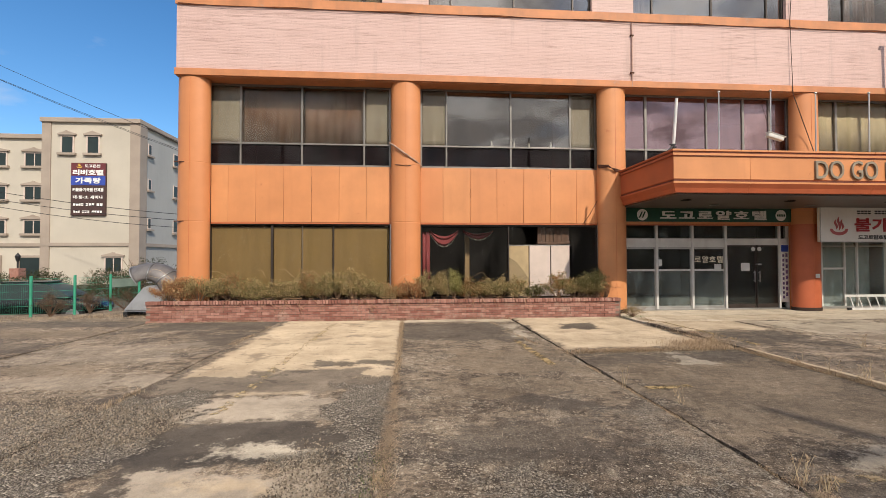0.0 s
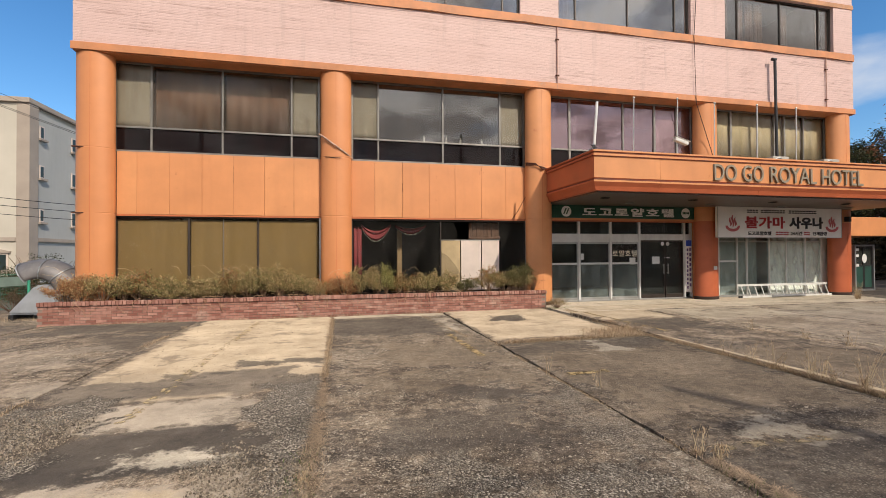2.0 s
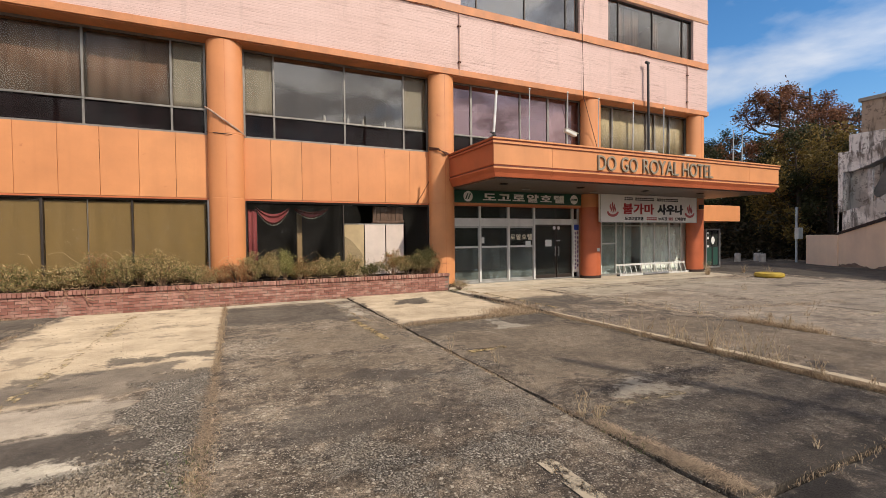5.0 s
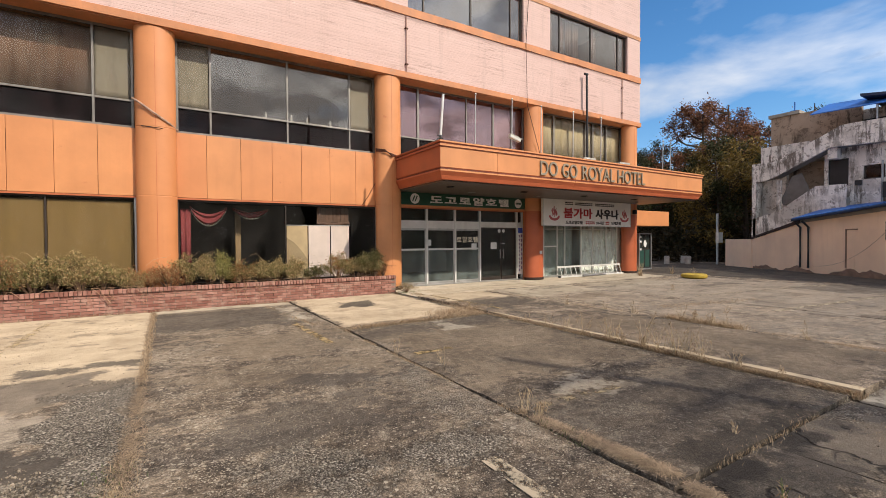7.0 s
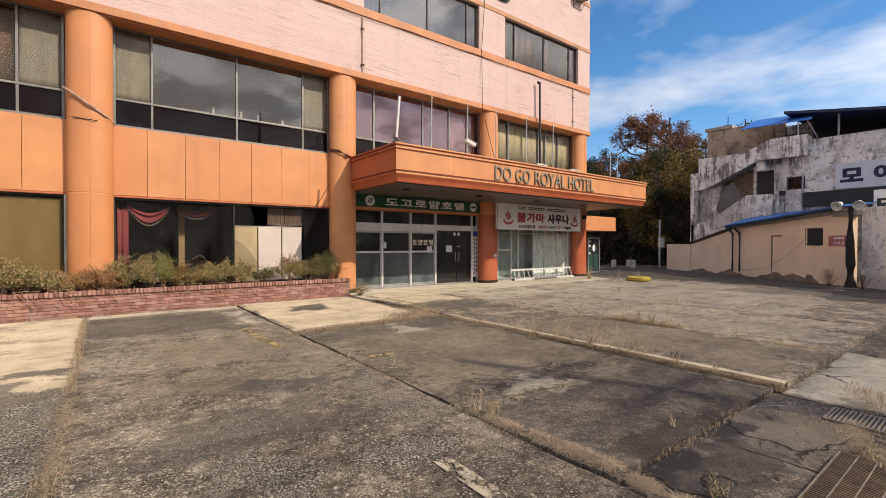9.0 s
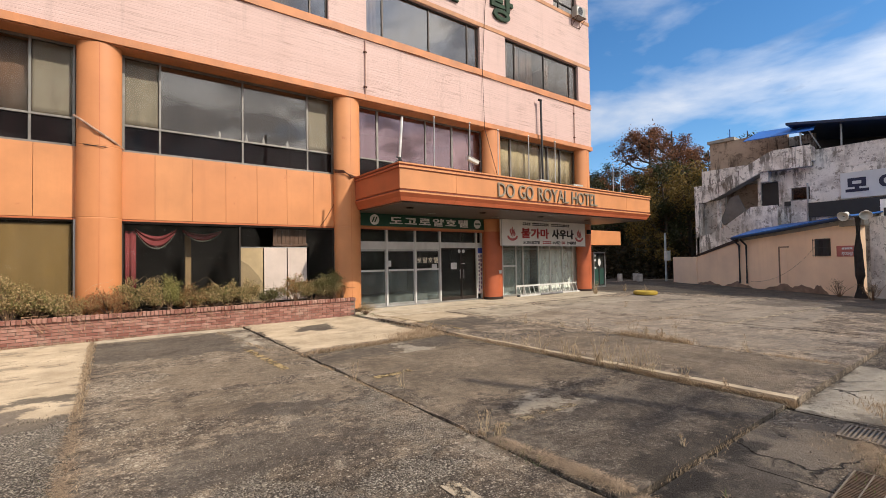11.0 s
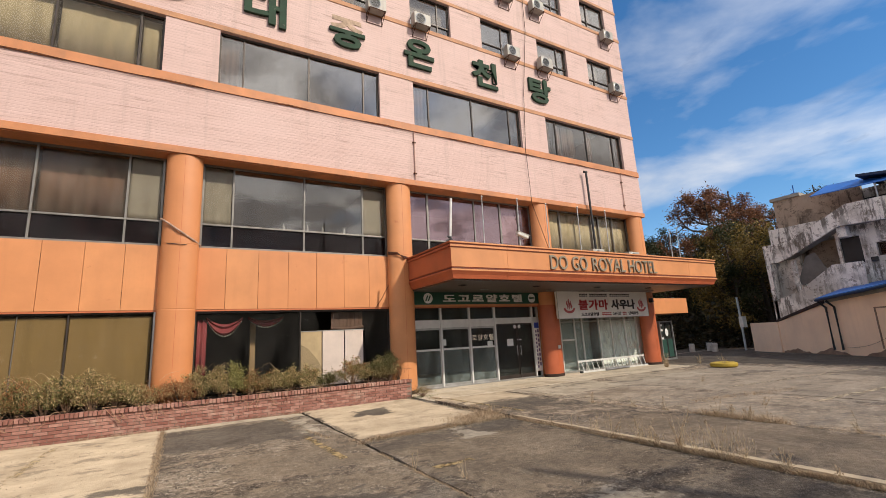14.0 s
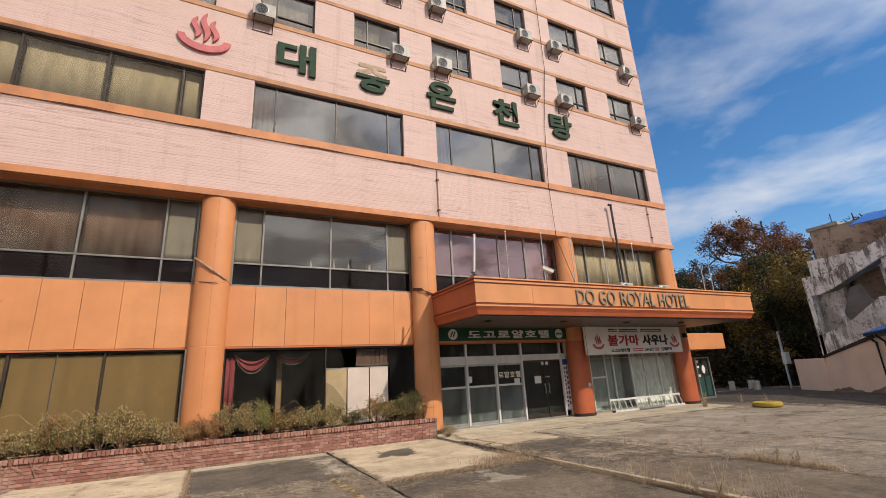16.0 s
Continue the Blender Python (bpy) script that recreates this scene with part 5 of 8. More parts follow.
def window_film(x0, x1, label):
    bm = bmesh.new()
    n, m = 12, 10
    grid = [[bm.verts.new((x0 + (x1 - x0) * i / n, 13.216 + 0.006 * noise.noise(Vector((x0 + i * 0.35, k * 0.5, 1))), 4.84 + 1.56 * k / m)) for k in range(m + 1)] for i in range(n + 1)]
    for p, q in zip(grid, grid[1:]):
        for k in range(m):
            bm.faces.new((p[k], q[k], q[k + 1], p[k + 1]))
    ob = smooth(part("window_film", bm, FILM))
    ob.modifiers.new("thickness", "SOLIDIFY").thickness = 0.002
    return tagged(ob, label, "window film", "films on the windows")


for a, b in ((-5.54, -4.78), (-1.32, -0.66), (0.29, 0.96), (4.67, 5.38), (10.06, 10.83)):
    window_film(a, b, "dull grey-green film wrinkled on a window's edge pane")
# small white stubs at the rail, given a bottle's shape
for x in (2.33, 3.0, 3.44, 4.1):
    tagged(part("bottle", rods([((x, 13.3, 4.83), (x, 13.3, 4.96), 0.03), ((x, 13.3, 4.96), (x, 13.3, 5.03), 0.014)], 10), PAPER), "small white upright stub on an inner window ledge", "bottle", "bottles on the ledge")
part("inner_ledge", boxes([(0.3, 5.36, 13.24, 13.42, 4.80, 4.828)]), GREY_FRAME, hotel)
CURTAIN_CREAM = curtain_mat("cream_curtain", (0.50, 0.46, 0.31), (0.66, 0.60, 0.42))
for a, b in ((12.36, 13.0), (13.1, 14.86), (14.94, 15.3), (15.4, 16.16), (16.24, 17.1)):
    curtain(a, b, 4.84, 6.4, 13.25, CURTAIN_CREAM, "pale curtain drawn behind a dusty window", 0.02, 0.4)
for a, b in ((-5.25, -4.8), (-4.7, -3.05), (-2.95, -1.4), (-1.3, -0.9)):
    curtain(a, b, 8.7, 10.18, 13.02, OLIVE_PALE, "olive curtain drawn behind a wide window", 0.012, 0.5)
for a in (12.5, 13.15, 13.55, 13.95, 15.0, 16.6):
    curtain(a, a + 0.33, 8.7, 10.18, 13.05, CURTAIN, "narrow brown curtain strip behind a wide window", 0.02, 0.12)
for a, b in ((0.5, 1.0), (6.4, 6.9)):
    curtain(a, b, 8.7, 10.18, 13.02, CURTAIN, "brown curtain gathered at a window's edge", 0.03, 0.14)
for fz, (c, d) in enumerate(FLOORS):
    for j, (a, b) in enumerate(PAIRS):
        if (j + fz) % 4 != 1:
            curtain(a + 0.08, a + 0.08 + (b - a) * (0.55 if j % 2 else 0.85), c + 0.06, d - 0.05, 13.05, CURTAIN_PALE, "pale net curtain half across a guest room window", 0.015, 0.2)
for a, b in ((-5.5, -3.885), (-3.835, -2.215), (-2.18, -0.66)):
    bm = boxes([(a, b, 13.205, 13.212, 0.62, 2.46)])
    add_box(bm, a, b, 13.2, 13.24, 0.58, 0.615)
    tagged(part("roller_blind", bm, BLIND), "olive roller blind pulled down behind a shop window", "blind", "roller blinds")


def swag(x0, x1, z, drop, y):
    bm = bmesh.new()
    n, m = 24, 5
    grid = []
    for i in range(n + 1):
        u = i / n
        sag = drop * (1 - (2 * u - 1) ** 2)
        grid.append([bm.verts.new((x0 + (x1 - x0) * u, y - 0.03 * math.sin(k * 2.2), z - sag * (0.45 + 0.55 * k / m) - 0.01 * k)) for k in range(m + 1)])
    for a, b in zip(grid, grid[1:]):
        for k in range(m):
            bm.faces.new((a[k], b[k], b[k + 1], a[k + 1]))
    ob = tagged(smooth(part("swag_curtain", bm, CURTAIN_RED)), "dusty red swag curtain with a fringe in a dark room", "curtain", "curtains behind the windows")
    fr = bmesh.new()
    for i in range(1, n):
        u = i / n
        zz = z - drop * (1 - (2 * u - 1) ** 2) - 0.05
        add_rod(fr, (x0 + (x1 - x0) * u, y, zz), (x0 + (x1 - x0) * u, y, zz - 0.035), 0.008, 0.012, 5)
    part("fringe", fr, CURTAIN_PALE, ob)
    m = ob.modifiers.new("thickness", "SOLIDIFY")
    m.thickness = 0.006


swag(0.5, 1.35, 2.42, 0.42, 13.35)
swag(1.5, 2.4, 2.42, 0.22, 13.5)
curtain(0.3, 0.52, 0.4, 2.35, 13.36, CURTAIN_RED, "dusty red side curtain in a dark room", 0.04, 0.12)
tagged(part("room_post", boxes([(1.62, 1.76, 14.0, 14.14, 0.02, 2.3)], 0.01), paint("tan_post", (0.40, 0.27, 0.13), 0.6, 0.1, 2)), "tan wooden post inside the dark room", "post")
boards = thing("folding_partition", "white partition boards leaning inside a broken shop window", "partition")
for i, (a, b) in enumerate(((3.44, 4.06), (4.09, 4.64))):
    part("board", boxes([(a, b, 13.3, 13.33, 0.05, 1.96)], 0.004), BOARD, boards)
part("board", boxes([(2.84, 3.41, 13.3, 13.33, 0.05, 1.96)], 0.004), BOARD_TAN, boards, "stained tan board")
part("board_edge", boxes([(2.83, 4.66, 13.295, 13.335, 1.962, 1.985)]), ALU, boards)
bm = bmesh.new()
add_tube(bm, [(3.7, 13.40, 2.05), (4.15, 13.40, 2.02), (4.68, 13.40, 2.06)], 0.05, 10)
for i in range(8):
    add_box(bm, 3.7 + i * 0.12, 3.7 + i * 0.12 + 0.11, 13.355 + 0.012 * (i % 2), 13.37 + 0.012 * (i % 2), 2.07, 2.5)
tagged(part("fallen_blind", bm, CURTAIN), "brown gathered blind half fallen behind broken glass", "blind")

# ---- signs ----
def hot_spring(x, y, z, s, mat, parent, depth=0.02):
    """Bowl and three wisps of steam, drawn flat and raised."""
    bm = bmesh.new()
    m = facing_front(x, y, z)
    outer = [(math.cos(a) * 0.5, math.sin(a) * 0.34 - 0.12) for a in [math.pi + math.pi * i / 20 for i in range(21)]]
    inner = [(math.cos(a) * 0.36, math.sin(a) * 0.18 - 0.12) for a in [2 * math.pi - math.pi * i / 20 for i in range(21)]]
    extrude_outline(bm, [(px * s, py * s) for px, py in outer + inner], depth, m)
    for cx, lo, hi in ((-0.17, -0.15, 0.36), (0.0, -0.2, 0.5), (0.17, -0.15, 0.36)):
        a = [(cx + 0.05 * math.sin(2 * math.pi * t / 10) - 0.055 * math.sin(math.pi * t / 10) - 0.012, lo + (hi - lo) * t / 10) for t in range(11)]
        b = [(cx + 0.05 * math.sin(2 * math.pi * t / 10) + 0.055 * math.sin(math.pi * t / 10) + 0.012, lo + (hi - lo) * t / 10) for t in range(10, -1, -1)]
        extrude_outline(bm, [(px * s, py * s) for px, py in a + b], depth, m)
    bmesh.ops.recalc_face_normals(bm, faces=bm.faces)
    return part("steam_symbol", bm, mat, parent)


def disc(bm, x, y, z, r, depth=0.012, sides=28):
    bmesh.ops.create_cone(bm, cap_ends=True, segments=sides, radius1=r, radius2=r, depth=depth, matrix=Matrix.Translation((x, y, z)) @ Matrix.Rotation(radians(90), 4, "X"))


def bars(name, rows, y, mat, parent, depth=0.008):
    """Small blocks in place of writing too small to read."""
    for x0, x1, z0, z1, n in rows:
        w = (x1 - x0) / n
        for i in range(n):
            part(name, boxes([(x0 + i * w + w * 0.12, x0 + (i + 1) * w - w * 0.12, y - depth, y, z0 + (z1 - z0) * 0.08, z1 - (z1 - z0) * 0.08)]), mat, parent)


gs = thing("hotel_sign", "long dark green sign board with white raised letters over the doors", "sign")
part("board", boxes([(6.20, 11.44, 13.0, 13.18, 2.66, 3.055)], 0.006), SIGN_GREEN, gs)
part("end_cap", boxes([(6.155, 6.198, 12.99, 13.19, 2.65, 3.055)]), ALU_PALE, gs)
word("lettering", "도고로얄호텔", 8.92, 12.998, 2.855, 3.3, 0.27, LETTER_WHITE, gs, 0.02, 0.028, gap=1.22)
bm = bmesh.new()
disc(bm, 6.72, 12.994, 2.86, 0.165)
part("emblem", bm, LETTER_WHITE, gs, "white round emblem")
bm = bmesh.new()
for dx in (-0.05, 0.04):
    extrude_outline(bm, [(dx - 0.06, -0.09), (dx - 0.02, -0.09), (dx + 0.06, 0.09), (dx + 0.02, 0.09)], 0.006, facing_front(6.72, 12.988, 2.86))
part("emblem_mark", bm, SIGN_GREEN, gs)
bm = bmesh.new()
disc(bm, 11.03, 12.994, 2.86, 0.165)
part("emblem", bm, LETTER_WHITE, gs, "white round emblem")
bars("emblem_bars", [(10.9, 11.16, 2.82, 2.9, 5)], 12.987, SIGN_GREEN, gs, 0.004)

ws = thing("sauna_sign", "large white sign board with red and black letters under the canopy", "sign")
part("board", boxes([(11.80, 16.95, 12.5, 12.6, 2.05, 3.055)], 0.008), SIGN_WHITE, ws)
part("sign_frame", boxes([(11.79, 16.96, 12.49, 12.5, 2.04, 2.06), (11.79, 11.81, 12.49, 12.5, 2.06, 3.05), (16.94, 16.96, 12.49, 12.5, 2.06, 3.05)]), ALU, ws)
word("lettering", "불가마", 13.68, 12.498, 2.55, 1.62, 0.40, LETTER_RED, ws, 0.012, 0.03, gap=1.05, label="red letters")
word("lettering", "사우나", 15.40, 12.498, 2.55, 1.45, 0.40, LETTER_BLACK, ws, 0.012, 0.045, gap=1.05, label="black letters")
hot_spring(12.38, 12.498, 2.50, 0.56, PINK_RED, ws, 0.012)
hot_spring(16.52, 12.498, 2.50, 0.56, PINK_RED, ws, 0.012)
for z0, z1 in ((2.86, 2.905), (2.925, 2.97)):
    bars("small_writing", [(12.95, 13.4, z0, z1, 4), (13.5, 14.5, z0, z1, 9), (14.65, 15.85, z0, z1, 10)], 12.498, LETTER_BLACK, ws)
word("small_lettering", "도고로얄호텔", 13.45, 12.498, 2.19, 0.95, 0.13, LETTER_BLACK, ws, 0.008, 0.03)
for z0, z1 in ((2.13, 2.18), (2.20, 2.25)):
    bars("small_writing", [(14.1, 14.65, z0, z1, 5), (15.3, 15.55, z0, z1, 3)], 12.498, LETTER_RED, ws)
word("small_lettering", "24시간", 14.98, 12.498, 2.19, 0.5, 0.13, LETTER_BLACK, ws, 0.008, 0.03)
word("small_lettering", "단체환영", 15.98, 12.498, 2.19, 0.6, 0.13, LETTER_BLACK, ws, 0.008, 0.03)

cs = thing("canopy_lettering", "weathered grey metal capital letters fixed on the canopy fascia", "sign")
for body, a, b in (("DO", 9.36, 10.06), ("GO", 10.25, 10.92), ("ROYAL", 11.15, 12.71), ("HOTEL", 12.90, 14.38)):
    word("lettering", body, (a + b) / 2, CY + 0.047, 3.64, b - a, 0.43, LETTER_GREY, cs, 0.05, 0.0)

for i, (ch, x) in enumerate((("대", 1.60), ("온", 6.63), ("천", 9.42), ("탕", 12.2))):
    ob = word("wall_letter", ch, x, UP - 0.003, 11.33, 1.16, 1.1, LETTER_GREEN, None, 0.09, 0.03)
    tagged(ob, "big weathered dark green letter fixed on a pink wall", "letter", "letters on the upper wall")
bm = lettering("중", 1.16, 1.1, 0.09, 0.035)
bmesh.ops.bisect_plane(bm, geom=[*bm.verts, *bm.edges, *bm.faces], plane_co=(0, 0.06, 0), plane_no=(0, 1, 0), clear_outer=True)
bmesh.ops.transform(bm, matrix=facing_front(4.06, UP - 0.003, 11.33), verts=bm.verts)
lost = tagged(part("wall_letter", bm, LETTER_GREEN), "broken dark green letter with its upper half missing", "letter", "letters on the upper wall")
bm = lettering("중", 1.16, 1.1, 0.012, 0.035)
bmesh.ops.bisect_plane(bm, geom=[*bm.verts, *bm.edges, *bm.faces], plane_co=(0, 0.07, 0), plane_no=(0, 1, 0), clear_inner=True)
bmesh.ops.transform(bm, matrix=facing_front(4.06, UP - 0.001, 11.33), verts=bm.verts)
part("glue_trace", bm, paint("glue_trace", (0.50, 0.36, 0.26), 0.9, 0.3, 5, wear=0.5, wearc=(0.62, 0.42, 0.36)), lost, "pale trace of the lost half letter")
ob = hot_spring(-0.93, UP - 0.003, 11.38, 1.35, PINK_RED, None, 0.08)
ob.name = "wall_symbol"
tagged(ob, "faded red bowl with three wisps of steam", "symbol")

# notices on the doors
for x, z, w, h in ((10.12, 1.32, 0.28, 0.24), (9.24, 1.30, 0.22, 0.22), (7.42, 1.45, 0.12, 0.2), (10.55, 1.40, 0.2, 0.03)):
    tagged(part("notice", boxes([(x - w / 2, x + w / 2, GF - 0.004, GF - 0.001, z - h / 2, z + h / 2)]), PAPER), "white paper notice taped on a glass door", "notice", "notices on the doors")
for x in (10.36, 10.56):
    bm = bmesh.new()
    disc(bm, x, GF - 0.026, 1.86, 0.065, 0.006)
    tagged(part("sticker", bm, PAPER), "round white sticker on a glass door", "sticker", "stickers on the doors")
dl = thing("door_lettering", "cream letters stuck on a dark glass pane", "sign")
word("lettering", "로얄호텔", 8.95, GF - 0.004, 1.55, 0.9, 0.2, paint("cream_letter", (0.92, 0.84, 0.66), 0.6, 0.1, 3), dl, 0.004, 0.02, gap=1.15)
vb = thing("vertical_banner", "narrow white banner with a blue head beside the doors", "banner")
part("sheet", boxes([(11.22, 11.45, GF - 0.075, GF - 0.065, 0.25, 2.0)]), SIGN_WHITE, vb)
part("head", boxes([(11.225, 11.445, GF - 0.08, GF - 0.076, 1.78, 1.98)]), BLUE, vb, "blue head")
bars("small_writing", [(11.25, 11.32, 0.35 + 0.14 * i, 0.45 + 0.14 * i, 1) for i in range(10)] + [(11.35, 11.43, 0.42 + 0.17 * i, 0.55 + 0.17 * i, 1) for i in range(8)], GF - 0.076, paint("banner_print", (0.16, 0.10, 0.22), 0.6, 0.3, 9), vb)

# ---- outdoor units on the wall ----
def outdoor_unit(m, label, legs=True, group="outdoor units on the wall"):
    ob = thing("outdoor_unit", label, "air conditioner", group)
    bm = bmesh.new()
    add_box(bm, -0.40, 0.40, -0.36, -0.06, 0.0, 0.58, bevel=0.02)
    part("case", bm, UNIT_METAL, ob)
    bm = bmesh.new()
    lathe(bm, [(0.235, 0.0), (0.25, 0.012), (0.225, 0.02), (0.215, 0.0)], 28, at=(0, 0, 0))
    for r in (0.06, 0.11, 0.16, 0.2):
        lathe(bm, [(r, 0.008), (r + 0.006, 0.014), (r + 0.012, 0.008)], 24)
    for k in range(8):
        a = math.pi * k / 4
        add_rod(bm, (0.03 * math.cos(a), 0.03 * math.sin(a), 0.01), (0.22 * math.cos(a), 0.22 * math.sin(a), 0.01), 0.005, sides=4)
    bmesh.ops.transform(bm, matrix=Matrix.Translation((-0.1, -0.362, 0.29)) @ Matrix.Rotation(radians(90), 4, "X"), verts=bm.verts)
    part("fan_guard", bm, STEEL, ob)
    bm = bmesh.new()
    disc(bm, -0.1, -0.361, 0.29, 0.212, 0.004)
    part("fan_opening", bm, BLACK, ob)
    if legs:
        rows = []
        for x in (-0.34, 0.34):
            rows += [((x, 0.0, -0.02), (x, -0.42, -0.02), 0.015), ((x, 0.0, -0.42), (x, -0.40, -0.03), 0.012), ((x, -0.01, -0.44), (x, -0.01, 0.0), 0.015)]
        rows += [((-0.36, -0.40, -0.02), (0.36, -0.40, -0.02), 0.015), ((-0.36, -0.02, -0.42), (0.36, -0.02, -0.42), 0.012)]
        part("bracket", rods(rows, 6), RUST, ob, "rusty steel bracket")
    else:
        part("foot", boxes([(-0.33, -0.27, -0.38, -0.04, -0.225, 0.0), (0.27, 0.33, -0.38, -0.04, -0.225, 0.0)]), BLACK, ob)
    ob.matrix_world = m @ Matrix.Diagonal((0.80, 0.9, 0.80, 1))
    return ob


unit = outdoor_unit(Matrix.Translation((0.57, UP, 12.33)), "dirty white outdoor air unit on a rusty wall bracket")
for x in (5.0, 6.69, 10.75, 12.5, 16.9):
    copy_thing(unit, Matrix.Translation((x, UP, 12.33)))
for x in (0.5, 4.9, 6.6, 10.7, 12.35, 16.75):
    copy_thing(unit, Matrix.Translation((x, UP, 15.02)))
outdoor_unit(Matrix.Translation((13.75, 12.3, 4.18)), "dirty white outdoor air unit standing on the canopy roof", False, "outdoor units on the canopy")
outdoor_unit(Matrix.Translation((15.85, 12.3, 4.18)), "dirty white outdoor air unit standing on the canopy roof", False, "outdoor units on the canopy")

# ---- poles and fittings on the canopy and wall ----
for x, z in ((7.2, 5.5), (8.5, 5.57), (9.65, 5.54), (11.04, 5.58), (12.38, 5.58), (15.9, 5.2), (16.4, 5.3)):
    fp = thing("flag_pole", "thin pale metal pole with a ball top on the canopy edge", "pole", "poles on the canopy", (x, CY + 0.3, 3.99))
    bm = bmesh.new()
    add_rod(bm, (0, 0, 0), (0.02, 0, z - 4.0), 0.017, 0.014)
    part("shaft", bm, ALU, fp)
    bm = bmesh.new()
    bmesh.ops.create_uvsphere(bm, u_segments=10, v_segments=6, radius=0.03, matrix=Matrix.Translation((0.02, 0, z - 3.98)))
    part("finial", bm, ALU, fp)
    part("socket", rods([((0, 0, 0), (0, 0, 0.12), 0.03)]), STEEL, fp)
fp = thing("mast", "thick pale pole in a black clamp on the canopy corner", "pole", "", (6.12, CY + 0.35, 3.99))
part("shaft", rods([((0, 0, 0.28), (0.09, 0, 1.36), 0.034)]), ALU_PALE, fp)
part("clamp", rods([((0, 0, 0), (0.0, 0, 0.32), 0.03), ((-0.14, 0, 0.12), (0.06, 0, 0.3), 0.02), ((-0.1, 0, 0.28), (0.07, 0, 0.2), 0.02)]), BLACK, fp)
cc = thing("security_camera", "white tubular security camera on a short arm", "camera", "", (8.5, CY + 0.3, 3.99))
part("arm", rods([((0, 0, 0), (0, 0, 0.42), 0.016), ((0, 0, 0.42), (0.06, -0.05, 0.46), 0.014)]), ALU, cc)
bm = bmesh.new()
add_box(bm, -0.2, 0.2, -0.06, 0.06, -0.05, 0.05, bevel=0.03, m=Matrix.Translation((0.06, -0.06, 0.46)) @ Matrix.Rotation(radians(16), 4, "Y"))
part("housing", bm, WHITE_METAL, cc)
bm = bmesh.new()
add_box(bm, -0.21, 0.24, -0.07, 0.07, 0.052, 0.062, bevel=0.003, m=Matrix.Translation((0.06, -0.06, 0.46)) @ Matrix.Rotation(radians(16), 4, "Y"))
part("sun_shield", bm, WHITE_METAL, cc)
fl = thing("flue_pipe", "black steel flue pipe against the wall above the canopy", "pipe")
part("flue", rods([((14.24, 12.52, 4.0), (14.2, 12.52, 8.04), 0.045)], 12), BLACK, fl)
part("flue_cap", rods([((14.08, 12.52, 8.05), (14.24, 12.52, 8.05), 0.05)], 12), BLACK, fl)
PIPE_PAINT = paint("painted_pipe", (0.48, 0.29, 0.23), 0.7, 0.25, 8)
for x, z0, z1 in ((6.29, 6.48, 8.36), (16.6, 6.5, 8.36)):
    p = thing("wall_pipe", "thin rusty drain pipe on the pink wall", "pipe", "pipes on the wall")
    part("tube", rods([((x, UP - 0.035, z0), (x, UP - 0.035, z1), 0.018)]), PIPE_PAINT, p)
    for z in (z0 + 0.4, z1 - 0.4):
        part("clip", boxes([(x - 0.05, x + 0.05, UP - 0.062, UP - 0.002, z, z + 0.03)]), RUST, p)
cb = thing("wall_cable", "thin black cable running down the pink wall", "cable", "cables on the wall")
bm = bmesh.new()
add_tube(bm, [(11.75, UP - 0.05, 21), (11.72, UP - 0.05, 14), (11.3, UP - 0.05, 11.0), (11.12, UP - 0.05, 8.6), (11.16, UP - 0.07, 6.4), (11.95, 12.6, 4.15)], 0.011, 5)
part("wire", bm, DARK_GAP, cb)
cb = thing("wall_cable", "thin brown cable sagging along the band under the windows", "cable", "cables on the wall")
bm = bmesh.new()
add_tube(bm, [(-6.2 + i * 0.5, UP - 0.05, 8.4 - 0.05 * abs(math.sin(i * 0.55))) for i in range(49)], 0.008, 5)
part("wire", bm, RUST, cb)
cb = thing("hose", "pale taped hose slung across the round column", "hose")
bm = bmesh.new()
add_tube(bm, [(-0.62, 12.98, 4.83), (-0.5, 12.72, 4.70), (-0.2, 12.62, 4.47), (0.1, 12.72, 4.28), (0.27, 12.98, 4.19)], 0.025, 7)
part("tube", bm, paint("hose_tape", (0.45, 0.30, 0.22), 0.8, 0.3, 14), cb)
cb = thing("hose", "thin black wire slung low across the round column", "hose")
bm = bmesh.new()
add_tube(bm, [(-0.62, 12.98, 4.24), (-0.4, 12.7, 4.16), (-0.1, 12.64, 4.14), (0.27, 12.98, 4.2)], 0.009, 5)
part("tube", bm, BLACK, cb)
cb = thing("cable_bundle", "tangled black cable bundle at the canopy's corner", "cable")
bm = bmesh.new()
for i in range(5):
    add_tube(bm, [(5.35, 12.9, 4.2 + 0.02 * i), (5.55, 12.66, 4.17 + 0.015 * i), (5.75, 12.62, 4.12 - 0.02 * i), (5.95, 12.7, 4.09)], 0.011, 5)
part("wire", bm, RUST, cb)
bm = bmesh.new()
add_tube(bm, [(5.84, 13.02, 4.0), (5.55, 13.02, 3.55), (5.15, 13.03, 2.85), (4.95, 13.03, 2.58)], 0.009, 5)
part("loose_wire", bm, RUST, cb)
for z in (4.17, 2.59):
    part("rust_seam", boxes([(COLS[0] - 0.40, COLS[0] - 0.02, 12.70, 12.76, z - 0.012, z + 0.012)]), RUST, hotel)
bm = bmesh.new()
rng = random.Random(5)
for i in range(40):
    z = 0.6 + i * 0.145
    add_box(bm, -6.125, -6.115, 12.74, 12.752, z, z + rng.uniform(0.02, 0.11))
part("rust_line", bm, RUST, hotel)

# ---- ladder, tyre, booth ----
la = thing("ladder", "long aluminium ladder lying on its side by the shop front", "ladder")
for z, y in ((0.06, 12.86), (0.44, 13.02)):
    part("rail", boxes([(13.05, 16.95, y - 0.015, y + 0.015, z - 0.035, z + 0.035)], 0.006), ALU_PALE, la)
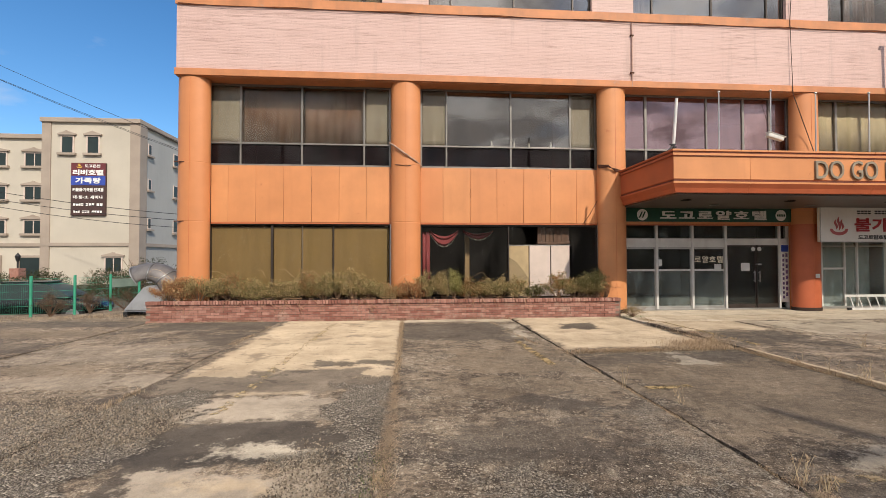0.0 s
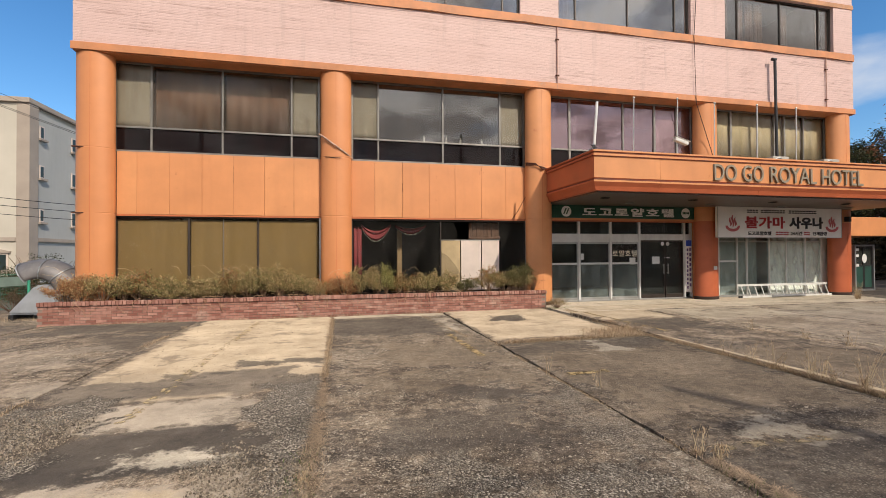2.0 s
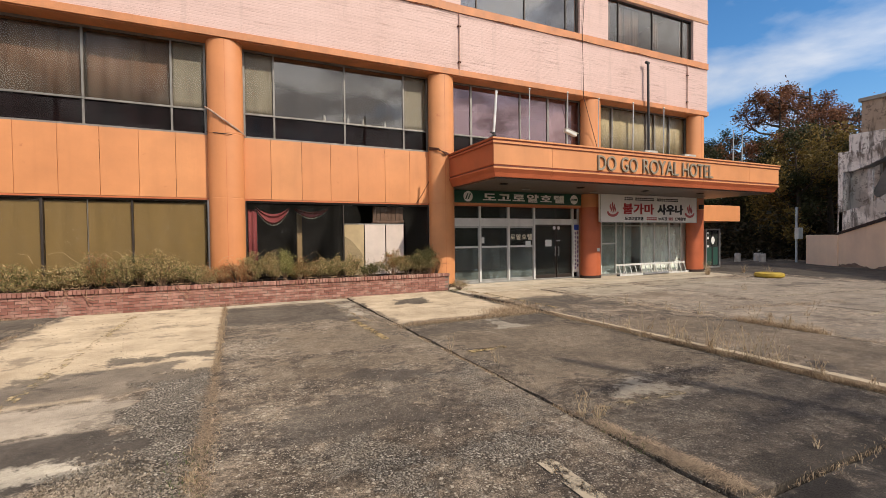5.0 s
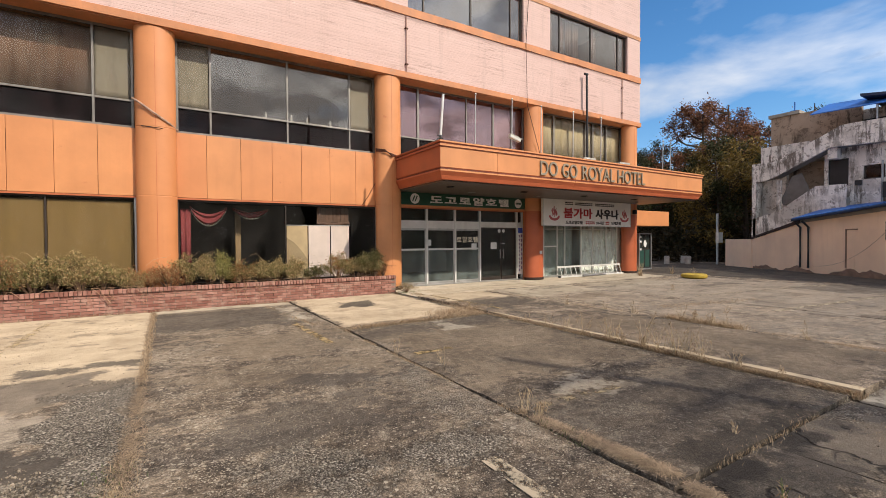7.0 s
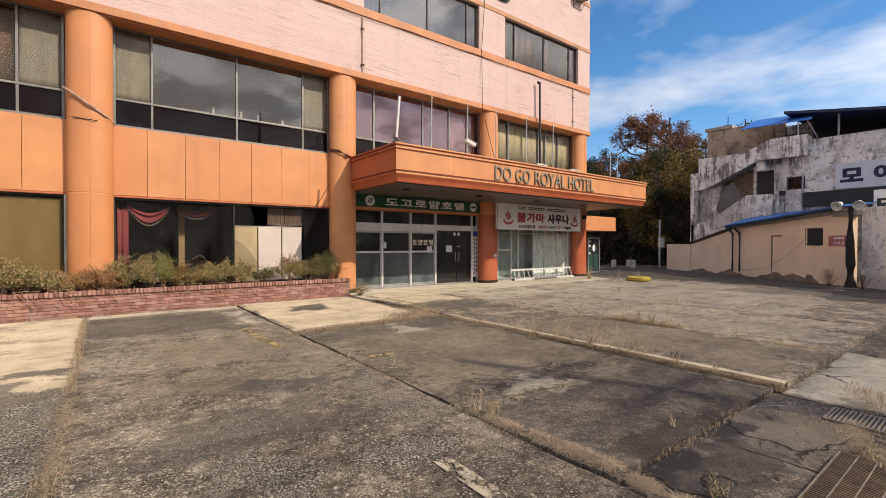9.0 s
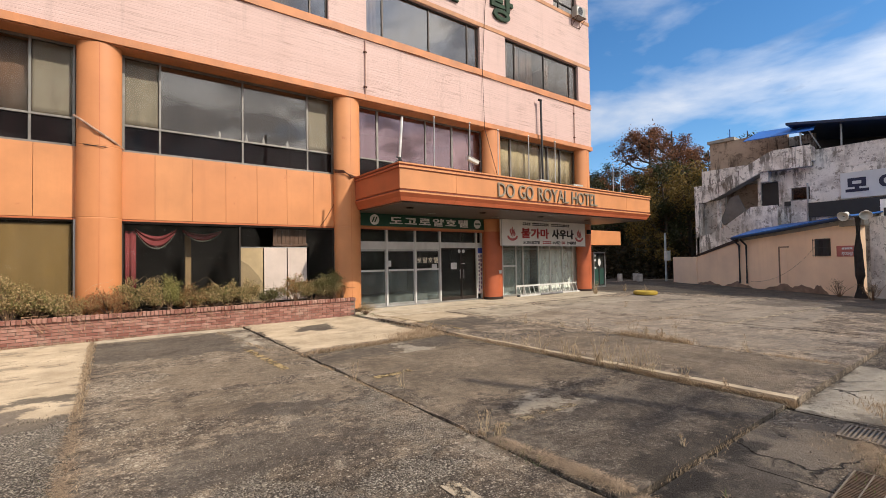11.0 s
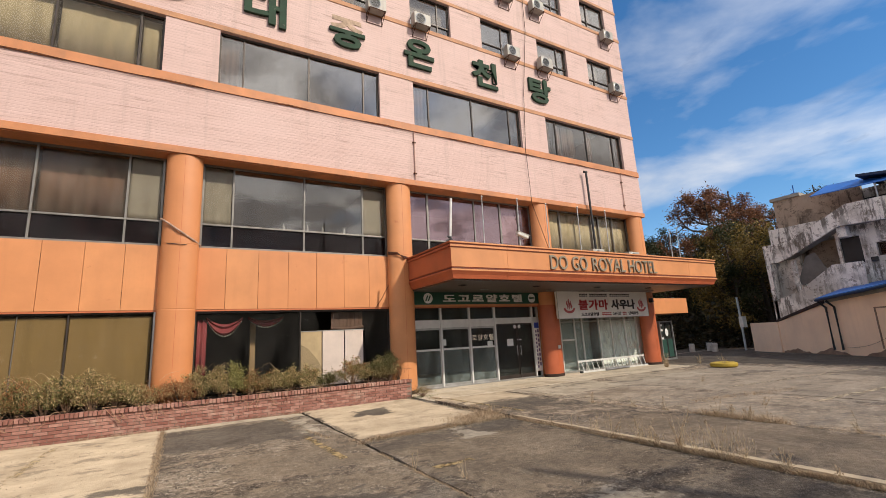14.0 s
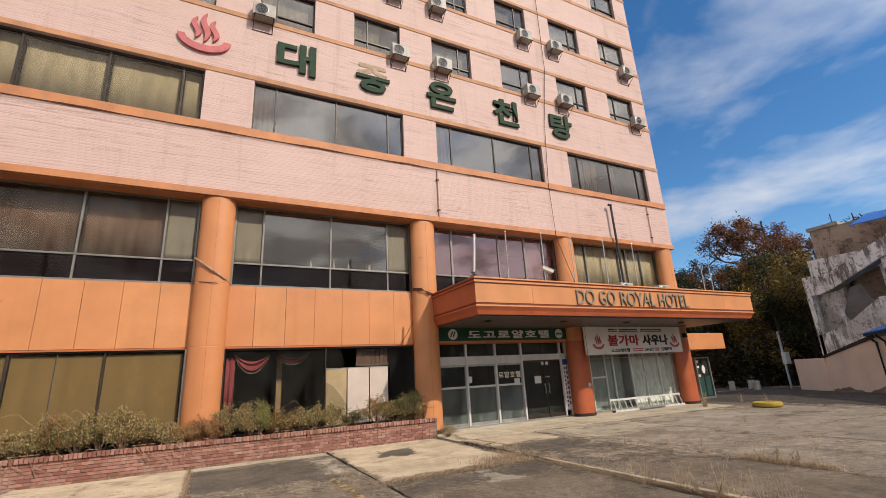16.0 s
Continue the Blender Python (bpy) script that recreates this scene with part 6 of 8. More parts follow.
for i in range(14):
    x = 13.2 + i * 0.28
    part("rung", rods([((x, 12.86, 0.06), (x + 0.02, 13.02, 0.44), 0.016)]), ALU_PALE, la)
part("foot", boxes([(12.98, 13.1, 12.83, 12.89, 0.03, 0.1)], 0.006), BLACK, la)
ob = thing("loose_pipe", "short grey pipe lying by the ladder", "pipe")
part("tube", rods([((14.2, 12.7, 0.08), (15.6, 12.75, 0.08), 0.045)], 12), STEEL, ob)

ty = thing("painted_tyre", "old tyre painted yellow and lying flat on the ground", "tyre", "", (16.9, 9.75, 0.06))
bm = bmesh.new()
prof = [(0.26, 0.04), (0.29, 0.0), (0.38, -0.01), (0.43, 0.02), (0.445, 0.07), (0.43, 0.13), (0.38, 0.155), (0.31, 0.155), (0.26, 0.12)]
lathe(bm, prof + [prof[0]], 36)
smooth(part("tyre_ring", bm, paint("yellow_paint", (0.48, 0.33, 0.04), 0.6, 0.2, 5, 0.3, wear=0.45, wearc=(0.05, 0.05, 0.05)), ty))
bm = bmesh.new()
bmesh.ops.create_cone(bm, cap_ends=True, segments=24, radius1=0.28, radius2=0.28, depth=0.1, matrix=Matrix.Translation((0, 0, 0.05)))
part("soil", bm, paint("tyre_soil", (0.08, 0.06, 0.04), 0.95, 0.3, 6), ty)

bo = thing("side_booth", "dark green glazed booth door beside the side entrance", "booth")
GREEN_METAL = paint("green_metal", (0.02, 0.07, 0.055), 0.5, 0.15, 3)
part("casing", boxes([(19.60, 19.66, 13.9, 14.5, 0.03, 1.84), (20.56, 20.62, 13.9, 14.5, 0.03, 1.84), (19.66, 20.56, 13.9, 14.5, 1.78, 1.84), (19.66, 20.56, 13.9, 14.5, 0.03, 0.1)], 0.006), STEEL, bo)
for a, b in ((19.665, 20.105), (20.115, 20.555)):
    d = part("door_leaf", boxes([(a, a + 0.04, 13.94, 13.98, 0.105, 1.775), (b - 0.04, b, 13.94, 13.98, 0.105, 1.775), (a + 0.04, b - 0.04, 13.94, 13.98, 0.105, 0.16), (a + 0.04, b - 0.04, 13.94, 13.98, 0.98, 1.04), (a + 0.04, b - 0.04, 13.94, 13.98, 1.73, 1.775)], 0.005), BLACK, bo)
    part("lower_panel", boxes([(a + 0.042, b - 0.042, 13.95, 13.97, 0.162, 0.978)], 0.004), GREEN_METAL, d, "dark green lower panel")
    part("pane", boxes([(a + 0.042, b - 0.042, 13.957, 13.963, 1.042, 1.728)]), GLASS_DOOR, d)
part("back", boxes([(19.67, 20.55, 14.44, 14.5, 0.1, 1.78)]), BLACK, bo)
bm = bmesh.new()
lathe(bm, [(0.0, -0.004), (0.12, -0.004), (0.12, 0.004), (0.0, 0.004)], 24, 1.0, 1.5)
bmesh.ops.transform(bm, matrix=Matrix.Translation((20.12, 13.93, 1.3)) @ Matrix.Rotation(radians(90), 4, "X"), verts=bm.verts)
part("sticker", bm, PAPER, bo, "oval white sticker")
for z in (0.98, 1.36, 1.6):
    part("notice", boxes([(19.68, 19.84, 13.932, 13.936, z, z + 0.1)]), PAPER, bo, "small white notice")
lampb = thing("wall_lamp", "small black lamp on a round column", "lamp")
part("lamp_body", boxes([(17.30, 17.42, 12.50, 12.66, 2.62, 2.80)], 0.02), BLACK, lampb)
nt = thing("column_plate", "small white torn plate stuck on a round column", "plate")
part("plate", boxes([(11.80, 11.92, 12.655, 12.678, 1.0, 1.12)], 0.003), PAPER, nt)


# ---- the building across the yard on the east side ----
WALL_WHITE = stained("stained_whitewash", (0.97, 0.90, 0.82), (0.30, 0.235, 0.18), 0.85)
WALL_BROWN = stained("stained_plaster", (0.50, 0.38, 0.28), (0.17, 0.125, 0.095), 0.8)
PEACH = paint("peach_paint", (0.94, 0.69, 0.48), 0.85, 0.08, 0.8, 0.12, (0.45, 0.28, 0.18), bump=0.12)
PEACH_PATCH = paint("bare_render", (0.30, 0.20, 0.14), 0.95, 0.3, 3, bump=0.3)
BLUE_ROOF = paint("blue_roof", (0.03, 0.15, 0.50), 0.5, 0.15, 1.5, 0.2, (0.1, 0.1, 0.1))
NAVY_ROOF = paint("navy_roof", (0.015, 0.03, 0.075), 0.5, 0.2, 1.5)

WX = 26.8


def awning_sheet(*corners):
    bm = bmesh.new()
    a = [bm.verts.new(p) for p in corners]
    b = [bm.verts.new(Vector(p) - Vector((0, 0, 0.04))) for p in corners]
    bm.faces.new(a)
    bm.faces.new(b[::-1])
    for k in range(4):
        bm.faces.new((b[k], b[(k + 1) % 4], a[(k + 1) % 4], a[k]))
    bmesh.ops.recalc_face_normals(bm, faces=bm.faces)
    return bm


east = thing("stair_house", "stained white house with an outside stair, terrace and blue metal roofs", "house")


def yz_prism(pts, x0, x1):
    """A slab between x0 and x1 with an outline given in (y, z)."""
    bm = bmesh.new()
    m = Matrix(((0, 0, 1, x0), (1, 0, 0, 0), (0, 1, 0, 0), (0, 0, 0, 1)))
    extrude_outline(bm, pts, x1 - x0, m)
    bmesh.ops.recalc_face_normals(bm, faces=bm.faces)
    return bm


bm = bmesh.new()
# the first opening is cut for the recess that imitates stairwell shade
wall_sheet(bm, -12.1, 16.0, -0.66, 5.5, WX, WX + 0.3, [(-10.55, -9.0, 2.9, 5.45), (-8.87, -8.11, 3.98, 5.24), (-7.6, -6.87, 4.18, 4.80)])
bmesh.ops.transform(bm, matrix=Matrix(((0, 1, 0, 0), (-1, 0, 0, 0), (0, 0, 1, 0), (0, 0, 0, 1))), verts=bm.verts)
part("wall", bm, WALL_WHITE, east)
part("wall", boxes([(WX + 0.31, 38, 11.8, 12.1, -0.66, 5.35), (WX + 0.31, 38, -16, -15.7, -0.66, 5.35)]), WALL_WHITE, east)
# black sheet that stands in for the unlit inside behind the openings
part("black_backing", boxes([(WX + 1.8, WX + 1.9, 5, 11.7, 0.0, 5.3)]), BLACK, east)
part("terrace_slab", boxes([(WX + 0.31, 38, -16, 12.1, 5.352, 5.5)]), CONCRETE, east)
part("parapet", boxes([(WX, WX + 0.2, -16, 6.82, 5.502, 6.5)], 0.02), WALL_WHITE, east)
part("stair_wall", boxes([(WX + 0.05, WX + 0.2, 6.825, 11.7, 5.502, 6.3)]), WALL_WHITE, east)
part("upper_wall", boxes([(28.0, 28.25, 8.0, 11.7, 5.505, 8.0), (28.26, 37, 11.45, 11.7, 5.505, 8.0)]), WALL_BROWN, east, "brown stained upper wall")
part("upper_cap", boxes([(27.9, 37, 10.4, 11.8, 8.004, 8.18)], 0.02), CONCRETE, east)
part("terrace_room", boxes([(28.6, 28.8, 7.0, 9.5, 5.505, 7.7)]), WALL_WHITE, east)
part("terrace_window", boxes([(28.5, 28.59, 7.25, 8.15, 6.4, 7.2)]), BLACK, east)
# black sheet in place of the deep shade under the terrace roof
part("terrace_black_backing", boxes([(31.0, 31.2, -16, 9.0, 5.505, 8.0)]), BLACK, east)
part("stair_flight", yz_prism([(11.76, 5.25), (10.81, 5.29), (8.13, 6.65), (6.62, 6.64), (6.62, 5.64), (8.55, 5.70), (10.72, 4.61), (11.2, 4.45), (11.76, 4.45)], 26.0, 26.16), WALL_WHITE, east)
part("stair_slab", yz_prism([(11.7, 4.75), (10.8, 4.75), (8.4, 5.95), (6.7, 5.95), (6.7, 5.72), (8.52, 5.72), (10.72, 4.62), (11.7, 4.5)], 26.162, WX), CONCRETE, east)
part("landing_cheek", boxes([(26.161, WX, 6.62, 6.74, 5.952, 6.62)]), WALL_WHITE, east)
part("stair_post", boxes([(26.0, 26.7, 11.56, 11.76, 0.0, 4.449)], 0.01), WALL_WHITE, east)
part("stair_flight", yz_prism([(11.7, 1.0), (11.7, 2.55), (10.6, 2.88), (9.07, 3.98), (7.98, 3.97), (7.98, 2.9), (8.9, 2.7), (9.9, 2.0), (10.6, 1.2)], 26.0, 26.16), WALL_WHITE, east)
part("stair_slab", yz_prism([(11.5, 1.0), (11.5, 1.4), (8.6, 3.3), (8.05, 3.4), (8.05, 2.9), (10.6, 1.0)], 26.162, WX), CONCRETE, east)
# added recess, dark brown plaster in place of white wall in shade
part("stair_shade_recess", boxes([(WX + 0.95, WX + 1.05, 8.9, 10.65, 2.8, 5.8), (WX + 0.31, WX + 0.94, 8.9, 8.99, 2.8, 5.8), (WX + 0.31, WX + 0.94, 10.56, 10.65, 2.8, 5.8)]), WALL_BROWN, east, "added dark brown recess that stands in for shade behind the stair")
part("stair_pier", boxes([(26.01, 26.15, 10.48, 10.66, 2.86, 4.44)], 0.01), WALL_WHITE, east)
part("sheet_panel", yz_prism([(10.11, 4.58), (10.57, 3.40), (10.43, 3.17), (9.3, 3.66), (9.7, 4.7)], 26.25, 26.28), paint("dull_sheet", (0.16, 0.145, 0.13), 0.7, 0.25, 2), east, "dull grey sheet leaning in the stairway")
d = part("door", boxes([(WX + 0.12, WX + 0.18, 8.12, 8.86, 3.985, 5.23)], 0.01), BLACK, east, "dark metal door")
w = part("window", boxes([(WX + 0.1, WX + 0.16, 6.88, 6.94, 4.19, 4.79), (WX + 0.1, WX + 0.16, 7.53, 7.59, 4.19, 4.79), (WX + 0.1, WX + 0.16, 6.94, 7.53, 4.19, 4.24), (WX + 0.1, WX + 0.16, 6.94, 7.53, 4.74, 4.79)]), BRONZE, east)
part("pane", boxes([(WX + 0.12, WX + 0.13, 6.941, 7.529, 4.241, 4.739)]), GLASS_LOW, w)
part("vent_grille", boxes([(WX - 0.12, WX - 0.002, 7.62, 7.86, 3.95, 4.15)], 0.01), BLACK, east)
part("drain_pipe", rods([((WX - 0.05, 6.95, 2.6), (WX - 0.05, 6.95, 4.95), 0.04)]), STEEL, east)
part("awning", awning_sheet((26.0, 9.33, 7.39), (26.0, 6.47, 7.31), (27.6, 6.71, 7.94), (27.6, 9.11, 8.08)), BLUE_ROOF, east, "bright blue sheet metal awning")
part("awning_post", rods([((26.1, 6.98, 6.5), (26.1, 6.98, 7.34), 0.04), ((26.1, 6.68, 7.34), (26.5, 6.35, 6.5), 0.03)]), STEEL, east)
part("terrace_roof", yz_prism([(7.6, 7.83), (7.6, 7.95), (0.4, 6.74), (0.4, 6.62)], 26.3, 36), NAVY_ROOF, east, "dark navy sheet metal roof")
for y in (5.68, 2.5):
    part("roof_post", rods([((26.9, y, 6.4), (26.9, y, 7.83 - 0.168 * (7.6 - y)), 0.045)]), STEEL, east)
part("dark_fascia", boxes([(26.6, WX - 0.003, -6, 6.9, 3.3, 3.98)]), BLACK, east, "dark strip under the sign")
part("vent_cap", rods([((29, 11.0, 8.18), (29, 11.0, 8.9), 0.03), ((29, 11.0, 8.3), (29, 11.0, 8.42), 0.22)]), BLUE_ROOF, east)

part("soffit_block", boxes([(26.2, WX - 0.004, 8.35, 8.7, 5.2, 5.7)], 0.01), WALL_WHITE, east)
es = thing("house_sign", "long white sign board with dark blue letters on the house", "sign")
part("board", boxes([(WX - 0.10, WX - 0.004, -4.0, 5.74, 4.03, 5.2)], 0.01), paint("house_sign_white", (0.66, 0.66, 0.66), 0.5, 0.06, 1.5), es)


def facing_west(x, y, z):
    return Matrix.Translation((x, y, z)) @ Matrix.Rotation(radians(-90), 4, "Z") @ Matrix.Rotation(radians(90), 4, "X")


NAVY_INK = paint("navy_ink", (0.012, 0.014, 0.045), 0.5, 0.1, 3)
word("lettering", "모", 0, 0, 0, 0.78, 0.62, NAVY_INK, es, 0.02, 0.05, m=facing_west(WX - 0.1, 5.18, 4.62))
word("lettering", "아", 0, 0, 0, 0.78, 0.72, NAVY_INK, es, 0.02, 0.05, m=facing_west(WX - 0.1, 4.08, 4.62))
ts = thing("shop_sign", "small white sign with dark letters beside the wall", "sign")
part("board", boxes([(22.4, 22.5, 1.4, 3.82, 2.46, 3.5)], 0.01), SIGN_WHITE, ts)
part("post", rods([((22.45, 2.2, 0.0), (22.45, 2.2, 2.46), 0.04)]), STEEL, ts)
word("lettering", "담배", 0, 0, 0, 1.1, 0.5, LETTER_BLACK, ts, 0.015, 0.05, m=facing_west(22.4, 3.18, 2.96))

# the low peach outbuilding, in its own line
R0, RU = Vector((26.4, 12.9, 0)), Vector((-0.555, -0.832, 0)).normalized()
RN = Vector((-0.832, 0.555, 0)).normalized()
RM = Matrix(((RU.x, 0, -RN.x, R0.x), (RU.y, 0, -RN.y, R0.y), (0, 1, 0, 0), (0, 0, 0, 1)))   # (along, up, into the wall)
low = thing("peach_outbuilding", "low peach rendered outbuilding with peeling foot and blue lean-to roof", "outbuilding")


def low_prism(pts, d0, d1):
    bm = bmesh.new()
    extrude_outline(bm, pts, d1 - d0, RM @ Matrix.Translation((0, 0, d0)))
    bmesh.ops.recalc_face_normals(bm, faces=bm.faces)
    return bm


def low_box(s0, s1, z0, z1, d0, d1, bevel=0.0):
    bm = bmesh.new()
    add_box(bm, s0, s1, z0, z1, d0, d1, bevel=bevel, m=RM)
    bmesh.ops.recalc_face_normals(bm, faces=bm.faces)
    return bm


part("wall", low_prism([(1.7, -0.66), (1.7, 1.5), (4.93, 2.2), (10.62, 2.62), (10.62, -0.66)], 0, 0.2), PEACH, low)
part("gate_pillar", low_box(-0.5, 1.69, -0.66, 1.5, -0.05, 0.3, 0.02), PEACH, low)
part("end_wall", low_box(10.9, 17.5, -0.66, 2.75, 0.05, 0.3, 0.02), WALL_WHITE, low, "stained whitewashed yard wall")
part("slope_edge", low_prism([(1.6, 1.5), (1.6, 1.58), (4.9, 2.34), (4.93, 2.2)], -0.06, 0.25), DARK_GAP, low)
part("eave_course", low_prism([(4.93, 2.2), (4.93, 2.32), (10.7, 2.76), (10.7, 2.62)], -0.05, 0.22), CONCRETE, low)
part("lintel_block", low_box(10.0, 10.9, 2.50, 2.72, -0.12, 0.24, 0.03), CONCRETE, low)
# lean-to roof from the eave up to the house, in corrugated strips
a0, a1 = R0 + RU * 4.8 + RN * 0.3 + Vector((0, 0, 2.36)), R0 + RU * 10.6 + RN * 0.3 + Vector((0, 0, 2.83))
b0, b1 = Vector((26.9, 8.9, 2.95)), Vector((26.9, 2.6, 3.42))
for i in range(14):
    u, v = i / 14, (i + 0.94) / 14
    q = [a0.lerp(a1, u), a0.lerp(a1, v), b0.lerp(b1, v), b0.lerp(b1, u)]
    bm = bmesh.new()
    top = [bm.verts.new(p + Vector((0, 0, 0.05))) for p in q]
    bot = [bm.verts.new(p) for p in q]
    bm.faces.new(top)
    bm.faces.new(bot[::-1])
    for k in range(4):
        bm.faces.new((bot[k], bot[(k + 1) % 4], top[(k + 1) % 4], top[k]))
    bmesh.ops.recalc_face_normals(bm, faces=bm.faces)
    part("roof_sheet", bm, BLUE_ROOF, low)
bm = bmesh.new()
add_tube(bm, [a0 + Vector((0, 0, -0.03)), a0.lerp(a1, 0.5) + Vector((0, 0, -0.05)), a1 + Vector((0, 0, -0.03))], 0.06, 8)
part("gutter", bm, NAVY_ROOF, low)
for s in (4.97, 5.42):
    bm = bmesh.new()
    pts = [R0 + RU * (s - 0.1) + RN * 0.28 + Vector((0, 0, 2.28)), R0 + RU * s + RN * 0.07 + Vector((0, 0, 2.0)), R0 + RU * s + RN * 0.07 + Vector((0, 0, 0.25))]
    add_tube(bm, pts, 0.045, 8)
    part("down_pipe", bm, BLACK, low)
w = part("window", low_box(8.9, 9.53, 1.47, 2.11, -0.02, 0.1), BRONZE, low)
part("pane", low_box(8.95, 9.48, 1.52, 2.06, -0.03, -0.021), BLACK, w)
bm = bmesh.new()
for i in range(7):
    p = R0 + RU * (8.92 + 0.1 * i) + RN * 0.12
    add_rod(bm, p + Vector((0, 0, 1.45)), p + Vector((0, 0, 2.12)), 0.008, sides=5)
for z in (1.5, 1.78, 2.06):
    add_rod(bm, R0 + RU * 8.9 + RN * 0.12 + Vector((0, 0, z)), R0 + RU * 9.54 + RN * 0.12 + Vector((0, 0, z)), 0.008, sides=5)
part("grille", bm, BLACK, w)
part("blocked_opening", low_box(7.24, 7.58, 0.35, 1.82, -0.008, -0.002), PEACH, low)
part("opening_trim", low_box(7.18, 7.235, 0.35, 1.88, -0.03, -0.002, 0.006), PEACH_PATCH, low, "bare edge of a walled-up opening")
part("opening_trim", low_box(7.236, 7.7, 1.83, 1.88, -0.03, -0.002, 0.006), PEACH_PATCH, low, "bare edge of a walled-up opening")
cb = thing("wall_cable", "thin dark cable drooping across a peach wall", "cable", "cables on the wall")
bm = bmesh.new()
add_tube(bm, [R0 + RU * (5.6 + 3.3 * k / 12) + RN * 0.03 + Vector((0, 0, 0.35 + 1.45 * (k / 12) ** 2.2)) for k in range(13)], 0.004, 5)
part("wire", bm, DARK_GAP, cb)
rng = random.Random(31)
for i in range(9):
    bm = bmesh.new()
    s, hh = rng.uniform(1.9, 10.4), rng.uniform(0.12, 0.4)
    n = 12
    w2 = rng.uniform(0.4, 1.1)
    pts = [(s + (k / n - 0.5) * 2 * w2, max(0.02, hh * (1 - abs(k / n - 0.5) * 2) ** 0.7 * rng.uniform(0.75, 1.2))) for k in range(n + 1)]
    pts = [(min(max(a, 1.75), 10.6), b) for a, b in pts]
    pts = [p for k, p in enumerate(pts) if k == 0 or p[0] > pts[k - 1][0]]
    extrude_outline(bm, [(pts[0][0], 0.0)] + pts + [(pts[-1][0], 0.0)], 0.006, RM @ Matrix.Translation((0, 0, -0.008 - 0.0008 * i)))
    bmesh.ops.recalc_face_normals(bm, faces=bm.faces)
    part("peeled_patch", bm, PEACH_PATCH, low, "bare patch where the paint has peeled off")
ps = thing("parking_sign", "small red and white parking sign on a peach wall", "sign")
part("plate", low_box(9.77, 10.41, 1.44, 1.82, -0.02, -0.004), paint("faded_sign_red", (0.45, 0.14, 0.12), 0.6, 0.15, 4), ps)
bm = lettering("주차장", 0.42, 0.14, 0.006, 0.02)
bmesh.ops.transform(bm, matrix=RM @ Matrix.Translation((10.17, 1.54, -0.02)) @ Matrix.Diagonal((1, 1, -1, 1)), verts=bm.verts)
bmesh.ops.recalc_face_normals(bm, faces=bm.faces)
part("lettering", bm, PAPER, ps)
bm = bmesh.new()
for i in range(4):
    add_box(bm, 9.98 + 0.1 * i, 10.06 + 0.1 * i, 1.69, 1.76, -0.027, -0.021, m=RM)
part("small_writing", bm, PAPER, ps)

lp = thing("floodlight_post", "ivy-dark post with two round floodlight shades", "lamp post", "", (19.95, 4.0, 0))
bm = bmesh.new()
add_tube(bm, [(0, 0, 0), (0.02, 0.0, 0.8), (-0.01, 0.02, 1.6), (0.0, 0, 2.75)], [0.2, 0.13, 0.12, 0.09], 10)
part("shaft", bm, paint("dark_post", (0.03, 0.022, 0.018), 0.9, 0.4, 9, bump=0.5), lp)
for dy, tilt in ((0.33, 35), (-0.22, -10)):
    bm = bmesh.new()
    lathe(bm, [(0.04, 0.20), (0.07, 0.19), (0.11, 0.06), (0.17, -0.06), (0.16, -0.07), (0.10, 0.03), (0.0, 0.1)], 22)
    bmesh.ops.transform(bm, matrix=Matrix.Translation((-0.12, dy, 2.82)) @ Matrix.Rotation(radians(tilt), 4, "X") @ Matrix.Rotation(radians(60), 4, "Y"), verts=bm.verts)
    smooth(part("lamp_shade", bm, WHITE_METAL, lp))
part("cross_arm", rods([((-0.02, -0.3, 2.74), (-0.02, 0.42, 2.8), 0.025)]), BLACK, lp)

gp = thing("grey_post", "thin grey post with a small box at the yard gate", "post", "", (27.3, 14.1, 0))
part("shaft", rods([((0, 0, -0.1), (0, 0, 3.0), 0.06)]), STEEL, gp)
part("meter_box", boxes([(-0.2, 0.2, -0.2, 0.0, 1.3, 1.9)], 0.01), WHITE_METAL, gp)
for i, (x, y, r) in enumerate(((26.4, 15.3, 0.16), (27.0, 15.9, 0.18), (26.0, 16.4, 0.15))):
    j = thing("plastic_drum", "pale dirty drum standing by the yard gate", "drum", "drums at the gate", (x, y, 0.0))
    bm = bmesh.new()
    lathe(bm, [(0.0, 0.0), (r, 0.0), (r * 1.05, 0.15), (r, 0.3), (r * 1.04, 0.42), (r * 0.9, 0.5), (0.0, 0.5)], 18)
    smooth(part("body", bm, paint("drum_plastic", (0.45, 0.42, 0.38), 0.6, 0.2, 4), j))
    bm = bmesh.new()
    lathe(bm, [(0.0, 0.53), (r * 0.5, 0.53), (r * 0.52, 0.5)], 14)
    part("lid", bm, BLACK, j)

# ---- trees ----
BARK = paint("bark", (0.075, 0.055, 0.04), 0.95, 0.3, 8, bump=0.5)
CROWNS = {
    "brown": leaf_mat("autumn_brown_leaf", (0.085, 0.042, 0.026), (0.34, 0.15, 0.072)),
    "yellow": leaf_mat("autumn_yellow_leaf", (0.10, 0.075, 0.022), (0.36, 0.24, 0.06)),
    "green": leaf_mat("dark_green_leaf", (0.022, 0.030, 0.012), (0.085, 0.085, 0.03)),
}


